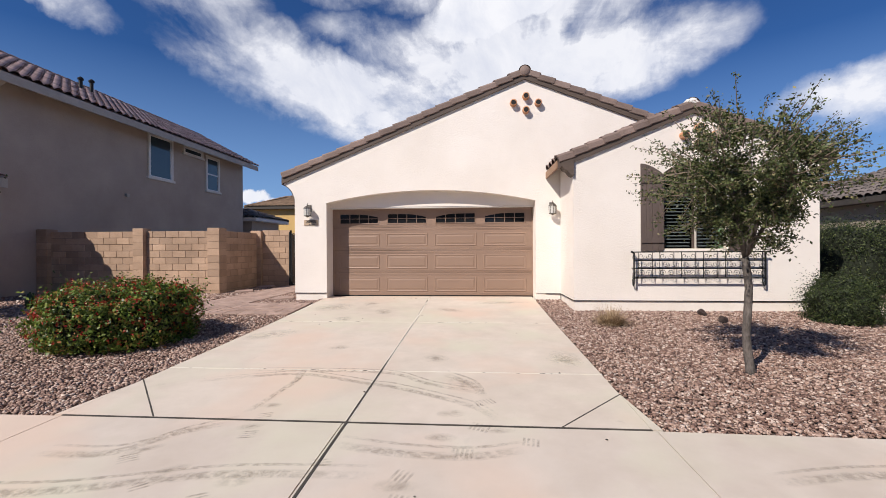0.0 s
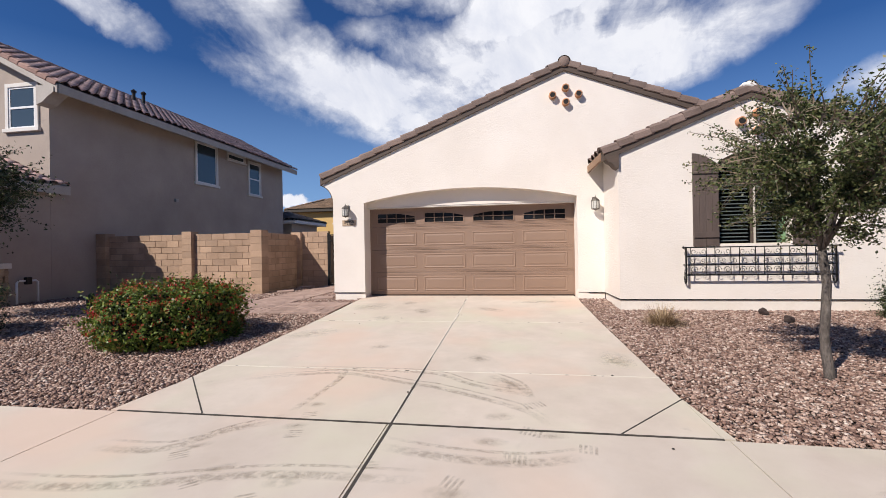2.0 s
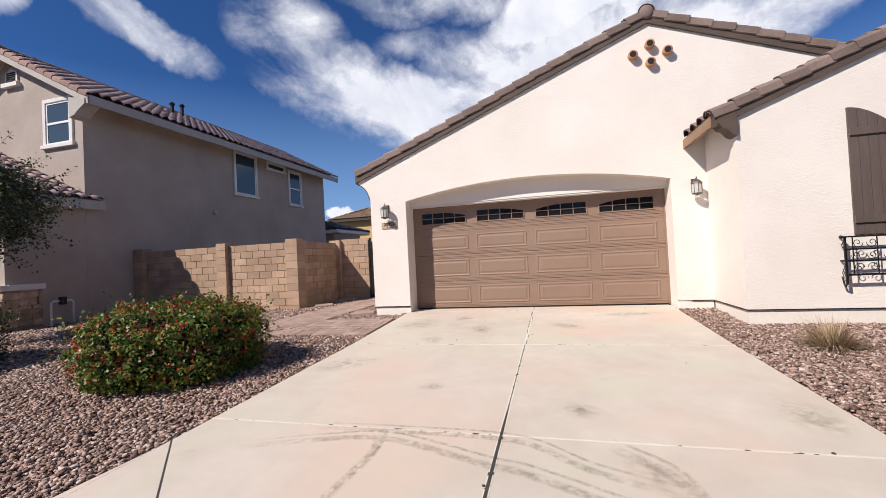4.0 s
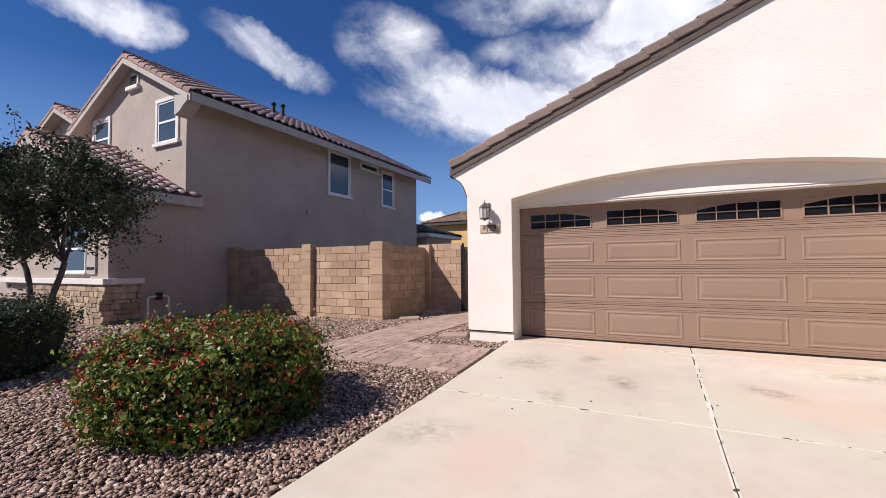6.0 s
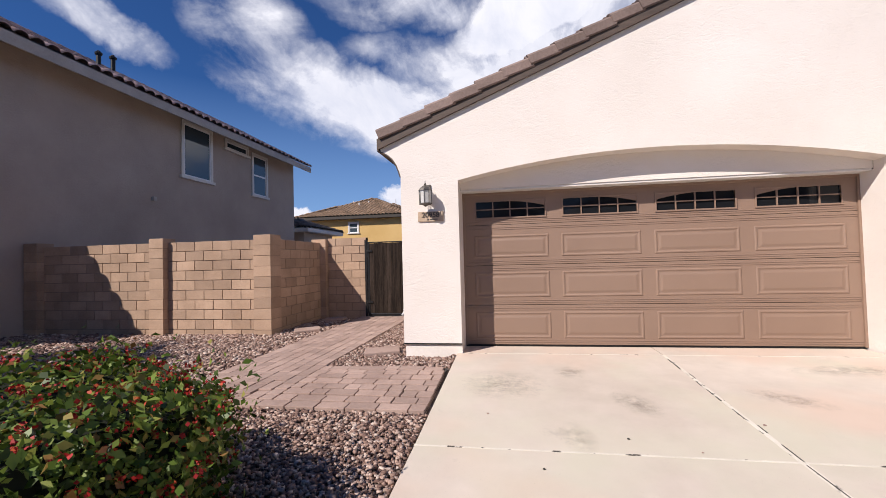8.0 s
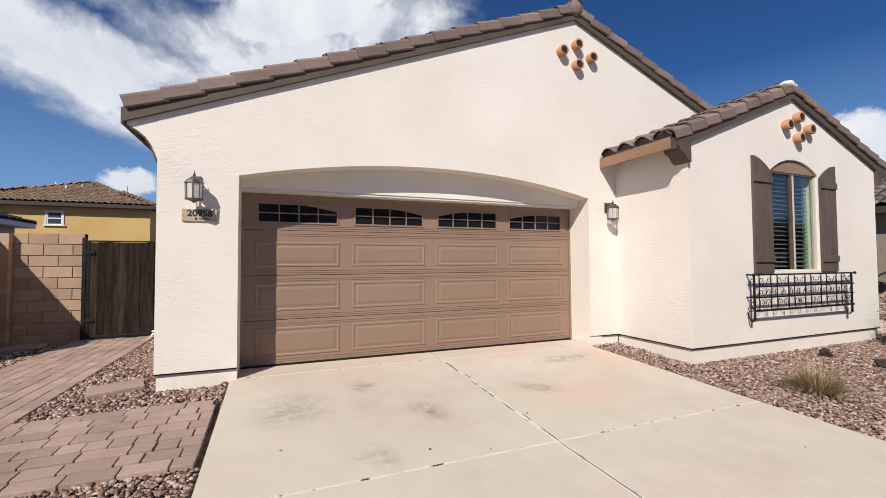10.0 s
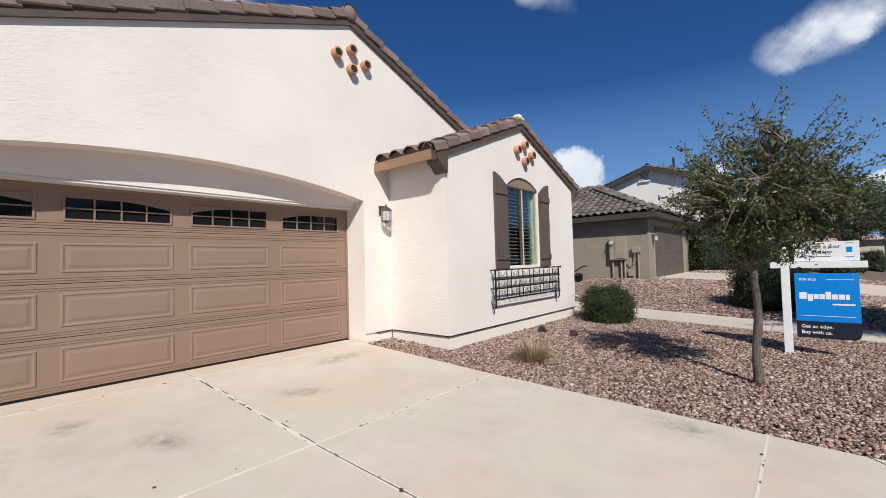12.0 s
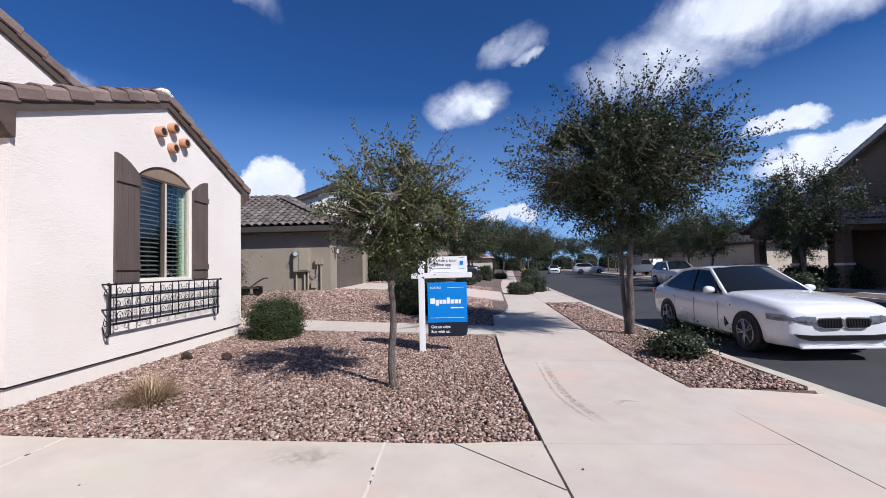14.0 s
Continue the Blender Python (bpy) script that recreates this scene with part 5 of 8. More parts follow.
part("tap_body", tube(bmesh.new(), [(LEFT + 0.01, 9.75, 0.95), (LEFT - 0.09, 9.75, 0.95), (LEFT - 0.12, 9.75, 0.90)], 0.014, 8), M_WHITE, tap, smooth=True)
part("tap_wheel", lathe(bmesh.new(), [(0.0, 0), (0.035, 0.002), (0.035, 0.014), (0, 0.016)], (LEFT - 0.07, 9.75, 0.97), 12), M_WHITE, tap)


# ---------- block walls and gate ----------
def block_run(name, p, q, z0, rows, bl=0.406, bh=0.195, thick=0.15, label=""):
    """A wall of split blocks in running bond from p to q."""
    p, q = Vector((*p, 0)), Vector((*q, 0))
    d = (q - p).normalized()
    L = (q - p).length
    ang = math.atan2(d.y, d.x)
    w = thing(name, (p.x, p.y, z0), label, "block wall", "garden block walls", "structure")
    m = Matrix.Translation((p.x, p.y, z0)) @ pose(0, 0, 0, 0, 0, math.degrees(ang))
    bm = boxed(0.006, L - 0.006, -thick / 2 + 0.012, thick / 2 - 0.012, -0.1, rows * bh - 0.008)
    bmesh.ops.transform(bm, matrix=m, verts=bm.verts)
    part("mortar", bm, M_JOINT, w)
    cache = {}
    for r in range(rows):
        x = 0.0
        first = bl / 2 if r % 2 else bl
        while x < L - 0.02:
            e = min(L, x + (first if x == 0 else bl))
            if L - e < 0.08:
                e = L
            key = round(e - x, 3)
            if key not in cache:
                cache[key] = as_mesh(boxed(0.006, key - 0.006, -thick / 2, thick / 2, 0.006, bh - 0.006, 0.006), "block", M_BLOCK)
            ob = new("block", cache[key])
            ob.parent = w
            ob.matrix_local = Matrix.Translation(-BASES[w]) @ m @ Matrix.Translation((x, random.uniform(-0.003, 0.003), r * bh))
            x = e
    return w


def pillar(x, y, z0, h, s=0.4):
    w = thing("pilaster", (x, y, z0), "tan concrete block pilaster", "pillar", "garden block walls", "structure")
    n = round(h / 0.203)
    me = as_mesh(boxed(-s / 2, s / 2, -s / 2, s / 2, 0.003, 0.2, 0.006), "block", M_BLOCK)
    for i in range(n):
        ob = new("block", me)
        ob.parent = w
        ob.location = (random.uniform(-0.003, 0.003), random.uniform(-0.003, 0.003), i * 0.203)
    part("mortar", boxed(x - s / 2 + 0.008, x + s / 2 - 0.008, y - s / 2 + 0.008, y + s / 2 - 0.008, z0 - 0.15, z0 + n * 0.203 - 0.005), M_JOINT, w)


BZ = 0.22
block_run("block_wall", (-13.04, 11.5), (-9.98, 11.5), BZ, 10, label="tan concrete block garden wall, partly shaded")
block_run("block_wall", (-9.66, 11.5), (-7.68, 11.5), BZ, 10, label="sunlit tan concrete block garden wall")
block_run("block_wall", (-7.42, 11.68), (-7.42, 13.45), BZ, 10, label="shaded tan concrete block return wall")
block_run("block_wall", (-7.2, 13.62), (-6.22, 13.62), BZ + 0.1, 10, label="tan concrete block wall beside the gate")
pillar(-12.86, 11.46, BZ, 2.03, 0.34)
pillar(-9.82, 11.46, BZ, 2.03, 0.32)
pillar(-7.5, 11.48, BZ, 2.03, 0.36)
pillar(-7.38, 13.6, BZ, 2.13, 0.36)
gate = thing("side_gate", (-5.7, 13.55, 0.4), "closed weathered wooden gate in an iron frame", "gate")
GX0, GX1, GYY = -6.17, -4.9, 13.5
n = 11
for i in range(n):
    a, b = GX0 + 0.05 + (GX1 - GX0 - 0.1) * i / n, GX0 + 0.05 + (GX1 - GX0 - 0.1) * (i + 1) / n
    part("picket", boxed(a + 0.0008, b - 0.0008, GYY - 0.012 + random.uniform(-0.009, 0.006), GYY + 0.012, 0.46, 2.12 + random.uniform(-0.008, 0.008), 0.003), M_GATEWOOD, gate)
bm = bmesh.new()
for a, b, c, d in ((GX0, GX0 + 0.05, 0.40, 2.15), (GX1 - 0.05, GX1, 0.40, 2.15), (GX0 + 0.05, GX1 - 0.05, 0.40, 0.45), (GX0 + 0.05, GX1 - 0.05, 2.125, 2.15)):
    box(bm, a, b, GYY - 0.02, GYY + 0.03, c, d, 0.004)
part("gate_frame", bm, M_IRON, gate)
part("hinge_post", boxed(-6.235, -6.18, GYY - 0.03, GYY + 0.03, 0.25, 2.2, 0.004), M_IRON, gate)
for z in (0.7, 1.9):
    part("hinge", boxed(-6.19, -6.05, GYY - 0.035, GYY - 0.021, z, z + 0.05, 0.003), M_IRON, gate)
part("latch", boxed(-5.02, -4.93, GYY - 0.06, GYY - 0.021, 1.2, 1.26, 0.004), M_IRON, gate)
part("latch_post", boxed(-4.89, -4.83, GYY - 0.03, GYY + 0.03, 0.3, 2.15, 0.004), M_IRON, gate)
block_run("block_wall", (-4.8, 13.6), (-4.24, 13.6), 0.3, 9, label="tan concrete block stub beside the gate")


# ---------- paver path ----------
path = thing("paver_path", (-5.5, 10, 0.3), "rose-brown concrete paver side path", "path", kind="structure")


def path_z(x, y):
    return gz(x, y) + 0.006


pieces = {}


def paver(cx, cy, w, l, turn):
    key = (round(w, 2), round(l, 2))
    if key not in pieces:
        pieces[key] = as_mesh(boxed(-key[0] / 2 + 0.005, key[0] / 2 - 0.005, -key[1] / 2 + 0.005, key[1] / 2 - 0.005, -0.05, 0.012, 0.006), "paver", M_PAVER)
    ob = new("paver", pieces[key])
    ob.parent = path
    ob.location = Vector((cx, cy, path_z(cx, cy) + random.uniform(-0.003, 0.003))) - BASES[path]
    ob.rotation_euler = (random.uniform(-0.008, 0.008), random.uniform(-0.008, 0.008), turn + random.uniform(-0.01, 0.01))


# soldier edges, then a running field of mixed lengths
def paver_field(x0, x1, y0, y1, along_x, skip=None):
    a0, a1, c0, c1 = (x0, x1, y0, y1) if along_x else (y0, y1, x0, x1)
    rows = max(1, round((c1 - c0) / 0.152))
    h = (c1 - c0) / rows
    for r in range(rows):
        c = c0 + (r + 0.5) * h
        a = a0 + (0.0 if r % 2 else -0.11)
        while a < a1 - 0.04:
            l = random.choice((0.23, 0.23, 0.155, 0.3))
            s, e = max(a, a0), min(a + l, a1)
            a += l
            if e - s < 0.05:
                continue
            m = (s + e) / 2
            X, Y = (m, c) if along_x else (c, m)
            if skip and skip(X, Y):
                continue
            if along_x:
                paver(X, Y, round(e - s, 2), round(h, 3), 0)
            else:
                paver(X, Y, round(h, 3), round(e - s, 2), 0)


PX0, PX1, PY0, PY1 = -6.32, -5.08, 7.54, 13.42
paver_field(-5.08, -3.56, PY0 + 0.16, 8.84, True)
paver_field(PX0 + 0.16, PX1, PY0 + 0.16, PY1, False)
x = PX0
while x < -3.6:
    w = min(0.29, -3.56 - x)
    paver(x + w / 2, PY0 + 0.08, round(w, 2), 0.16, 0)
    x += w
y = PY0 + 0.16
while y < PY1:
    paver(PX0 + 0.08, y + 0.14, 0.16, 0.28, 0)
    y += 0.28
bm = bmesh.new()
for a, b, c, d in ((PX0, PX1, PY0, PY1), (PX1, -3.56, PY0, 8.84)):
    g = [[bm.verts.new((a + (b - a) * i / 3, c + (d - c) * j / 8, gz(a + (b - a) * i / 3, c + (d - c) * j / 8) - 0.012)) for j in range(9)] for i in range(4)]
    for i in range(3):
        for j in range(8):
            bm.faces.new((g[i][j], g[i + 1][j], g[i + 1][j + 1], g[i][j + 1]))
part("bedding_sand", bm, M_SEALANT, path)
for cx, cy, turn in ((-4.6, 9.62, 0.3), (-6.75, 11.6, 0.5), (-11.1, 7.9, 0.2), (-6.85, 13.1, 0.1)):
    st = solo("flagstone", boxed(-0.24, 0.24, -0.16, 0.16, -0.03, 0.045, 0.015), M_PAVER, "flat rose stone slab lying on the gravel", "stone slab", "loose stone slabs")
    st.matrix_world = Matrix.Translation((cx, cy, gz(cx, cy) + 0.005)) @ pose(0, 0, 0, 2, -2, math.degrees(turn))

# specks and pebbles on the concrete
rng = random.Random(17)
for k in range(10):
    x, y = rng.uniform(-3.3, 1.2), rng.uniform(1.3, 9.0)
    bm = bmesh.new()
    bmesh.ops.create_icosphere(bm, subdivisions=1, radius=rng.uniform(0.006, 0.011))
    for v in bm.verts:
        v.co = Vector((v.co.x * 1.3, v.co.y, v.co.z * 0.6)) * (1 + 0.3 * noise.noise(v.co * 90)) + Vector((x, y, pave_z(x, y) + 0.003))
    solo("pebble", bm, M_SEALANT if k % 3 else M_PAVER, "tiny dark pebble lying on the driveway", "pebble", "driveway pebbles")


# ---------- neighbouring houses ----------
def cased_window(parent, wall, u0, u1, z0, z1, at, trim=0.11, sill=True, sash=True, glass=None):
    """A window on a wall: wall 'y' faces -y at y=at, wall 'x' faces +x at x=at. Trim, frame, panes."""
    def bx(bm, a, b, lo, hi, c, d, bev=0.0):
        if wall == "y":
            box(bm, a, b, at - hi, at - lo, c, d, bev)
        else:
            box(bm, at + lo, at + hi, a, b, c, d, bev)
        return bm
    bm = bmesh.new()
    for a, b, c, d in ((u0 - trim, u0, z0, z1), (u1, u1 + trim, z0, z1), (u0 - trim, u1 + trim, z1, z1 + trim)):
        bx(bm, a, b, 0.0, 0.05, c, d, 0.008)
    w = part("window", bm, M_TRIM, parent, "white stucco window surround")
    if sill:
        part("sill", bx(bmesh.new(), u0 - trim - 0.06, u1 + trim + 0.06, 0.0, 0.09, z0 - trim, z0, 0.012), M_TRIM, w)
    fr = bmesh.new()
    for a, b, c, d in ((u0, u0 + 0.05, z0, z1), (u1 - 0.05, u1, z0, z1), (u0 + 0.05, u1 - 0.05, z0, z0 + 0.05), (u0 + 0.05, u1 - 0.05, z1 - 0.05, z1)):
        bx(fr, a, b, 0.0, 0.025, c, d)
    zm = (z0 + z1) / 2
    if sash:
        bx(fr, u0 + 0.05, u1 - 0.05, 0.0, 0.028, zm - 0.03, zm + 0.03)
    part("window_frame", fr, M_WHITE, w)
    for c, d in (((z0 + 0.05, zm - 0.03), (zm + 0.03, z1 - 0.05)) if sash else ((z0 + 0.05, z1 - 0.05),)):
        part("pane", bx(bmesh.new(), u0 + 0.05, u1 - 0.05, 0.004, 0.01, c, d), glass or M_SKYPANE, w)


def gable_house(name, x0, x1, y0, y1, zb, ze, pitch, over, walls, tiles, fascia, label, rake_front=0.45, tile_piece=None, group=""):
    """A block with a roof whose ridge runs along y."""
    h = thing(name, ((x0 + x1) / 2, y0, zb), label, "house", group)
    c, half = (x0 + x1) / 2, (x1 - x0) / 2
    za = ze + pitch * half
    prism(bm := bmesh.new(), [(x0, zb), (x1, zb), (x1, ze), (c, za), (x0, ze)], XZ, y0, y1)
    part("wall", bm, walls, h)
    for sx in (-1, 1):
        e = c + sx * (half + over)
        zz = ze - pitch * over
        bm = prism(bmesh.new(), [(c, za + 0.01), (e, zz + 0.01), (e, zz + 0.1), (c, za + 0.1)], XZ, y0 - rake_front, y1 + rake_front)
        part("roof_deck", bm, fascia, h)
        bm = boxed(min(e, e + sx * 0.03), max(e, e + sx * 0.03), y0 - rake_front, y1 + rake_front, zz - 0.14, zz + 0.11)
        part("fascia", bm, fascia, h)
        bm = prism(bmesh.new(), [(c, za + 0.09), (e, zz + 0.09), (e, zz - 0.14), (c, za - 0.14)], XZ, y0 - rake_front - 0.035, y0 - rake_front)
        part("barge_board", bm, fascia, h)
        up = Vector((-sx, 0, pitch))
        tile_field("roof_tiles", h, tiles, (e + sx * 0.05, y0 - rake_front - 0.02, zz + 0.10), (0, 1, 0), up, y1 - y0 + 2 * rake_front, (half + over + 0.05) * math.sqrt(1 + pitch ** 2))
        if tile_piece:
            rake_tiles(h, tile_piece, (e, y0 - rake_front - 0.05, zz + 0.17), (c, y0 - rake_front - 0.05, za + 0.17), 0.22, 0.12, 0.36)
    ridge_tiles(h, tile_piece or tiles, (c, y0 - rake_front, za + 0.17), (c, y1 + rake_front, za + 0.17))
    return h


M_NBFASCIA = surface("grey_fascia", (0.36, 0.32, 0.28), (0.46, 0.42, 0.38), 2, 30, 0.7, 0.15)
nb = gable_house("neighbour_house", -18.44, -13.06, 10.0, 22.55, 0.1, 6.62, 0.53, 0.72, M_NBWALL, M_NBTILES, M_NBFASCIA,
                 "two-storey taupe stucco house with terracotta tile roof", 0.32, M_NBTILE, "neighbouring houses")
cased_window(nb, "y", -14.42, -13.5, 5.30, 6.5, 10.0)
cased_window(nb, "y", -18.1, -17.2, 5.3, 6.5, 10.0)
cased_window(nb, "x", 15.72, 16.92, 4.6, 6.3, -13.06, 0.10, True, False)
cased_window(nb, "x", 17.75, 18.95, 6.02, 6.28, -13.06, 0.09, True, False)
cased_window(nb, "x", 19.35, 20.25, 4.55, 6.15, -13.06, 0.10)
bm = prism(bmesh.new(), [(-16.0, 7.3), (-15.5, 7.3), (-15.5, 7.62), (-15.75, 7.74), (-16.0, 7.62)], XZ, 9.95, 10.0)
gv = part("gable_vent", bm, M_TRIM, nb, "white louvred gable vent")
for k in range(5):
    part("louvre", boxed(-15.93, -15.57, 9.93, 9.952, 7.34 + k * 0.06, 7.37 + k * 0.06), M_DARK, gv)
part("vent_sill", boxed(-16.08, -15.42, 9.88, 10.0, 7.18, 7.3, 0.01), M_TRIM, gv)
part("corner_return", prism(bmesh.new(), [(-13.0, 6.36), (-12.42, 6.26), (-12.42, 6.12), (-12.62, 6.0), (-12.8, 5.86), (-13.0, 5.8)], XZ, 9.62, 10.02), M_NBFASCIA, nb)
for k in (0, 1):
    part("roof_vent", tube(bmesh.new(), [(-14.6, 14.3 + k * 0.45, 7.2), (-14.6, 14.3 + k * 0.45, 8.0 + 0.08 * k)], 0.06, 10), M_IRON, nb)
    part("roof_vent_cap", lathe(bmesh.new(), [(0.09, 0), (0.1, 0.05), (0.03, 0.12), (0, 0.13)], (-14.6, 14.3 + k * 0.45, 7.98 + 0.08 * k), 10), M_IRON, nb)
for y in (17.2, 13.2, 19.5):
    part("roof_vent", boxed(-14.3, -13.9, y, y + 0.35, 7.0, 7.36, 0.03), M_NBTILE, nb)
part("wall_outlet", boxed(-13.06, -12.96, 14.5, 14.62, 3.62, 3.74, 0.01), M_NBFASCIA, nb)
# lower front wing of the neighbour
LX0, LX1, LY = -20.4, -13.06, 8.2
nf = gable_house("neighbour_front_wing", LX0, LX1 - 0.004, LY, 9.996, 0.1, 3.60, 0.46, 0.24, M_NBWALL, M_NBTILES, M_NBFASCIA,
                 "taupe stucco front wing with tile roof and stone base", 0.35, M_NBTILE, "neighbouring houses")
cased_window(nf, "y", -15.3, -14.1, 1.55, 2.75, LY, 0.05)
for x in (-15.75, -14.0):
    sh = part("shutter", boxed(x, x + 0.42, LY - 0.045, LY - 0.002, 1.5, 2.8, 0.006), M_NBFASCIA, nf)
    for z in (1.62, 2.55):
        part("strap", boxed(x + 0.03, x + 0.39, LY - 0.055, LY - 0.046, z, z + 0.06), M_IRON, sh)
ledge = bmesh.new()
box(ledge, -19.0, LX1 + 0.13, LY - 0.16, LY - 0.001, 1.26, 1.40, 0.015)
box(ledge, LX1 + 0.001, LX1 + 0.13, LY, LY + 0.74, 1.26, 1.40, 0.015)
part("stone_cap", ledge, M_TRIM, nf, "white cast ledge")
M_LEDGESTONE = surface("stacked_stone", (0.23, 0.155, 0.1), (0.45, 0.34, 0.24), 6, 40, 0.9, 0.6, 0.01, vary=0.35)
cache = []
for k in range(8):
    bm = bmesh.new()
    box(bm, -0.5, 0.5, -0.5, 0.5, -0.5, 0.5, 0.12)
    for v in bm.verts:
        v.co += 0.08 * noise.noise_vector(v.co * 2 + Vector((k * 7, 0, 0)))
    cache.append(as_mesh(bm, "stone", M_LEDGESTONE))
random.seed(5)
for face in ("y", "x"):
    lo, hi = (-17.2, LX1 + 0.09) if face == "y" else (LY - 0.09, LY + 0.68)
    z = 0.16
    while z < 1.22:
        h = min(random.uniform(0.09, 0.17), 1.255 - z)
        u = lo - random.uniform(0, 0.15)
        while u < hi - 0.05:
            w = min(random.uniform(0.18, 0.42), hi - u)
            ob = new("stone", random.choice(cache))
            ob.parent = nf
            c = (u + w / 2, LY - 0.05, z + h / 2) if face == "y" else (LX1 + 0.05, u + w / 2, z + h / 2)
            ob.location = Vector(c) - BASES[nf]
            ob.scale = (w - 0.008, 0.12, h - 0.006) if face == "y" else (0.12, w - 0.008, h - 0.006)
            u += w
        z += h
tp = thing("standpipe", (-12.7, 9.5, 0.3), "white capped irrigation pipes beside the wall", "pipe")
for k in (0, 1):
    y = 8.98 + k * 0.5
    part("riser", tube(bmesh.new(), [(-12.85, y, 0.2), (-12.85, y, 0.88), (-12.85, y + 0.05 - 0.1 * k, 0.92), (-12.85, y + 0.25 - 0.5 * k, 0.92)], 0.026, 8), M_WHITE, tp, smooth=True)
part("valve", boxed(-12.9, -12.78, 9.17, 9.3, 0.82, 1.02, 0.02), M_IRON, tp)
third = gable_house("neighbour_rear_wing", -27, -18.7, 11.0, 18, 0.1, 6.1, 0.48, 0.5, M_NBWALL, M_NBTILES, M_NBFASCIA,
                    "taupe stucco upper wing with terracotta tile roof", 0.4, M_NBTILE, "neighbouring houses")


def hip_house(name, x0, x1, y0, y1, zb, ze, pitch, over, walls, tiles, fascia, label, ridge_x=True, group="", dense=True):
    """A block with a hipped tile roof."""
    h = thing(name, ((x0 + x1) / 2, y0, zb), label, "house", group)
    part("wall", boxed(x0, x1, y0, y1, zb, ze), walls, h)
    a0, a1, b0, b1 = x0 - over, x1 + over, y0 - over, y1 + over
    part("fascia", boxed(a0, a1, b0, b1, ze - 0.1, ze + 0.1, 0.01), fascia, h)
    half = min(a1 - a0, b1 - b0) / 2
    za = ze + 0.1 + half * pitch
    xm0, xm1, ym0, ym1 = a0 + half, a1 - half, b0 + half, b1 - half
    z = ze + 0.1
    bm = bmesh.new()
    A, B, C, D = [bm.verts.new(p) for p in ((a0, b0, z), (a1, b0, z), (a1, b1, z), (a0, b1, z))]
    E, F = (bm.verts.new((xm0, (b0 + b1) / 2, za)), bm.verts.new((xm1, (b0 + b1) / 2, za))) if a1 - a0 >= b1 - b0 else (bm.verts.new(((a0 + a1) / 2, ym0, za)), bm.verts.new(((a0 + a1) / 2, ym1, za)))
    if a1 - a0 >= b1 - b0:
        for f in ((A, B, F, E), (B, C, F), (C, D, E, F), (D, A, E)):
            bm.faces.new(f)
        ends = (Vector(E.co), Vector(F.co))
        hips = ((A, E), (D, E), (B, F), (C, F))
    else:
        for f in ((A, B, E), (B, C, F, E), (C, D, F), (D, A, E, F)):
            bm.faces.new(f)
        ends = (Vector(E.co), Vector(F.co))
        hips = ((A, E), (B, E), (C, F), (D, F))
    hips = [(Vector(p.co), Vector(q.co)) for p, q in hips]
    part("roof_deck", bm, fascia, h)
    sl = half * math.sqrt(1 + pitch * pitch)

    def inside(p):
        d = min(p.x - a0, a1 - p.x, p.y - b0, b1 - p.y)
        return d > -0.05

    for org, ac, up, wd, side in (((a0, b0, z), (1, 0, 0), (0, 1, pitch), a1 - a0, "s"), ((a0, b1, z), (0, -1, 0), (1, 0, pitch), b1 - b0, "w"), ((a1, b0, z), (0, 1, 0), (-1, 0, pitch), b1 - b0, "e")):
        def keep(p, side=side):
            d = {"s": p.y - b0, "w": p.x - a0, "e": a1 - p.x}[side]
            others = [p.x - a0, a1 - p.x, p.y - b0, b1 - p.y]
            return d <= min(others) + 0.12
        tile_field("roof_tiles", h, tiles, Vector(org) + Vector((0, 0, 0.02)), ac, up, wd, sl, pitch=0.3 if dense else 0.45, expo=0.36 if dense else 0.5, keep=keep)
    ridge_tiles(h, tiles, ends[0], ends[1], 0.12)
    for p, q in hips:
        ridge_tiles(h, tiles, p, q, 0.12)
    return h


M_TAUPEFASCIA = surface("taupe_fascia", (0.04, 0.033, 0.027), (0.06, 0.05, 0.041), 2, 30, 0.75, 0.15)
n2 = hip_house("next_house", 14.3, 21.2, 8.5, 20, 0.6, 3.25, 0.47, 0.45, M_NB2WALL, M_DARKTILES, M_TAUPEFASCIA,
               "single-storey olive stucco house with charcoal tile roof", group="neighbouring houses")
part("wall", boxed(21.2, 25.6, 8.9, 16, 0.6, 3.15), M_NB2WALL, n2)
part("roof_deck", prism(bmesh.new(), [(8.5, 3.1), (8.5, 3.28), (13, 4.9), (16.4, 4.9), (16.4, 3.1)], YZ, 21.0, 26.0), M_TAUPEFASCIA, n2)
tile_field("roof_tiles", n2, M_DARKTILES, (21.0, 8.45, 3.3), (1, 0, 0), (0, 1, 0.36), 5.0, 4.7)
part("wall_band", boxed(14.27, 14.3, 8.5, 20, 0.72, 0.78), M_TAUPEFASCIA, n2)
# door colour darkened for recess shade, since the door is set flush
M_NB2DOOR = surface("shaded_olive_door", (0.085, 0.07, 0.055), (0.11, 0.09, 0.072), 2, 40, 0.6, 0.1)
gd = part("garage_door", boxed(15.25, 20.2, 8.47, 8.5, 0.72, 2.9, 0.004), M_NB2DOOR, n2, "olive sectional garage door, darkened for the shade of its recess")
for k in range(4):
    for i in range(4):
        bm = bmesh.new()
        raised_panel(bm, 15.4 + i * 1.2, 16.45 + i * 1.2, 0.84 + k * 0.53, 1.2 + k * 0.53, 8.468)
        part("raised_panel", bm, M_NB2DOOR, gd)
lantern(14.85, 8.5, 2.35)
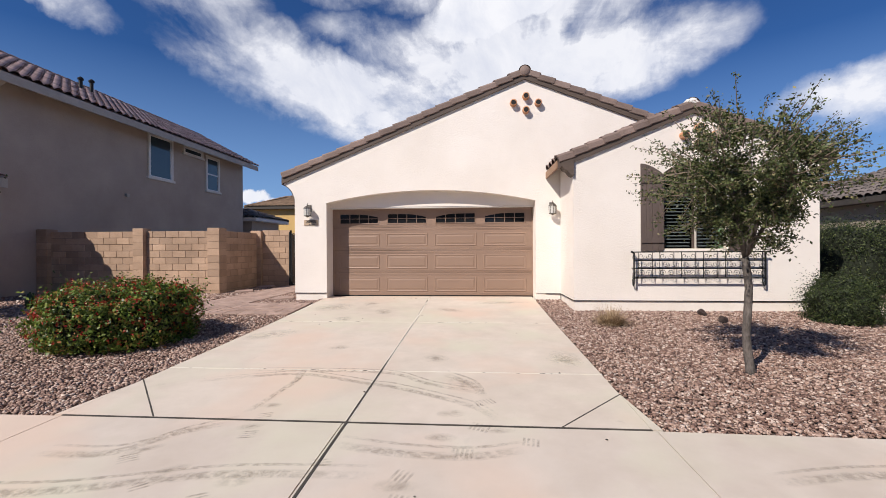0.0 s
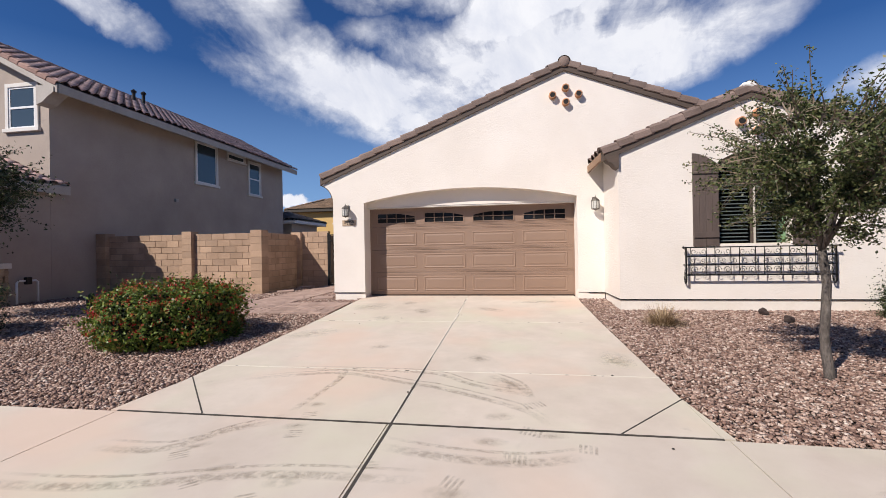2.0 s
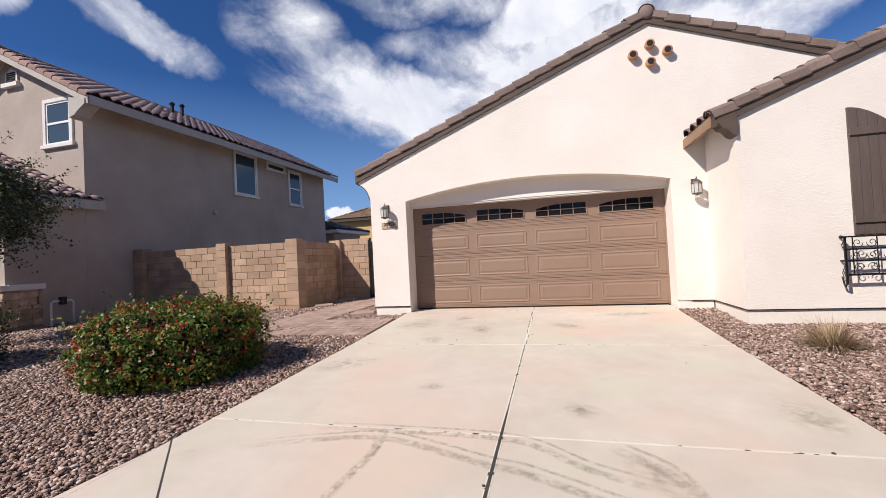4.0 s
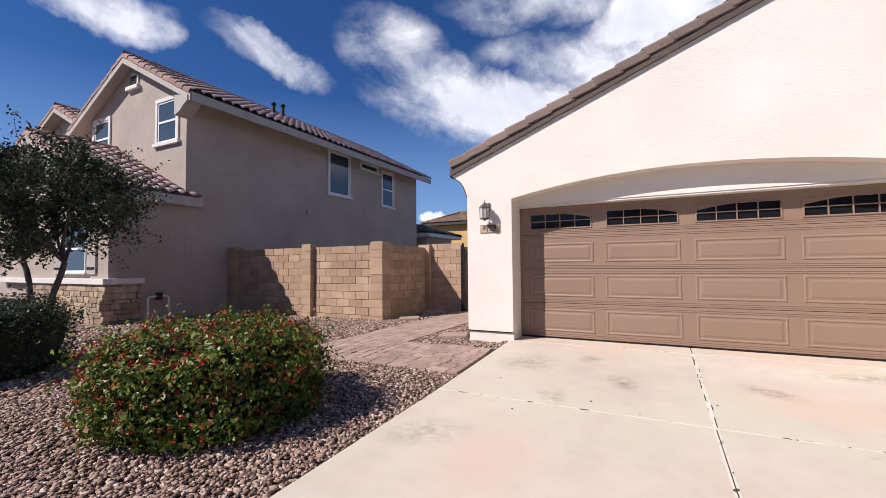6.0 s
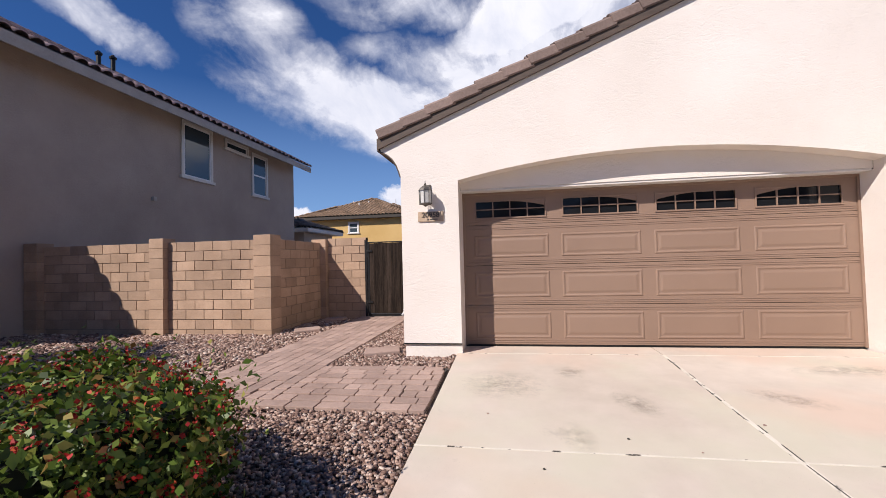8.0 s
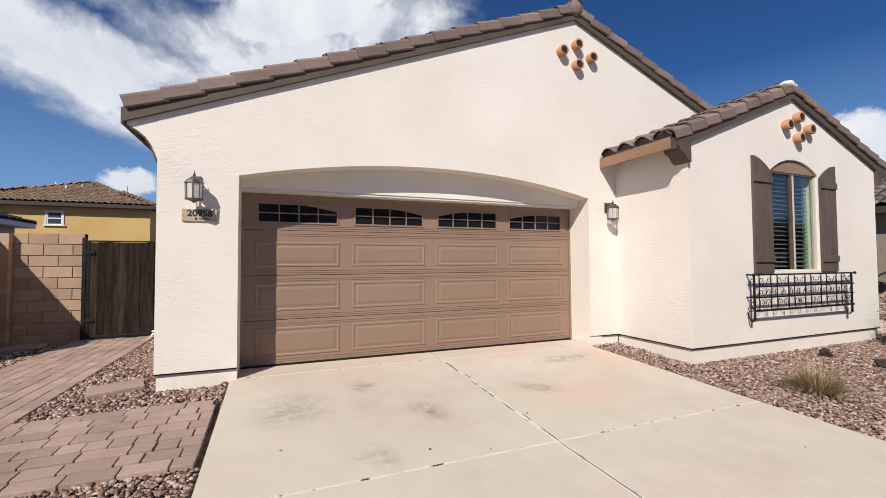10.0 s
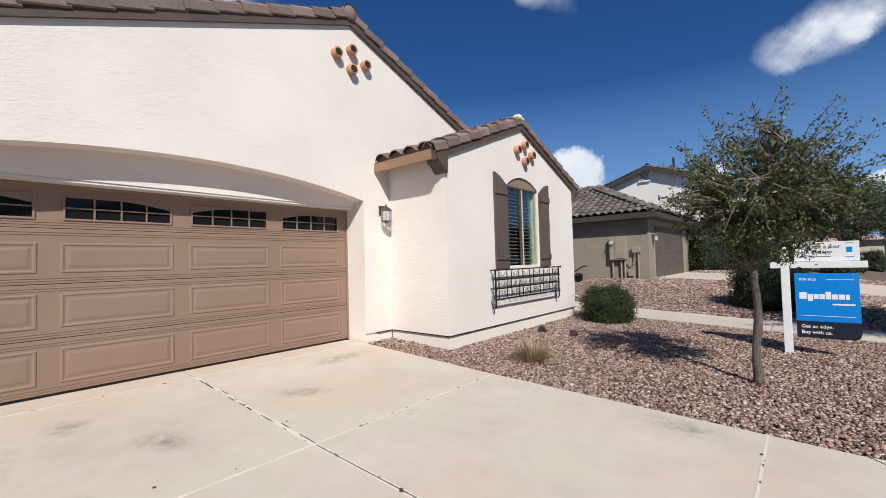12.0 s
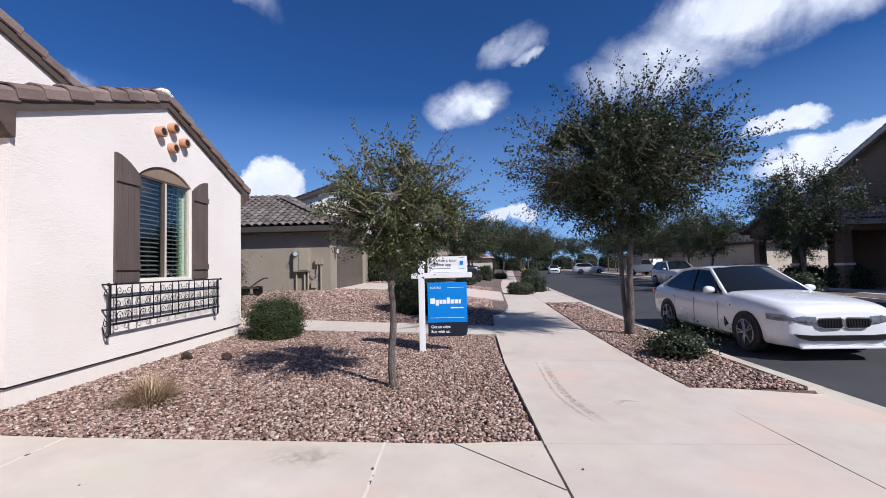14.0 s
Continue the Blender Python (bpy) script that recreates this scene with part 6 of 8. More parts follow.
white = gable_house("white_house", 21.0, 33.0, 11.55, 23, 0.7, 5.5, 0.34, 0.45, M_WHITEWALL, M_DARKTILES, M_TAUPEFASCIA,
                    "white stucco house with a dark tile gable", 0.4, None, "neighbouring houses")
gv = part("gable_vent", boxed(26.42, 27.02, 11.47, 11.55, 6.75, 7.2, 0.02), M_TRIM, white, "white louvred gable vent")
for k in range(5):
    part("louvre", boxed(26.48, 26.96, 11.455, 11.472, 6.8 + k * 0.08, 6.835 + k * 0.08), M_TAUPEFASCIA, gv)
part("vent_sill", boxed(26.36, 27.08, 11.42, 11.55, 6.66, 6.75, 0.01), M_TRIM, gv)
part("roof_vent", tube(bmesh.new(), [(28.0, 14, 7.0), (28.0, 14, 8.5)], 0.07, 8), M_IRON, white)
white.rotation_euler = (0, 0, radians(-90))
yellow = hip_house("ochre_house", -19.4, -10.3, 35, 46, 0.2, 5.2, 0.40, 0.45, M_YELLOW, M_TANTILES, M_TAUPEFASCIA,
                   "two-storey ochre stucco house with tan tile roof", group="neighbouring houses")
cased_window(yellow, "y", -15.3, -14.6, 4.05, 4.8, 35, 0.09)
for x, y in ((-15.4, 37.5), (-14.8, 38.2), (-12.5, 38.5), (-16.4, 38.8)):
    part("roof_vent", tube(bmesh.new(), [(x, y, 5.9), (x, y, 6.75 + 0.3 * (y - 37.5))], 0.06, 8), M_WHITE, yellow)
patio = hip_house("patio_roof", -16.2, -13.6, 24.5, 28, 0.2, 3.45, 0.35, 0.5, M_NBWALL, M_DARKTILES, M_TRIM,
                  "low dark tile patio roof with white fascia", group="neighbouring houses")

# meter cabinet and pipes on the next house
mc = thing("meter_cabinet", (14.2, 10, 0.7), "beige electric meter cabinet with conduits on the wall", "meter box")
M_BEIGE = surface("beige_metal", (0.30, 0.26, 0.19), (0.36, 0.31, 0.23), 3, 50, 0.5, 0.08)
part("cabinet", boxed(14.1, 14.29, 9.28, 9.9, 1.6, 2.5, 0.012), M_BEIGE, mc)
part("cover", boxed(14.08, 14.1, 9.32, 9.68, 1.65, 2.42, 0.006), M_BEIGE, mc)
part("meter", lathe(bmesh.new(), [(0.0, -0.16), (0.085, -0.15), (0.09, -0.02), (0.1, 0.0)], (14.1, 9.8, 2.28), 16, "x"), M_LENS, mc)
part("meter_face", lathe(bmesh.new(), [(0.0, -0.06), (0.08, -0.05), (0.08, 0)], (14.1, 9.8, 2.28), 16, "x"), M_WHITE, mc)
for y in (9.82, 9.5, 9.36):
    part("conduit", tube(bmesh.new(), [(14.22, y, 0.6), (14.22, y, 1.61)], 0.035, 8), M_BEIGE, mc)
part("phone_box", boxed(14.16, 14.29, 8.78, 9.08, 1.86, 2.08, 0.01), M_BEIGE, mc)
part("conduit", tube(bmesh.new(), [(14.22, 8.86, 0.6), (14.22, 8.86, 1.88)], 0.03, 8), M_BEIGE, mc)
part("cable", tube(bmesh.new(), [(14.22, 9.3, 1.55), (14.2, 9.12, 1.4), (14.2, 8.98, 1.5), (14.2, 8.98, 1.88)], 0.018, 6), M_BEIGE, mc)
part("small_box", boxed(14.18, 14.29, 9.06, 9.24, 0.95, 1.2, 0.01), M_BEIGE, mc)
cart = thing("utility_cart", (12.5, 10.6, 0.85), "folded grey metal cart beside the wall", "cart")
part("frame", tube(bmesh.new(), [(12.5, 11.0, 0.95), (12.5, 10.6, 1.25), (12.5, 10.35, 1.4), (12.5, 10.2, 1.4)], 0.03, 6), M_BRONZE, cart)
part("tray", boxed(12.3, 12.7, 10.45, 11.05, 1.05, 1.12, 0.01), M_BRONZE, cart)
for y in (10.5, 10.95):
    part("wheel", lathe(bmesh.new(), [(0.05, -0.03), (0.17, -0.03), (0.17, 0.03), (0.05, 0.03)], (12.4, y, 0.98), 16, "x"), M_IRON, cart)


# ---------- loose gravel ----------
def scatter(name, regions, seed, label):
    rng = np.random.default_rng(seed)
    P, S = [], []
    for x0, x1, y0, y1, dens, lo, hi, ok in regions:
        n = int((x1 - x0) * (y1 - y0) * dens)
        pts = np.stack([rng.uniform(x0, x1, n), rng.uniform(y0, y1, n)], 1)
        good = [i for i in range(n) if ok(pts[i, 0], pts[i, 1])]
        pts = pts[good]
        P.append(np.column_stack([pts, [gz(a, b) for a, b in pts]]))
        S.append(rng.uniform(lo, hi, len(good)) * rng.choice([1, 1, 1, 1.35], len(good)))
    P, S = np.concatenate(P), np.concatenate(S)
    n = len(P)
    cube = np.array([(x, y, z) for x in (-0.5, 0.5) for y in (-0.5, 0.5) for z in (-0.5, 0.5)])
    V = np.repeat(cube[None], n, 0) * (1 + rng.uniform(-0.42, 0.3, (n, 8, 3)))
    V *= np.stack([S * rng.uniform(0.9, 1.5, n), S * rng.uniform(0.7, 1.1, n), S * rng.uniform(0.45, 0.8, n)], 1)[:, None]
    a, b = rng.uniform(0, 6.28, n), rng.normal(0, 0.35, n)
    ca, sa, cb, sb = np.cos(a), np.sin(a), np.cos(b), np.sin(b)
    y2, z2 = V[:, :, 1] * cb[:, None] - V[:, :, 2] * sb[:, None], V[:, :, 1] * sb[:, None] + V[:, :, 2] * cb[:, None]
    x3, y3 = V[:, :, 0] * ca[:, None] - y2 * sa[:, None], V[:, :, 0] * sa[:, None] + y2 * ca[:, None]
    V = np.stack([x3, y3, z2], 2) + P[:, None]
    V[:, :, 2] += rng.uniform(-0.026, 0.002, n)[:, None]
    quad = np.array([(0, 1, 3, 2), (4, 6, 7, 5), (0, 4, 5, 1), (2, 3, 7, 6), (0, 2, 6, 4), (1, 5, 7, 3)])
    F = (quad[None] + 8 * np.arange(n)[:, None, None]).reshape(-1)
    me = bpy.data.meshes.new(name)
    me.vertices.add(n * 8)
    me.vertices.foreach_set("co", V.reshape(-1))
    me.loops.add(len(F))
    me.loops.foreach_set("vertex_index", F.astype(np.int32))
    me.polygons.add(n * 6)
    me.polygons.foreach_set("loop_start", np.arange(0, len(F), 4, dtype=np.int32))
    me.update(calc_edges=True)
    me.materials.append(M_STONES)
    return tagged(new(name, me), label, "gravel", kind="stuff")


def yard_ok(x, y):
    s = y + bend(x)
    if 1.02 < s < 3.12 or s < KERB_IN + 0.02:
        return False
    if s < 1.1 and (APRON_L - 0.02 < x < APRON_R + 0.02 or 14.35 < x < 21.65):
        return False
    if FL - 0.02 - 0.11 * max(0, 3.9 - y) < x < FR + 0.03 + 0.11 * max(0, 3.9 - y) and y < 9.9:
        return False
    if (PX0 < x < PX1 and PY0 < y < PY1) or (PX1 - 0.1 < x < FL and PY0 < y < 8.84):
        return False
    if (WL_X < x < WR_X and y > WING + 0.02) or (LEFT < x < WL_X and y > FRONT + 0.02):
        return False
    if x < -13.06 and y > LY - 0.1 or x > 14.2 and y > 8.5:
        return False
    if 6.83 + 0.07 * (y - 3) < x < 8.07 + 0.07 * (y - 3) and y > 2.5:
        return False
    if 15.1 < x < 20.7 and s > 3:
        return False
    return True


scatter("loose_gravel", [
    (1.4, 7.0, 2.7, 8.15, 2150, 0.015, 0.0275, yard_ok),
    (1.4, 2.0, 8.15, 9.4, 2000, 0.0155, 0.028, yard_ok),
    (-7.6, -3.5, 3.0, 7.7, 2150, 0.015, 0.0275, yard_ok),
    (-9.5, -5.1, 7.6, 13.4, 1000, 0.019, 0.037, yard_ok),
    (-5.1, -3.5, 7.6, 13.4, 2000, 0.0155, 0.028, yard_ok),
    (-13.1, -7.6, 3.0, 11.4, 600, 0.024, 0.046, yard_ok),
    (2.1, 12.0, -1.6, 1.1, 1200, 0.016, 0.034, yard_ok),
    (7.0, 14.2, 1.4, 11.0, 520, 0.024, 0.046, yard_ok),
    (12.0, 24.0, -3.2, 8.5, 150, 0.04, 0.08, yard_ok),
], 11, "pink, brown and grey river gravel covering the yards")


# ---------- plants ----------
def leaves(name, centres, sizes, seed, material, parent, normals=None, narrow=0.55, spread=1.0):
    """Small folded leaves, all in one mesh."""
    rng = np.random.default_rng(seed)
    C = np.asarray(centres)
    n = len(C)
    d = rng.normal(0, 1, (n, 3))
    if normals is not None:
        d = d * spread + np.asarray(normals) * 1.2
    d /= np.linalg.norm(d, axis=1)[:, None]
    t = np.cross(d, rng.normal(0, 1, (n, 3)))
    t /= np.linalg.norm(t, axis=1)[:, None] + 1e-9
    b = np.cross(d, t)
    s = np.asarray(sizes)[:, None]
    V = np.stack([C - t * s * 0.5, C + b * s * narrow * 0.5 + d * s * 0.12, C + t * s * 0.5, C - b * s * narrow * 0.5 + d * s * 0.12], 1)
    F = np.arange(4 * n, dtype=np.int32)
    me = bpy.data.meshes.new(name)
    me.vertices.add(4 * n)
    me.vertices.foreach_set("co", (V - np.array(BASES[parent])).reshape(-1))
    me.loops.add(4 * n)
    me.loops.foreach_set("vertex_index", F)
    me.polygons.add(n)
    me.polygons.foreach_set("loop_start", np.arange(0, 4 * n, 4, dtype=np.int32))
    me.update(calc_edges=True)
    me.materials.append(material)
    ob = new(name, me)
    ob.parent = parent
    return ob


def tree(name, base, stems, centre, radii, twigs, per, leaf, seed, material, label, gaps=0.0, group="yard trees", droop=0.0, category="tree", flat=1.0, shoots=60):
    """Trunk stems, limbs that reach into the crown, twigs, and leaves along the twigs."""
    rng = random.Random(seed)
    base, centre = Vector(base), Vector(centre)
    t = thing(name, base, label, category, group)
    nodes = []
    for k, (top, r0, r1, wob) in enumerate(stems):
        top = Vector(top)
        pts, rad = [], []
        foot = base + Vector((0.05 * k, 0.03 * k, -0.06))
        for i in range(9):
            u = i / 8
            p = foot.lerp(top, u) + Vector((math.sin(u * 5 + seed + k) * wob, math.cos(u * 4.3 + seed * 2 + k) * wob, 0)) * math.sin(u * math.pi)
            pts.append(p)
            rad.append((r0 * (1 - u) + r1 * u) * (1.25 if i == 0 else 1))
        bm = tube(bmesh.new(), pts, rad, 10)
        for v in bm.verts:
            v.co += noise.noise_vector(v.co * 14) * 0.009
        part("trunk", bm, M_BARK, t, smooth=True)
        nodes.append((pts[-1], r1))
    # limbs
    bm = bmesh.new()
    spots = []
    for top, r1 in nodes:
        for k in range(7 if len(nodes) == 1 else 5):
            a = 2 * math.pi * (k + rng.random() * 0.7) / (7 if len(nodes) == 1 else 5)
            e = rng.uniform(-0.15, 0.95)
            end = centre + Vector((math.cos(a) * radii[0] * 0.72 * (1 - 0.3 * e), math.sin(a) * radii[1] * 0.72 * (1 - 0.3 * e), radii[2] * 0.75 * e))
            pts = []
            for i in range(7):
                u = i / 6
                p = top.lerp(end, u) + Vector((0, 0, radii[2] * 0.22 * math.sin(u * math.pi))) + Vector((rng.uniform(-1, 1), rng.uniform(-1, 1), rng.uniform(-1, 1))) * radii[0] * 0.05
                pts.append(p if i else top)
            tube(bm, pts, [r1 * 0.6 * (1 - 0.85 * i / 6) + 0.004 for i in range(7)], 6)
            spots += pts[1:]
    part("limb_mass", bm, M_BARK, t, smooth=True, kind="stuff")
    # twigs and leaves
    bm = bmesh.new()
    C, S = [], []
    made = tries = 0
    while made < twigs and tries < twigs * 30:
        tries += 1
        q = Vector((rng.gauss(0, 1), rng.gauss(0, 1), rng.gauss(0, 1))).normalized() * rng.random() ** 0.42
        lump = 1 + 0.42 * noise.noise(q.normalized() * 2.3 + Vector((seed * 3.1, 0, 0)))
        p = centre + Vector((q.x * radii[0] * lump, q.y * radii[1] * lump, q.z * radii[2] * lump * (flat if q.z < 0 else 1)))
        if noise.noise(p * (2.0 / max(radii[0], 0.8)) + Vector((0, seed * 5.7, 0))) < gaps - 0.25:
            continue
        near = min(spots, key=lambda s: (s - p).length_squared)
        mid = near.lerp(p, 0.5) + Vector((rng.uniform(-1, 1), rng.uniform(-1, 1), rng.uniform(-0.3, 1))) * 0.06 * radii[0]
        tube(bm, [near, mid, p], [0.008 * radii[0] ** 0.5, 0.005, 0.002], 3, False)
        made += 1
        out = (p - near)
        for _ in range(per):
            u = rng.uniform(0.3, 1.06)
            c = near.lerp(mid, u * 2) if u < 0.5 else mid.lerp(p, u * 2 - 1)
            C.append(c + Vector((rng.gauss(0, 1), rng.gauss(0, 1), rng.gauss(-droop, 1))) * leaf * 0.8)
            S.append(leaf * rng.uniform(0.6, 1.25))
    # long shoots that break the outline
    for _ in range(shoots):
        q = Vector((rng.gauss(0, 1), rng.gauss(0, 1), abs(rng.gauss(0.15, 0.8)) - 0.25)).normalized()
        s0 = centre + Vector((q.x * radii[0], q.y * radii[1], q.z * radii[2])) * 0.7
        s1 = centre + Vector((q.x * radii[0], q.y * radii[1], q.z * radii[2])) * rng.uniform(1.08, 1.42) + Vector((0, 0, 0.08 * radii[2]))
        mid = s0.lerp(s1, 0.5) + Vector((rng.uniform(-1, 1), rng.uniform(-1, 1), rng.uniform(-0.5, 1))) * 0.07 * radii[0]
        tube(bm, [s0, mid, s1], [0.009, 0.005, 0.002], 4, False)
        for _ in range(int(per * 1.1)):
            u = rng.uniform(0.0, 1.03)
            c = s0.lerp(mid, u * 2) if u < 0.5 else mid.lerp(s1, u * 2 - 1)
            C.append(c + Vector((rng.gauss(0, 1), rng.gauss(0, 1), rng.gauss(0, 1))) * leaf * 0.6)
            S.append(leaf * rng.uniform(0.6, 1.2))
    part("twig_mass", bm, M_TWIG, t, kind="stuff")
    tagged(leaves("crown", C, S, seed, material, t), kind="stuff")
    return t


tree("yard_tree", (3.04, 4.53, 0.2), [((2.97, 4.53, 1.5), 0.046, 0.036, 0.03)], (2.9, 4.42, 2.27), (0.84, 0.8, 0.8), 620, 46, 0.037, 3, M_OAK,
     "young live oak with a sparse green crown", 0.1, flat=0.95, shoots=110)
tree("street_tree", (6.9, 0.06, 0.13), [((6.88, -0.06, 2.3), 0.085, 0.055, 0.05), ((6.98, 0.16, 2.15), 0.05, 0.04, 0.03)], (6.95, 0.12, 3.5), (2.0, 2.05, 1.65), 1500, 44, 0.066, 8, M_OAKDARK,
     "twin-trunk live oak in the gravel verge", 0.17, flat=0.8, shoots=260)
tree("neighbour_tree", (-11.2, 6.4, 0.3), [((-11.0, 6.6, 1.75), 0.06, 0.045, 0.05), ((-11.5, 6.2, 1.8), 0.05, 0.04, 0.05)], (-11.4, 6.4, 2.9), (1.6, 1.7, 1.15), 640, 34, 0.075, 13, M_OAKDARK,
     "dark-leaved tree before the neighbouring house", -0.02)


def bush(name, base, radii, count, leaf, seed, material, label, flowers=0, lumps=0.12, square=0.7, spiky=0.0, core=True, group="shrubs"):
    """A mound: a near-black core painted as the inner shade, stems, and a shell of leaves."""
    rng = random.Random(seed)
    base = Vector(base)
    t = thing(name, base, label, "shrub", group)

    def shell(q):
        l = 1 + lumps * noise.noise(q * 2.2 + Vector((seed, 0, 0))) + lumps * 0.7 * noise.noise(q * 5.5 + Vector((0, seed, 0)))
        h = abs(q.z) ** square * (1 if q.z > 0 else -1)
        flat = math.sqrt(q.x * q.x + q.y * q.y)
        w = flat ** square / flat if flat > 1e-4 else 1
        return Vector((q.x * w * radii[0], q.y * w * radii[1], (h * 0.62 + 0.38) * radii[2])) * l

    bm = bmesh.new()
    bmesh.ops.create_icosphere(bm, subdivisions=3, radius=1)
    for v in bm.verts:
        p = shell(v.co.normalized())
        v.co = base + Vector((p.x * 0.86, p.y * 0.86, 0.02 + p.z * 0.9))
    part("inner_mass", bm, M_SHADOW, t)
    C, S, N, FC, FS = [], [], [], [], []
    for _ in range(count):
        q = Vector((rng.gauss(0, 1), rng.gauss(0, 1), rng.gauss(0.25, 1))).normalized()
        k = 1 - 0.16 * rng.random() ** 1.5 + (0.05 + spiky) * max(0, rng.gauss(0, 1)) ** 1.5
        p = base + shell(q) * k
        if p.z < base.z + 0.03:
            continue
        C.append(p)
        S.append(leaf * rng.uniform(0.6, 1.3))
        N.append(q)
    tagged(leaves("foliage", C, S, seed, material, t, N, 0.6, 0.9), kind="stuff")
    for _ in range(flowers):
        q = Vector((rng.gauss(0, 1), rng.gauss(-0.2, 1), rng.gauss(0.7, 0.8))).normalized()
        p = base + shell(q) * rng.uniform(1.0, 1.06)
        if p.z < base.z + 0.12:
            continue
        for _ in range(7):
            FC.append(p + Vector((rng.gauss(0, 1), rng.gauss(0, 1), rng.gauss(0, 1))) * 0.015)
            FS.append(0.021 * rng.uniform(0.7, 1.3))
    if FC:
        tagged(leaves("bloom", FC, FS, seed + 1, M_FLOWER, t, None, 0.9), "small red lantana flowers", kind="stuff")
    bm = bmesh.new()
    for _ in range(26):
        a = rng.uniform(0, 6.28)
        p = base + Vector((math.cos(a) * radii[0] * 0.5, math.sin(a) * radii[1] * 0.5, -0.02))
        e = base + Vector((math.cos(a) * radii[0] * 0.97, math.sin(a) * radii[1] * 0.97, radii[2] * rng.uniform(0.1, 0.4)))
        tube(bm, [p, p.lerp(e, 0.5) + Vector((0, 0, 0.05)), e], [0.006, 0.004, 0.002], 4, False)
    part("stem_mass", bm, M_TWIG, t, kind="stuff")
    return t


bush("lantana_bush", (-5.2, 5.6, 0.25), (0.98, 0.98, 0.85), 25000, 0.05, 21, M_LANTANA, "rounded green lantana bush dotted with red flowers", 620, 0.18, 0.78)
bush("dark_shrub", (-9.5, 5.0, 0.24), (1.12, 1.12, 1.06), 13000, 0.045, 22, M_OAKDARK, "clipped dark green shrub in the gravel", 0, 0.12, 0.65)
bush("juniper", (6.25, 7.3, 0.32), (0.52, 0.52, 0.76), 17000, 0.03, 23, M_JUNIPER, "small dark green clipped juniper", 0, 0.16, 0.88, 0.05)
bush("hedge_shrub", (9.0, 10.4, 0.55), (1.0, 1.0, 1.65), 17000, 0.042, 24, M_JUNIPER, "tall dark green hedge shrub beside the walk", 0, 0.16, 0.7, 0.03)
for x, y, h in ((25.2, 7.5, 3.1), (25.6, 5.9, 2.7), (24.6, 8.3, 2.4)):
    bush("hedge_shrub", (x, y, gz(x, y) - 0.05), (1.2, 1.2, h), 5000, 0.1, int(x * 10 + y), M_OAKDARK, "tall dark evergreen shrub between the houses", 0, 0.25, 0.7, 0.06)
bush("verge_shrub", (10.0, 4.75, 0.35), (0.75, 0.8, 1.2), 12000, 0.042, 25, M_JUNIPER, "dark green shrub in the next yard", 0, 0.14, 0.7, 0.03)
bush("verge_shrub", (4.75, 0.22, 0.15), (0.42, 0.42, 0.36), 2600, 0.045, 26, M_OAKDARK, "low untidy dark green shrub in the verge", 0, 0.3, 0.95, 0.2)
for k, (x, y) in enumerate(((19.5, 0.20), (21.5, -0.90), (26, -1.60), (24.5, 2.80), (31, 1.92), (36, 0.57), (44, -1.78))):
    bush("verge_shrub", (x, y - 0.0, gz(x, y)), (0.7 + 0.2 * (k % 2), 0.7, 0.6 + 0.35 * (k % 3)), 1600, 0.09, 30 + k, M_OAKDARK, "dark green roadside shrub", 0, 0.15, 0.75)

clump = thing("grass_clump", (2.32, 6.95, 0.32), "dry straw-coloured grass clump in the gravel", "grass")
verts, faces = [], []
rng = random.Random(4)
for k in range(900):
    a, l, r = rng.uniform(0, 6.28), rng.uniform(0.18, 0.46), rng.uniform(0, 0.15)
    lean = rng.uniform(0.2, 1.4)
    b = Vector((2.32 + math.cos(a) * r, 6.95 + math.sin(a) * r, gz(2.32, 6.95) - 0.01))
    d = Vector((math.cos(a + rng.uniform(-0.5, 0.5)) * math.sin(lean), math.sin(a) * math.sin(lean), math.cos(lean)))
    s = d.cross(Vector((0, 0, 1))).normalized() * 0.0035
    m, e = b + d * l * 0.55, b + d * l + Vector((0, 0, -0.10 * math.sin(lean) * l * 2))
    i = len(verts)
    verts += [tuple(q) for q in (b - s, b + s, m + s * 0.7, m - s * 0.7, e)]
    faces += [(i, i + 1, i + 2, i + 3), (i + 3, i + 2, i + 4)]
raw("grass_tuft", verts, faces, M_STRAW, clump, kind="stuff")
M_LAVA = surface("dark_lava_rock", (0.02, 0.014, 0.012), (0.07, 0.045, 0.038), 12, 60, 0.95, 0.9, 0.01)
for k, (x, y, r) in enumerate(((4.22, 7.78, 0.07), (4.25, 7.2, 0.065))):
    bm = bmesh.new()
    bmesh.ops.create_icosphere(bm, subdivisions=3, radius=r)
    for v in bm.verts:
        v.co += v.co * 0.5 * noise.noise(v.co * 16 + Vector((k * 9, 0, 0)))
        v.co += Vector((x, y, gz(x, y) + r * 0.6))
    solo("lava_rock", bm, M_LAVA, "small dark lumpy lava rock on the gravel", "rock", "dark rocks", smooth=False)
cactus = thing("small_cactus", (-10.2, 8.6, 0.3), "small grey-green cactus stalks in the gravel", "cactus")
for k in range(4):
    part("stalk", tube(bmesh.new(), [(-10.2 + 0.1 * k, 8.6 - 0.06 * k, 0.25), (-10.22 + 0.12 * k, 8.6 - 0.07 * k, 0.45), (-10.2 + 0.15 * k, 8.62 - 0.1 * k, 0.62 + 0.05 * (k % 2))], [0.035, 0.045, 0.02], 8), M_JUNIPER, cactus, smooth=True)


# ---------- sale sign ----------
M_BLUE = surface("blue_sign", (0.0, 0.20, 0.62), (0.005, 0.215, 0.66), 3, 60, 0.4, 0)
M_NAVY = surface("navy_sign", (0.008, 0.011, 0.022), (0.012, 0.016, 0.03), 3, 60, 0.4, 0)
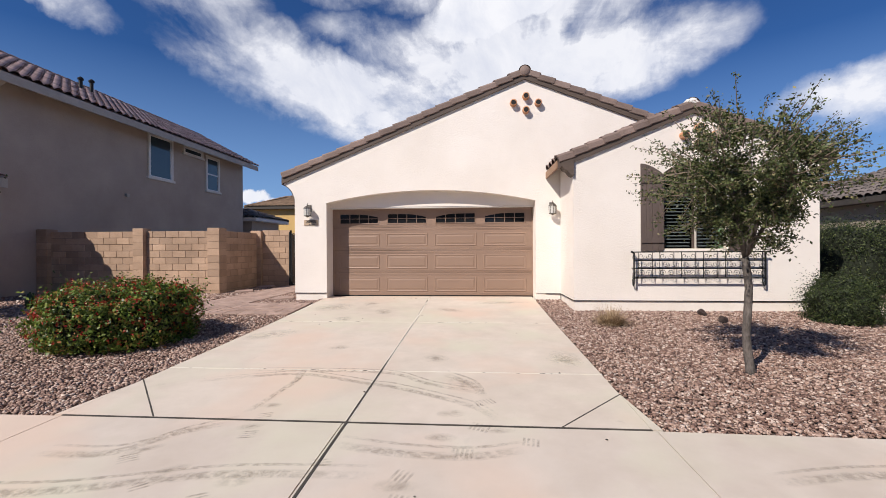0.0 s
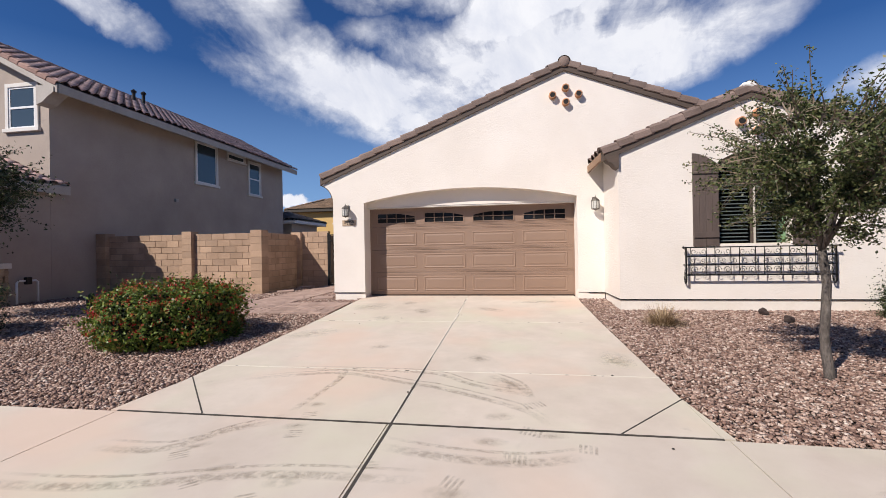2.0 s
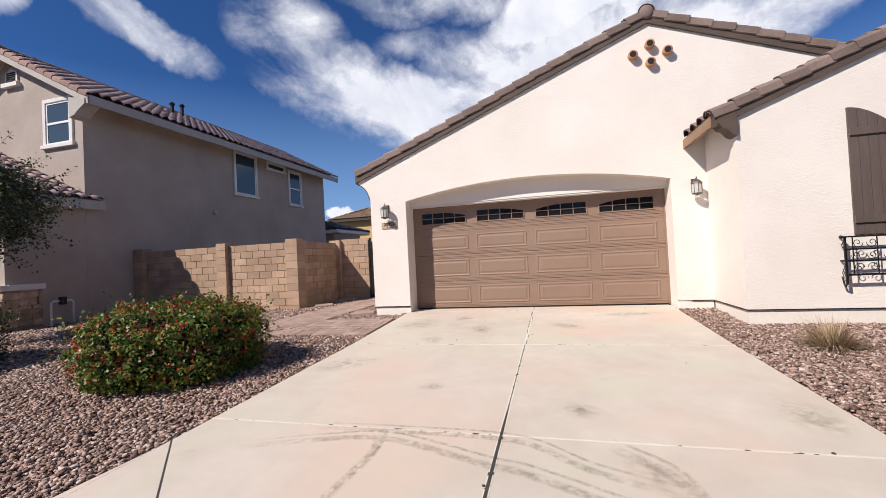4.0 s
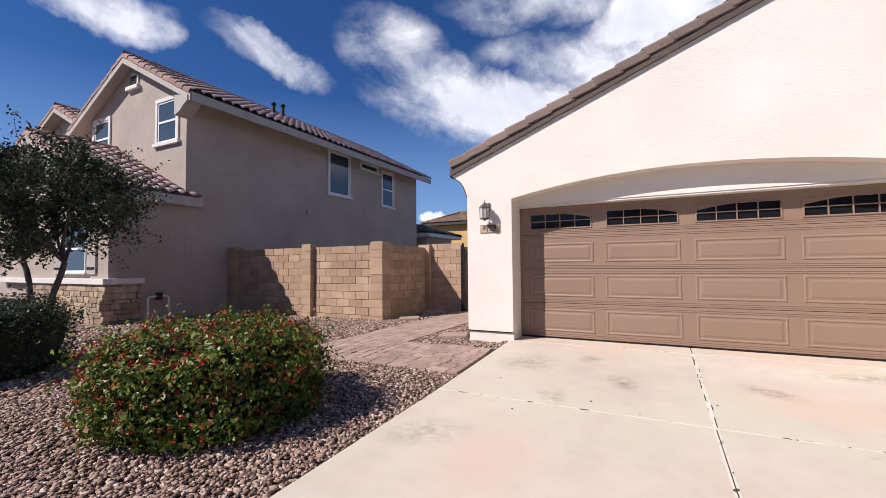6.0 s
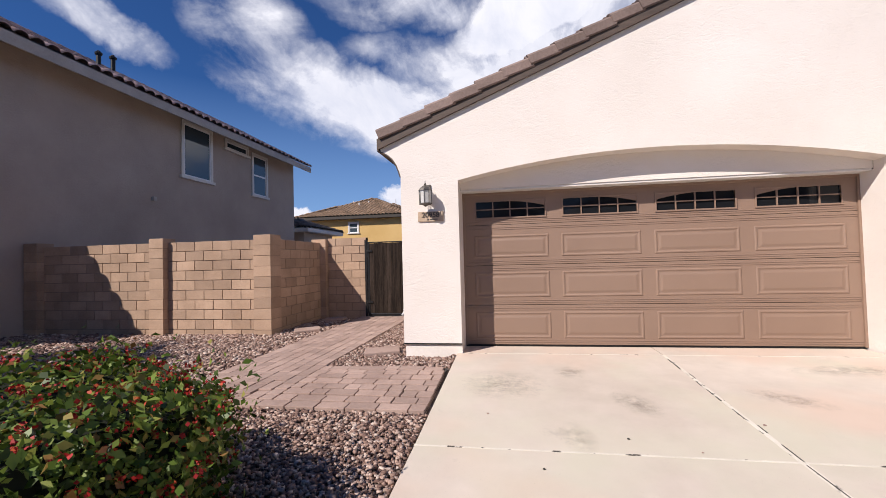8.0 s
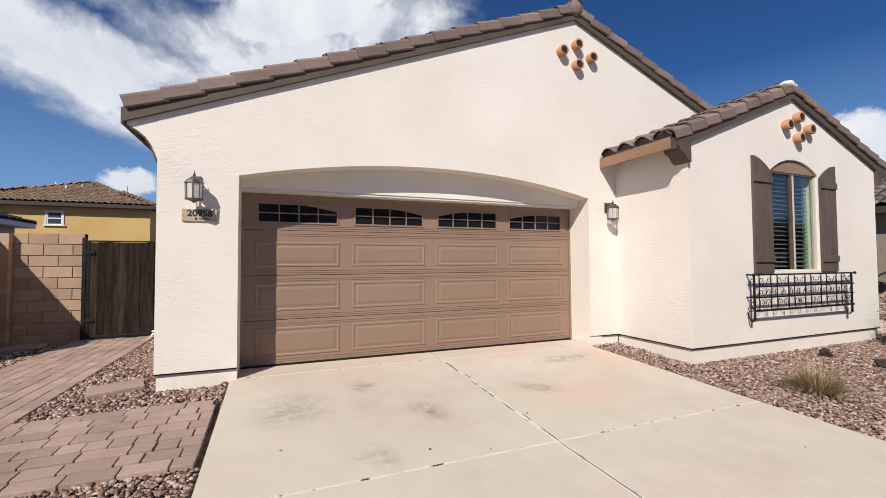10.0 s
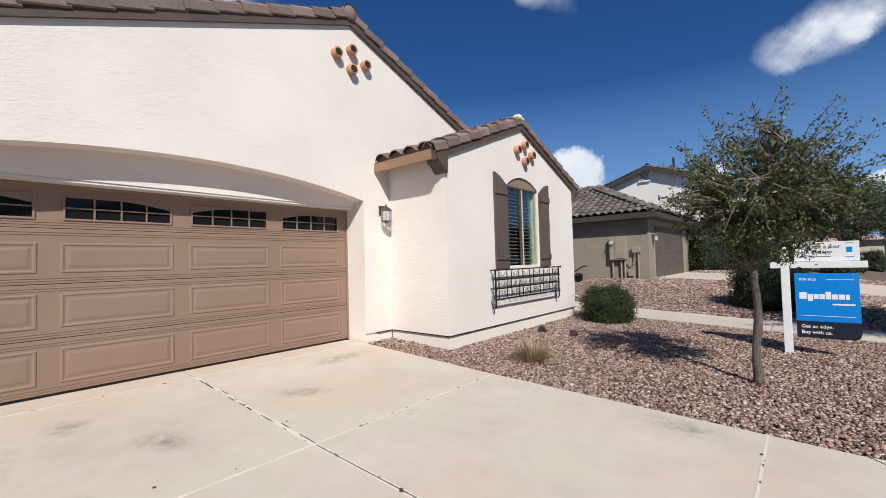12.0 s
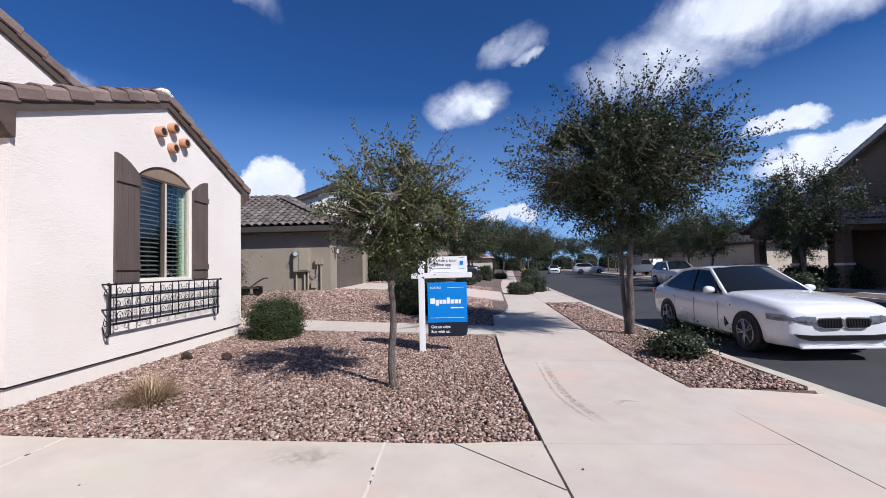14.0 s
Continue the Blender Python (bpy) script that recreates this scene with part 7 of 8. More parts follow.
M_INKWHITE = surface("white_print", (0.78, 0.78, 0.78), (0.84, 0.84, 0.84), 3, 60, 0.5, 0)
M_INKGREY = surface("grey_print", (0.06, 0.07, 0.09), (0.09, 0.1, 0.12), 3, 60, 0.5, 0)
SX, SY = 5.13, 4.31
sign = thing("sale_sign", (SX, SY, 0.15), "white post with blue house-for-sale sign panel", "sign")
part("post", boxed(SX - 0.05, SX + 0.05, SY - 0.05, SY + 0.05, 0.05, 1.70, 0.006), M_WHITE, sign)
part("post_cap", lathe(bmesh.new(), [(0.075, 1.70), (0.075, 1.73), (0.0, 1.77)], (SX, SY, 0), 4), M_WHITE, sign)
part("arm", boxed(SX - 0.045, SX + 0.045, SY - 0.86, SY + 0.17, 1.455, 1.545, 0.006), M_WHITE, sign)
panel = part("blue_panel", boxed(SX - 0.006, SX + 0.006, SY - 0.77, SY - 0.10, 0.70, 1.38, 0.003), M_BLUE, sign, "bright blue sign panel")
lower = bmesh.new()
prism(lower, [(SY - 0.10, 0.695), (SY - 0.77, 0.695), (SY - 0.77, 0.55), (SY - 0.75, 0.49), (SY - 0.70, 0.465), (SY - 0.10, 0.465)], YZ, SX - 0.006, SX + 0.006)
low = part("navy_panel", lower, M_NAVY, sign, "navy lower panel")
rider = part("rider_panel", boxed(SX - 0.006, SX + 0.006, SY - 0.79, SY - 0.11, 1.55, 1.82, 0.003), M_WHITE, sign, "white rider panel")
FACE = pose(0, 0, 0, 90, 0, -90)


def sign_text(name, text, size, y, z, m, parent, align="LEFT"):
    letters(name, text, size, Matrix.Translation((SX - 0.0075, y, z)) @ FACE, m, parent, 0.001, align, 0.0008)


sign_text("heading", "FOR SALE", 0.042, SY - 0.15, 1.29, M_INKWHITE, panel)
sign_text("slogan", "Get an edge.", 0.066, SY - 0.15, 0.625, M_INKWHITE, low)
sign_text("slogan", "Buy with us.", 0.066, SY - 0.15, 0.545, M_INKWHITE, low)
sign_text("rider_text", "Schedule a tour", 0.072, SY - 0.15, 1.75, M_INKGREY, rider)
sign_text("rider_text", "with the app", 0.072, SY - 0.15, 1.68, M_INKGREY, rider)
for y0, y1, z0, z1, m, p, nm in ((SY - 0.72, SY - 0.44, 1.286, 1.292, M_INKWHITE, panel, "rule"), (SY - 0.72, SY - 0.15, 0.775, 0.781, M_INKWHITE, panel, "rule"),
                                 (SY - 0.72, SY - 0.49, 0.935, 0.955, M_INKWHITE, panel, "small_print"), (SY - 0.50, SY - 0.15, 1.61, 1.618, M_INKGREY, rider, "small_print"),
                                 (SY - 0.735, SY - 0.645, 1.79, 1.798, M_BLUE, rider, "badge_edge"), (SY - 0.735, SY - 0.645, 1.60, 1.608, M_BLUE, rider, "badge_edge"),
                                 (SY - 0.72, SY - 0.66, 1.67, 1.74, M_BLUE, rider, "badge")):
    part(nm, boxed(SX - 0.0085, SX - 0.0062, y0, y1, z0, z1), m, p)
# company mark: plain rounded bars
yy = SY - 0.145
for k, (w, tall) in enumerate(((0.09, 0), (0.065, -1), (0.06, 0), (0.065, 0), (0.065, 1), (0.07, 0), (0.07, 0), (0.045, 0))):
    z0, z1 = 1.015 - (0.028 if tall < 0 else 0), 1.085 + (0.035 if tall > 0 else 0.025 if k == 0 else 0)
    part("mark_bar", boxed(SX - 0.0085, SX - 0.0062, yy - w + 0.008, yy, z0, z1, 0.002), M_INKWHITE, panel)
    yy -= w
for y in (SY - 0.2, SY - 0.68):
    part("hook", tube(bmesh.new(), [(SX, y, 1.46), (SX, y, 1.38)], 0.006, 6), M_IRON, sign)


# ---------- cars ----------
M_CARWHITE = surface("white_car_paint", (0.74, 0.74, 0.75), (0.78, 0.78, 0.79), 3, 200, 0.25, 0.0, coat=0.6)
M_CARSILVER = surface("silver_car_paint", (0.55, 0.56, 0.58), (0.6, 0.61, 0.63), 3, 200, 0.25, 0.0, coat=0.6)
M_CARGLASS = glass_mat("car_glass", (0.012, 0.014, 0.016), 0.02, 0.35)
M_CARGAP = surface("door_shut_line", (0.2, 0.2, 0.2), (0.25, 0.25, 0.25), 3, 60, 0.6, 0)
M_TYRE = surface("tyre_rubber", (0.012, 0.012, 0.012), (0.03, 0.03, 0.03), 8, 60, 0.85, 0.2)
M_RIM = surface("alloy_rim", (0.3, 0.3, 0.31), (0.42, 0.42, 0.43), 8, 60, 0.3, 0.0, 0.0, 0.9)
M_CHROME = surface("chrome_trim", (0.6, 0.6, 0.6), (0.7, 0.7, 0.7), 8, 60, 0.15, 0.0, 0.0, 1.0)
M_LAMP = surface("headlamp_glass", (0.10, 0.11, 0.12), (0.2, 0.21, 0.22), 14, 60, 0.08, 0.0, coat=0.8)
M_TAIL = surface("red_tail_lamp", (0.25, 0.01, 0.01), (0.35, 0.02, 0.015), 14, 60, 0.15, 0.0, coat=0.8)


def lofted(rows, close=False):
    bm = bmesh.new()
    g = [[bm.verts.new(p) for p in r] for r in rows]
    for a, b in zip(g, g[1:]):
        for i in range(len(a) - 1):
            bm.faces.new((a[i], a[i + 1], b[i + 1], b[i]))
    return bm, g


def car(name, label, paint, length=4.94, tall=1.50, width=0.93, wheels=(0.87, 3.84), wheel_r=0.335, trunk=True):
    """A car with its nose at x = 0, facing -x, standing on z = 0."""
    t = thing(name, (0, 0, 0), label, "car", "parked cars")
    k = length / 4.94
    kz = tall / 1.50
    st = [0.0, 0.06, 0.2, 0.45, 0.85, 1.25, 1.65, 2.2, 2.9, 3.5, 4.0, 4.4, 4.7, 4.86, 4.94]
    hood = [0.74, 0.83, 0.88, 0.925, 0.97, 1.0, 1.02, 1.0, 0.99, 1.0, 1.02, 1.035, 1.04, 1.0, 0.8]
    if not trunk:
        hood[-5:] = [1.04, 1.08, 1.1, 1.08, 0.85]
    wid = [0.70, 0.80, 0.87, 0.91, 0.92, 0.925, 0.925, 0.925, 0.925, 0.93, 0.93, 0.915, 0.88, 0.82, 0.74]
    low = [0.22, 0.2, 0.19, 0.185, 0.18, 0.175, 0.17, 0.17, 0.17, 0.17, 0.18, 0.19, 0.22, 0.27, 0.33]
    rows = []
    for x, h, w, b in zip(st, hood, wid, low):
        w *= width / 0.93
        h *= kz
        belt = min(h - 0.02, 0.80 * kz + 0.10 * kz * min(1, x / 3.5)) if x > 0.1 else h - 0.05
        half = [(0.0, b), (w * 0.85, b), (w * 0.965, b + 0.05), (w * 0.985, b + 0.2 * kz), (w * 1.0, 0.5 * kz if x > 0.1 else b + 0.22), (w * 0.995, belt - 0.10 * kz if x > 0.1 else b + 0.25), (w * 0.955, belt), (w * 0.87, h - 0.012), (w * 0.62, h + 0.012), (w * 0.3, h + 0.026), (0, h + 0.03)]
        rows.append([(x * k, -y, z) for y, z in half] + [(x * k, y, z) for y, z in half[-2::-1]])
    bm, g = lofted(rows)
    bm.faces.new(g[0][:-1])
    bm.faces.new([v for v in g[-1]][:-1][::-1])
    bmesh.ops.remove_doubles(bm, verts=bm.verts, dist=0.0005)
    bmesh.ops.recalc_face_normals(bm, faces=bm.faces)
    body = part("body", bm, paint, t, smooth=True)
    mod = body.modifiers.new("round", "SUBSURF")
    mod.levels = mod.render_levels = 1
    # greenhouse
    base = [(1.60, 0.80), (2.3, 0.845), (3.3, 0.85), (4.35, 0.78)]
    zb = 0.985 * kz
    rf, rr, zr = 2.42, 3.35 if trunk else 3.9, tall - 0.02
    re = 4.38 if trunk else 4.72
    wr = 0.60 * width / 0.93
    wb = 0.83 * width / 0.93

    def patch(rows):
        b, _ = lofted(rows)
        bmesh.ops.recalc_face_normals(b, faces=b.faces)
        return b

    def arcrow(x, w, z, bow, crown, n=8):
        return [(x * k - bow * (1 - (2 * i / n - 1) ** 2), w * (2 * i / n - 1), z + crown * (1 - (2 * i / n - 1) ** 2)) for i in range(n + 1)]
    part("windscreen", patch([arcrow(1.62 + (rf - 1.62) * u, wb * 0.93 + (wr * 0.97 - wb * 0.93) * u, zb + (zr - 0.03 - zb) * (u ** 0.9), 0.16 * (1 - 0.5 * u), 0.02 + 0.015 * u) for u in [i / 5 for i in range(6)]]), M_CARGLASS, t, smooth=True)
    roof = [arcrow(rf + (rr - rf) * u, wr * (1 + 0.03 * math.sin(u * math.pi)), zr - 0.03 + 0.032 * math.sin(math.pi * min(1, 0.15 + u * 0.75)), 0.08 * (1 - u) - 0.06 * u, 0.035) for u in [i / 6 for i in range(7)]]
    part("roof", patch(roof), paint, t, smooth=True)
    part("sunroof", patch([[(x, y * 0.72, z + 0.006) for x, y, z in r] for r in roof[1:5]]), M_CARGLASS, t, smooth=True)
    part("rear_window", patch([arcrow(rr + (re - rr) * u, wr * 0.98 + (wb * 0.9 - wr * 0.98) * u, zr - 0.03 + (zb + 0.06 - zr + 0.03) * u ** 1.15, -0.06 - 0.08 * u, 0.03) for u in [i / 5 for i in range(6)]]), M_CARGLASS, t, smooth=True)
    for s in (-1, 1):
        lowp = [(1.75, 0.0), (2.2, 0.01), (2.75, 0.012), (3.3, 0.015), (3.8, 0.03), (4.1, 0.06)]
        n = len(lowp)
        rows = []
        for i, (x, dz) in enumerate(lowp):
            u = i / (n - 1)
            xt = rf + 0.02 + (rr + 0.25 - rf) * u
            zt = (zr - 0.035) - 0.05 * max(0, u - 0.55) / 0.45 - 0.02 * (1 - min(1, u * 4))
            rows.append([((x + (xt - x) * v) * k, s * (wb + 0.02 + (wr + 0.01 - wb - 0.02) * v ** 1.1), zb - 0.02 + dz + (zt - zb + 0.02 - dz) * v) for v in (0, 0.35, 0.7, 1)])
        part("side_window", patch(rows), M_CARGLASS, t, smooth=True)
        edge = [r[-1] for r in rows]
        part("roof_rail", tube(bmesh.new(), [(1.64 * k, s * wb * 0.97, zb - 0.01)] + [(r[0], r[1], r[2] + 0.012) for r in edge] + [(re * k, s * wb * 0.93, zb + 0.05)], 0.034, 8), paint, t, smooth=True)
        part("door_pillar", tube(bmesh.new(), [rows[2][0], rows[2][2], rows[2][3]], 0.022, 6), M_IRON, t)
        part("mirror", lathe(bmesh.new(), [(0.0, -0.11), (0.05, -0.1), (0.072, -0.04), (0.075, 0.03), (0.06, 0.08), (0.0, 0.1)], (1.92 * k, s * (wb + 0.14), zb + 0.05), 12, "y"), paint, t, smooth=True)
        part("mirror_arm", tube(bmesh.new(), [(1.9 * k, s * wb, zb), (1.92 * k, s * (wb + 0.08), zb + 0.03)], 0.02, 6), M_IRON, t)
        for x in (2.75, 3.65):
            part("door_handle", boxed((x - 0.1) * k, (x + 0.1) * k, s * (width - 0.012) - 0.018, s * (width - 0.012) + 0.018, 0.80 * kz, 0.83 * kz, 0.008), paint, t)
        for x in (1.72, 2.62, 3.5):
            part("door_gap", boxed(x * k - 0.003, x * k + 0.003, s * (width - 0.008) - 0.006, s * (width - 0.008) + 0.006, 0.28, 0.84 * kz), M_CARGAP, t)
        part("sill_trim", boxed(1.35 * k, 3.4 * k, s * (width - 0.02) - 0.012, s * (width - 0.02) + 0.016, 0.2, 0.235, 0.006), M_IRON, t)
        part("side_vent", prism(bmesh.new(), [(1.38, 0.42), (1.5, 0.55), (1.49, 0.36)], XZ, s * (width - 0.01) - 0.012, s * (width - 0.01) + 0.012), M_IRON, t)
        # headlight and tail light
        lamp = [[(x + 0.015, s * y * 1.004, (0.585 + 0.05 * i / 5) * kz), (x, s * y * 1.012, (0.64 + 0.045 * i / 5) * kz), (x + 0.03, s * y * 1.0, (0.70 + 0.035 * i / 5) * kz)] for i, (x, y) in enumerate(((0.012, 0.40), (0.02, 0.52), (0.045, 0.64), (0.09, 0.755), (0.18, 0.845), (0.38, 0.912)))]
        part("headlight", patch([[(x - 0.04, y, z) for x, y, z in r] for r in lamp]), M_LAMP, t, smooth=True)
        for u in (0.3, 0.65):
            part("lamp_ring", lathe(bmesh.new(), [(0.03, -0.004), (0.042, 0.0), (0.03, 0.006)], (-0.035 + 0.09 * u, s * (0.41 + 0.41 * u), 0.655 * kz), 12, "x"), M_CHROME, t)
        part("tail_light", boxed(4.80 * k, 4.90 * k, min(s * 0.5, s * 0.84), max(s * 0.5, s * 0.84), 0.80 * kz, 0.92 * kz, 0.02), M_TAIL, t)
        # grille half
        def ring(g, yi=0.03, yo=0.40):
            return [(s * (yi - g), 0.545 * kz - g * 0.4), (s * (yi + 0.03), 0.525 * kz - g), (s * (yo - 0.10), 0.525 * kz - g), (s * (yo - 0.02), 0.56 * kz - g * 0.5), (s * (yo + g), 0.62 * kz), (s * (yo - 0.03), 0.665 * kz + g), (s * (yi + 0.02), 0.675 * kz + g), (s * (yi - g), 0.655 * kz + g * 0.4)]
        part("grille_rim", prism(bmesh.new(), ring(0.018), YZ, -0.02, 0.06), M_CHROME, t)
        gr = part("grille", prism(bmesh.new(), ring(0.0), YZ, -0.024, -0.019), M_IRON, t)
        for q in range(8):
            yq = s * (0.06 + 0.042 * q)
            part("slat", boxed(-0.031, -0.023, yq - 0.006, yq + 0.006, 0.54 * kz, 0.66 * kz), M_IRON, gr)
    part("lower_intake", prism(bmesh.new(), [(-0.66, 0.37), (-0.52, 0.33), (0.52, 0.33), (0.66, 0.37), (0.72, 0.43), (0.45, 0.41), (-0.45, 0.41), (-0.72, 0.43)], YZ, -0.03, 0.1), M_IRON, t)
    part("lip", boxed(-0.02, 0.2, -0.64, 0.64, 0.2, 0.235, 0.012), paint, t)
    for xw in wheels:
        for s in (-1, 1):
            c = (xw * k, s * (width - 0.115), wheel_r)
            arch = lathe(bmesh.new(), [(0.0, -0.14), (wheel_r + 0.045, -0.14), (wheel_r + 0.045, 0.125), (wheel_r + 0.03, 0.128), (0, 0.1)] if s > 0 else [(0, -0.1), (wheel_r + 0.03, -0.128), (wheel_r + 0.045, -0.125), (wheel_r + 0.045, 0.14), (0.0, 0.14)], c, 28, "y")
            bmesh.ops.bisect_plane(arch, geom=arch.verts[:] + arch.edges[:] + arch.faces[:], plane_co=(0, 0, 0.2), plane_no=(0, 0, -1), clear_outer=True)
            part("wheel_arch", arch, M_IRON, t)
            wh = part("wheel", lathe(bmesh.new(), [(wheel_r * 0.68, -0.1), (wheel_r * 0.9, -0.118), (wheel_r, -0.09), (wheel_r, 0.09), (wheel_r * 0.9, 0.118), (wheel_r * 0.68, 0.1)], (c[0], c[1] + s * 0.02, c[2]), 28, "y"), M_TYRE, t, "black tyre with silver alloy rim", True)
            yo = c[1] + s * 0.125
            rim = lathe(bmesh.new(), [(wheel_r * 0.6, -0.03), (wheel_r * 0.7, 0.0), (wheel_r * 0.72, 0.012), (wheel_r * 0.66, 0.014)], (c[0], yo, c[2]), 28, "y")
            bmesh.ops.delete(rim, geom=[f for f in rim.faces if len(f.verts) > 4], context="FACES")
            part("rim", rim, M_RIM, wh, smooth=True)
            part("brake_disc", lathe(bmesh.new(), [(0, -0.006), (wheel_r * 0.55, -0.006), (wheel_r * 0.55, 0.004), (0, 0.006)], (c[0], yo - s * 0.07, c[2]), 20, "y"), M_IRON, wh)
            for q in range(10):
                a = 2 * math.pi * (q // 2) / 5 + (0.16 if q % 2 else -0.16)
                bm = tube(bmesh.new(), [(c[0] + 0.03 * math.cos(a), yo + s * 0.004, c[2] + 0.03 * math.sin(a)), (c[0] + wheel_r * 0.69 * math.cos(a), yo, c[2] + wheel_r * 0.69 * math.sin(a))], [0.02, 0.012], 5)
                part("spoke", bm, M_RIM, wh)
            part("hub", lathe(bmesh.new(), [(0, -0.01), (0.045, -0.008), (0.045, 0.012), (0, 0.016)], (c[0], yo, c[2]), 14, "y"), M_RIM, wh)
    return t


sedan = car("parked_sedan", "white four-door sedan parked at the kerb", M_CARWHITE)
sedan.matrix_world = Matrix.Translation((4.66, -2.32, 0.012)) @ pose(0, 0, 0, 0, 0, -3.2)
suv = car("parked_hatchback", "white hatchback parked across the street", M_CARSILVER, 4.6, 1.66, 0.92, (0.9, 3.75), 0.35, False)
suv.matrix_world = Matrix.Translation((23.5, -10.90, 0.02)) @ pose(0, 0, 0, 0, 0, -6)
copy_thing(sedan, Matrix.Translation((68, -13.68, 0.02)) @ pose(0, 0, 0, 0, 0, -12))
copy_thing(suv, Matrix.Translation((62, -19.69, 0.1)) @ pose(0, 0, 0, 0, 0, 80))
M_CARBLACK = surface("black_car_paint", (0.012, 0.012, 0.014), (0.02, 0.02, 0.022), 3, 200, 0.25, 0.0, coat=0.6)
drive_car = car("parked_hatchback", "black hatchback parked on a neighbouring drive", M_CARBLACK, 4.6, 1.66, 0.92, (0.9, 3.75), 0.35, False)
drive_car.matrix_world = Matrix.Translation((28.5, 1.7, gz(28.5, 3.5))) @ pose(0, 0, 0, 0, 0, 95)


def pickup():
    t = thing("pickup_truck", (0, 0, 0), "white pickup truck in a driveway across the street", "truck")
    bm = bmesh.new()
    prism(bm, [(0.0, 0.5), (0.05, 1.0), (0.3, 1.12), (1.35, 1.18), (3.45, 1.2), (3.5, 1.22), (5.75, 1.22), (5.8, 0.6), (5.6, 0.45), (0.1, 0.45)], XZ, -0.97, 0.97)
    bmesh.ops.bevel(bm, geom=bm.edges[:], offset=0.03, segments=2, affect="EDGES")
    part("body", bm, M_CARWHITE, t)
    bm = bmesh.new()
    prism(bm, [(1.4, 1.17), (1.95, 1.85), (3.2, 1.88), (3.45, 1.2)], XZ, -0.85, 0.85)
    part("cab", bm, M_CARWHITE, t)
    for s in (-1, 1):
        part("side_window", prism(bmesh.new(), [(1.62, 1.25), (2.02, 1.76), (3.15, 1.78), (3.3, 1.25)], XZ, s * 0.85 - 0.006, s * 0.85 + 0.006), M_CARGLASS, t)
    bm = bmesh.new()
    box(bm, 3.7, 5.6, -0.8, 0.8, 1.0, 1.223)
    part("bed_floor", bm, M_IRON, t)
    part("bumper", boxed(-0.08, 0.1, -0.95, 0.95, 0.45, 0.65, 0.03), M_CHROME, t)
    for x in (1.05, 4.6):
        for s in (-1, 1):
            w = part("wheel", lathe(bmesh.new(), [(0.2, -0.13), (0.37, -0.12), (0.4, 0), (0.37, 0.12), (0.2, 0.13)], (x, s * 0.88, 0.4), 22, "y"), M_TYRE, t, smooth=True)
            part("rim", lathe(bmesh.new(), [(0, -0.02), (0.22, -0.02), (0.22, 0.02), (0, 0.02)], (x, s * 1.0, 0.4), 18, "y"), M_RIM, w)
    return t


truck = pickup()
truck.matrix_world = Matrix.Translation((42.5, -19.43, 0.15)) @ pose(0, 0, 0, 0, 0, 14)

# ---------- across the street and further off ----------
M_BROWNWALL = stucco("brown_stucco", (0.16, 0.105, 0.075), (0.2, 0.135, 0.10))
M_CREAMWALL = stucco("pale_stucco", (0.52, 0.45, 0.36), (0.6, 0.53, 0.44))
brown = gable_house("brown_house", 12.8, 22.6, -30, -18.2, 0.1, 5.9, 0.52, 0.6, M_BROWNWALL, M_NBTILES, M_NBFASCIA, "two-storey brown stucco house with tile gables", 0.4, None, "houses across the street")
brown.rotation_euler = (0, 0, math.pi)
brown.location = (17.7, -18.2, 0.1)
cased_window(brown, "y", 14.0, 15.2, 4.0, 5.4, -30)
cased_window(brown, "y", 19.8, 21.0, 4.0, 5.4, -30)
porch = gable_house("brown_porch", 0, 6.2, 0, 3.0, 2.9, 3.5, 0.5, 0.4, M_BROWNWALL, M_NBTILES, M_NBFASCIA, "brown gabled porch on square columns", 0.3, None, "houses across the street")
for x in (0.15, 3.0, 5.65):
    part("column", boxed(x, x + 0.45, 0.1, 0.55, 0.05, 2.9, 0.02), M_BROWNWALL, porch)
    part("column_cap", boxed(x - 0.06, x + 0.51, 0.04, 0.61, 1.2, 1.32, 0.02), M_TRIM, porch)
porch.matrix_world = Matrix.Translation((21.5, -15.2, 2.95)) @ pose(0, 0, 0, 0, 0, 180)
cream = hip_house("cream_house", 33, 45, -33, -22.5, 0.1, 3.1, 0.38, 0.5, M_CREAMWALL, M_NBTILES, M_TAUPEFASCIA, "single-storey cream stucco house with tile roof", group="houses across the street", dense=False)
for k, (x, y, wallm, tl) in enumerate(((50, -38, M_NBWALL, M_DARKTILES), (68, -44, M_CREAMWALL, M_TANTILES), (90, -50, M_NBWALL, M_NBTILES), (3, -30, M_CREAMWALL, M_TANTILES), (-16, -29, M_NBWALL, M_NBTILES), (-36, -29, M_CREAMWALL, M_DARKTILES), (44, 6, M_CREAMWALL, M_DARKTILES), (62, 2, M_NBWALL, M_TANTILES), (84, -5, M_CREAMWALL, M_NBTILES), (-40, 10, M_CREAMWALL, M_TANTILES))):
    hip_house("street_house", x, x + 13, y, y + 11, 0.1, 3.1 + 2.6 * (k % 2), 0.4, 0.5, wallm, tl, M_TAUPEFASCIA, "stucco tract house with hipped tile roof", group="houses across the street" if y < 0 else "neighbouring houses", dense=False)

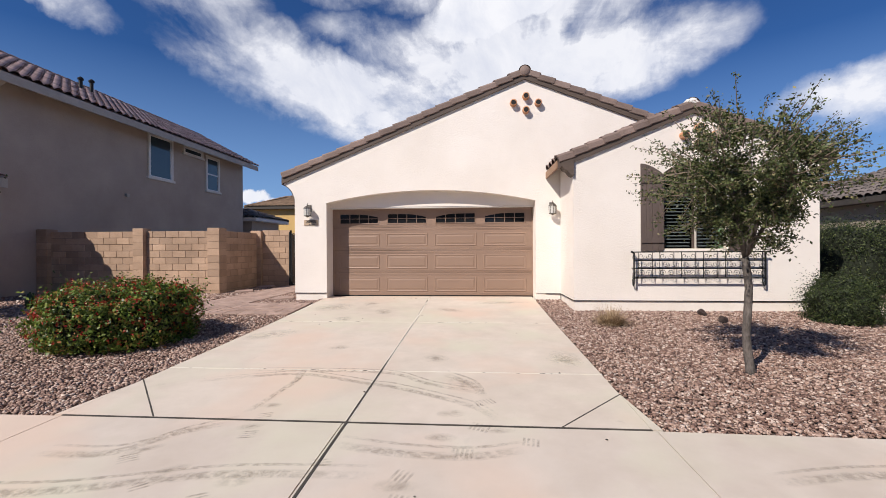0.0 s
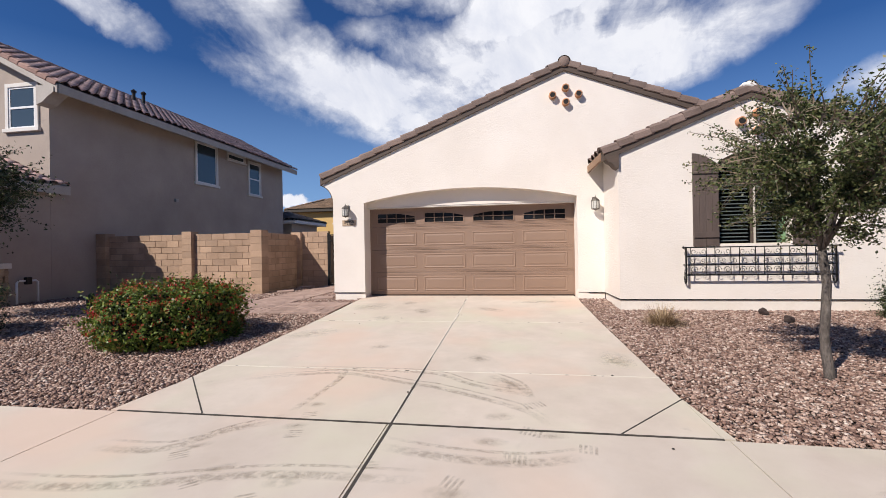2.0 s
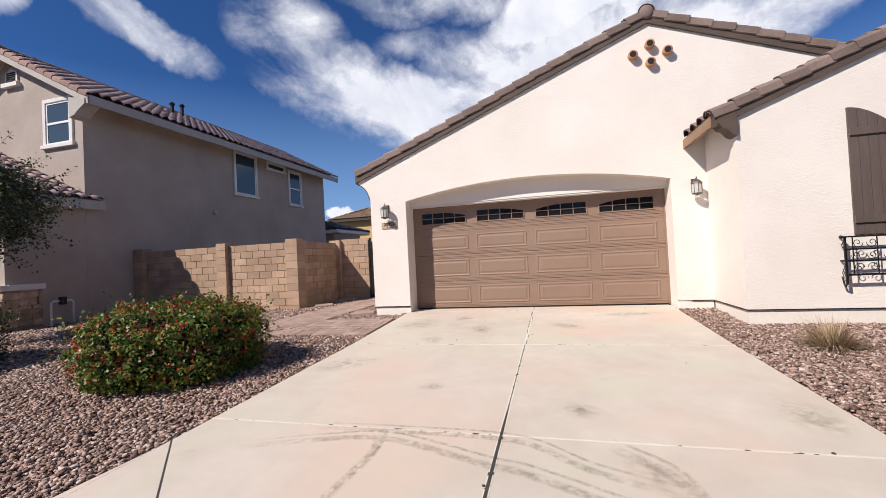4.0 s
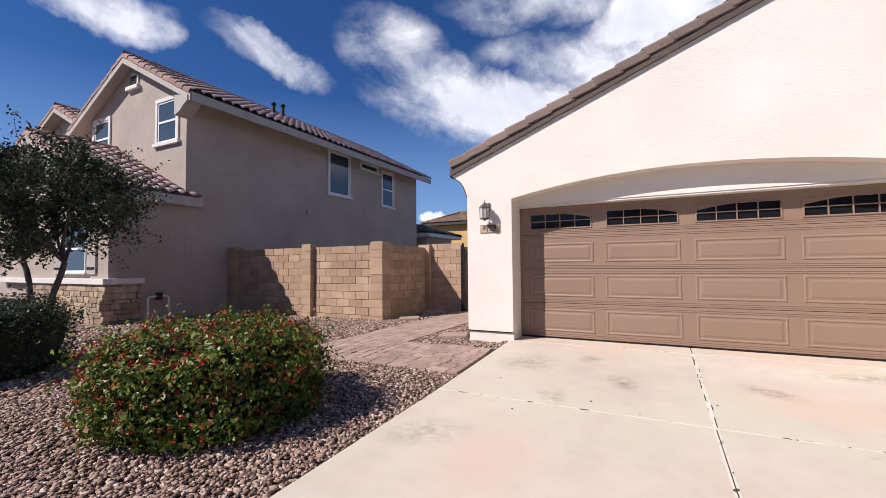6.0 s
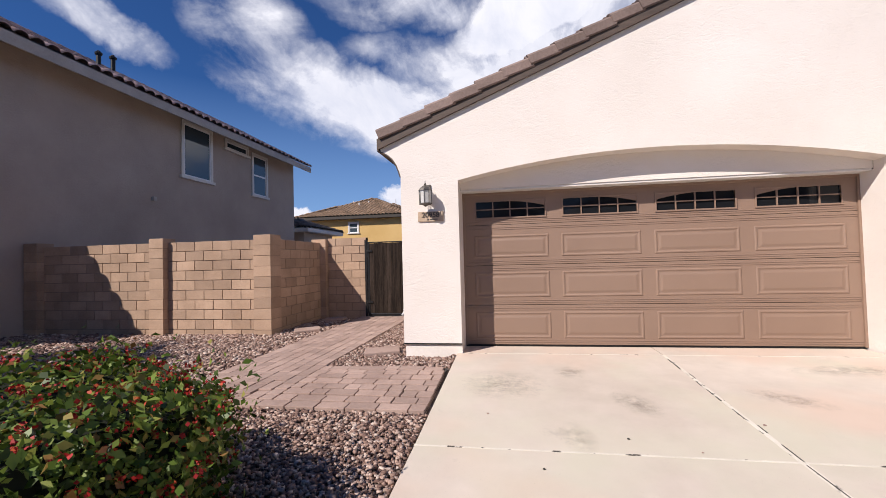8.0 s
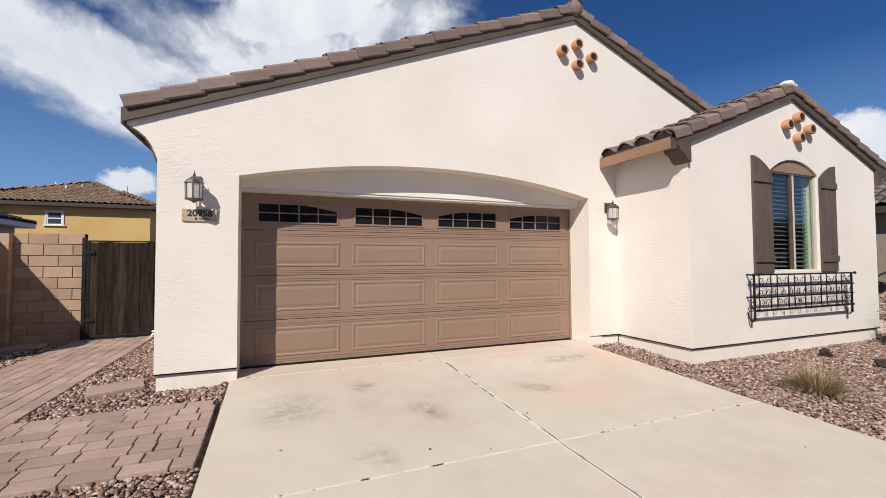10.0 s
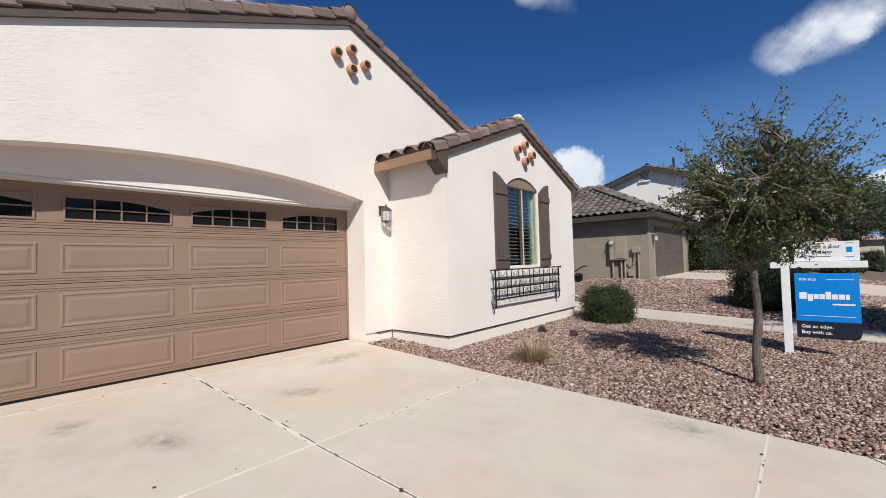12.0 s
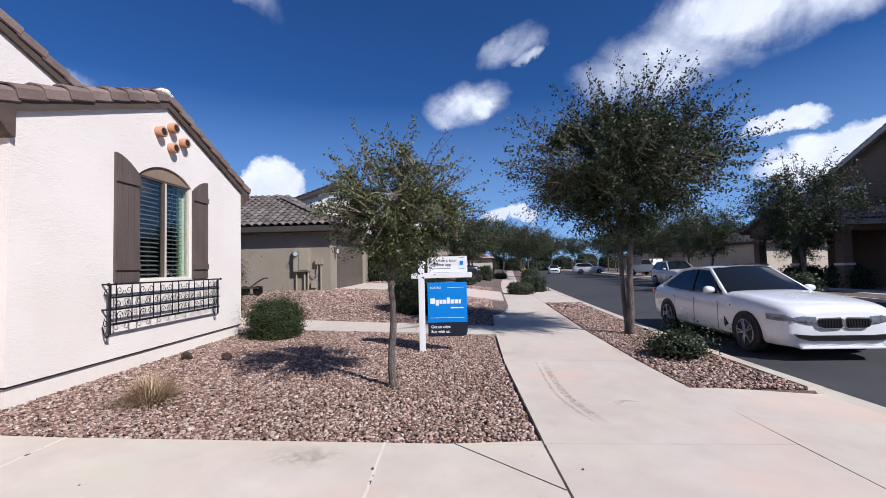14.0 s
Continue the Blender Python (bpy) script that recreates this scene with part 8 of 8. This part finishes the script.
t_a = tree("street_oak", (18.3, -13.2, 0.1), [((18.3, -13.1, 2.2), 0.1, 0.07, 0.06)], (18.3, -13.2, 4.1), (2.5, 2.5, 2.2), 620, 34, 0.10, 41, M_OAKDARK, "dark live oak across the street", 0.0, "street trees")
t_b = tree("street_oak", (41.5, -4.45, 0.15), [((41.5, -4.35, 2.2), 0.1, 0.07, 0.06)], (41.5, -4.35, 4.0), (2.7, 2.7, 1.9), 480, 26, 0.13, 42, M_OAKDARK, "rounded dark oak on the verge", 0.0, "street trees")
rng = random.Random(9)
for src, x, y, s in ((t_a, 26, -13.60, 0.85), (t_a, 31, -14.98, 0.8), (t_a, 36.5, -15.83, 0.85), (t_a, 21.0, -15.40, 0.75), (t_a, 8.0, -13.60, 1.0),
                     (t_b, 28.5, 3.21, 1.0), (t_b, 33.0, 2.24, 1.0), (t_b, 38.0, 1.69, 1.1), (t_b, 52, -7.43, 1.0), (t_b, 46, -1.22, 1.1), (t_b, 57, -3.70, 1.2),
                     (t_b, 44, -18.28, 1.15), (t_b, 50, -20.04, 1.15), (t_b, 58, -22.03, 1.2), (t_b, 68, -24.18, 1.3), (t_b, 80, -27.16, 1.4), (t_b, 66, -7.85, 1.2), (t_b, 76, -10.00, 1.3), (t_b, 88, -11.48, 1.4), (t_b, 100, -14.46, 1.6), (t_b, 104, -22.12, 1.6), (t_b, 112, -30.44, 1.7), (t_b, 98, -35.63, 1.6), (t_b, 124, -17.42, 1.8), (t_b, 126, -25.25, 1.8),
                     (t_b, -24, 0.30, 1.0), (t_b, -14, -13.50, 1.0), (t_b, -2, -13.30, 1.0), (t_b, 6, -13.50, 1.0)):
    copy_thing(src, Matrix.Translation((x, y, 0.12)) @ pose(0, 0, 0, 0, 0, rng.uniform(0, 360)) @ Matrix.Diagonal((s, s, s * rng.uniform(0.9, 1.1), 1)))
for k, (x, y) in enumerate(((17.5, -12.00), (21.5, -15.80), (24.5, -15.40), (27.5, -16.60), (31, -16.98), (19.2, -16.00))):
    bush("far_shrub", (x, y, 0.1), (1.1, 0.9, 0.9 + 0.3 * (k % 2)), 1500, 0.11, 60 + k, M_OAKDARK, "dark shrub before the house opposite", 0, 0.15, 0.75, group="far shrubs")
for k in range(12):
    y = -48 + 4.6 * k
    bush("far_hedge", (116 + 6 * (k % 3), y, 0.1), (2.6, 3.4, 3.0 + 0.9 * (k % 3)), 1300, 0.34, 80 + k, M_OAKDARK, "dark evergreen closing the far end of the street", 0, 0.25, 0.75, group="far shrubs")
ball = thing("orange_pumpkin", (66, -8.25, 0.2), "large inflatable orange pumpkin on a far lawn", "decoration")
bm = bmesh.new()
bmesh.ops.create_uvsphere(bm, u_segments=24, v_segments=12, radius=1.0)
for v in bm.verts:
    a = math.atan2(v.co.y, v.co.x)
    v.co = Vector((66, -8.25, 1.15)) + Vector((v.co.x, v.co.y, v.co.z * 0.9)) * (1 + 0.05 * math.cos(a * 8))
part("pumpkin_body", bm, M_CLAY, ball, smooth=True)
ball.scale = (0.5, 0.5, 0.5)
part("stalk", tube(bmesh.new(), [(66, -8.25, 2.0), (66.05, -8.25, 2.35)], 0.12, 8), M_JUNIPER, ball)
hyd = thing("fire_hydrant", (38, -3.51, 0.15), "small yellow fire hydrant beside the sidewalk", "hydrant")
M_HYD = surface("yellow_paint", (0.5, 0.33, 0.04), (0.6, 0.42, 0.07), 6, 60, 0.5, 0.1)
part("barrel", lathe(bmesh.new(), [(0.16, 0), (0.16, 0.05), (0.11, 0.06), (0.11, 0.5), (0.14, 0.52), (0.12, 0.62), (0.05, 0.7), (0, 0.72)], (38, -3.51, 0.12), 14), M_HYD, hyd, smooth=True)
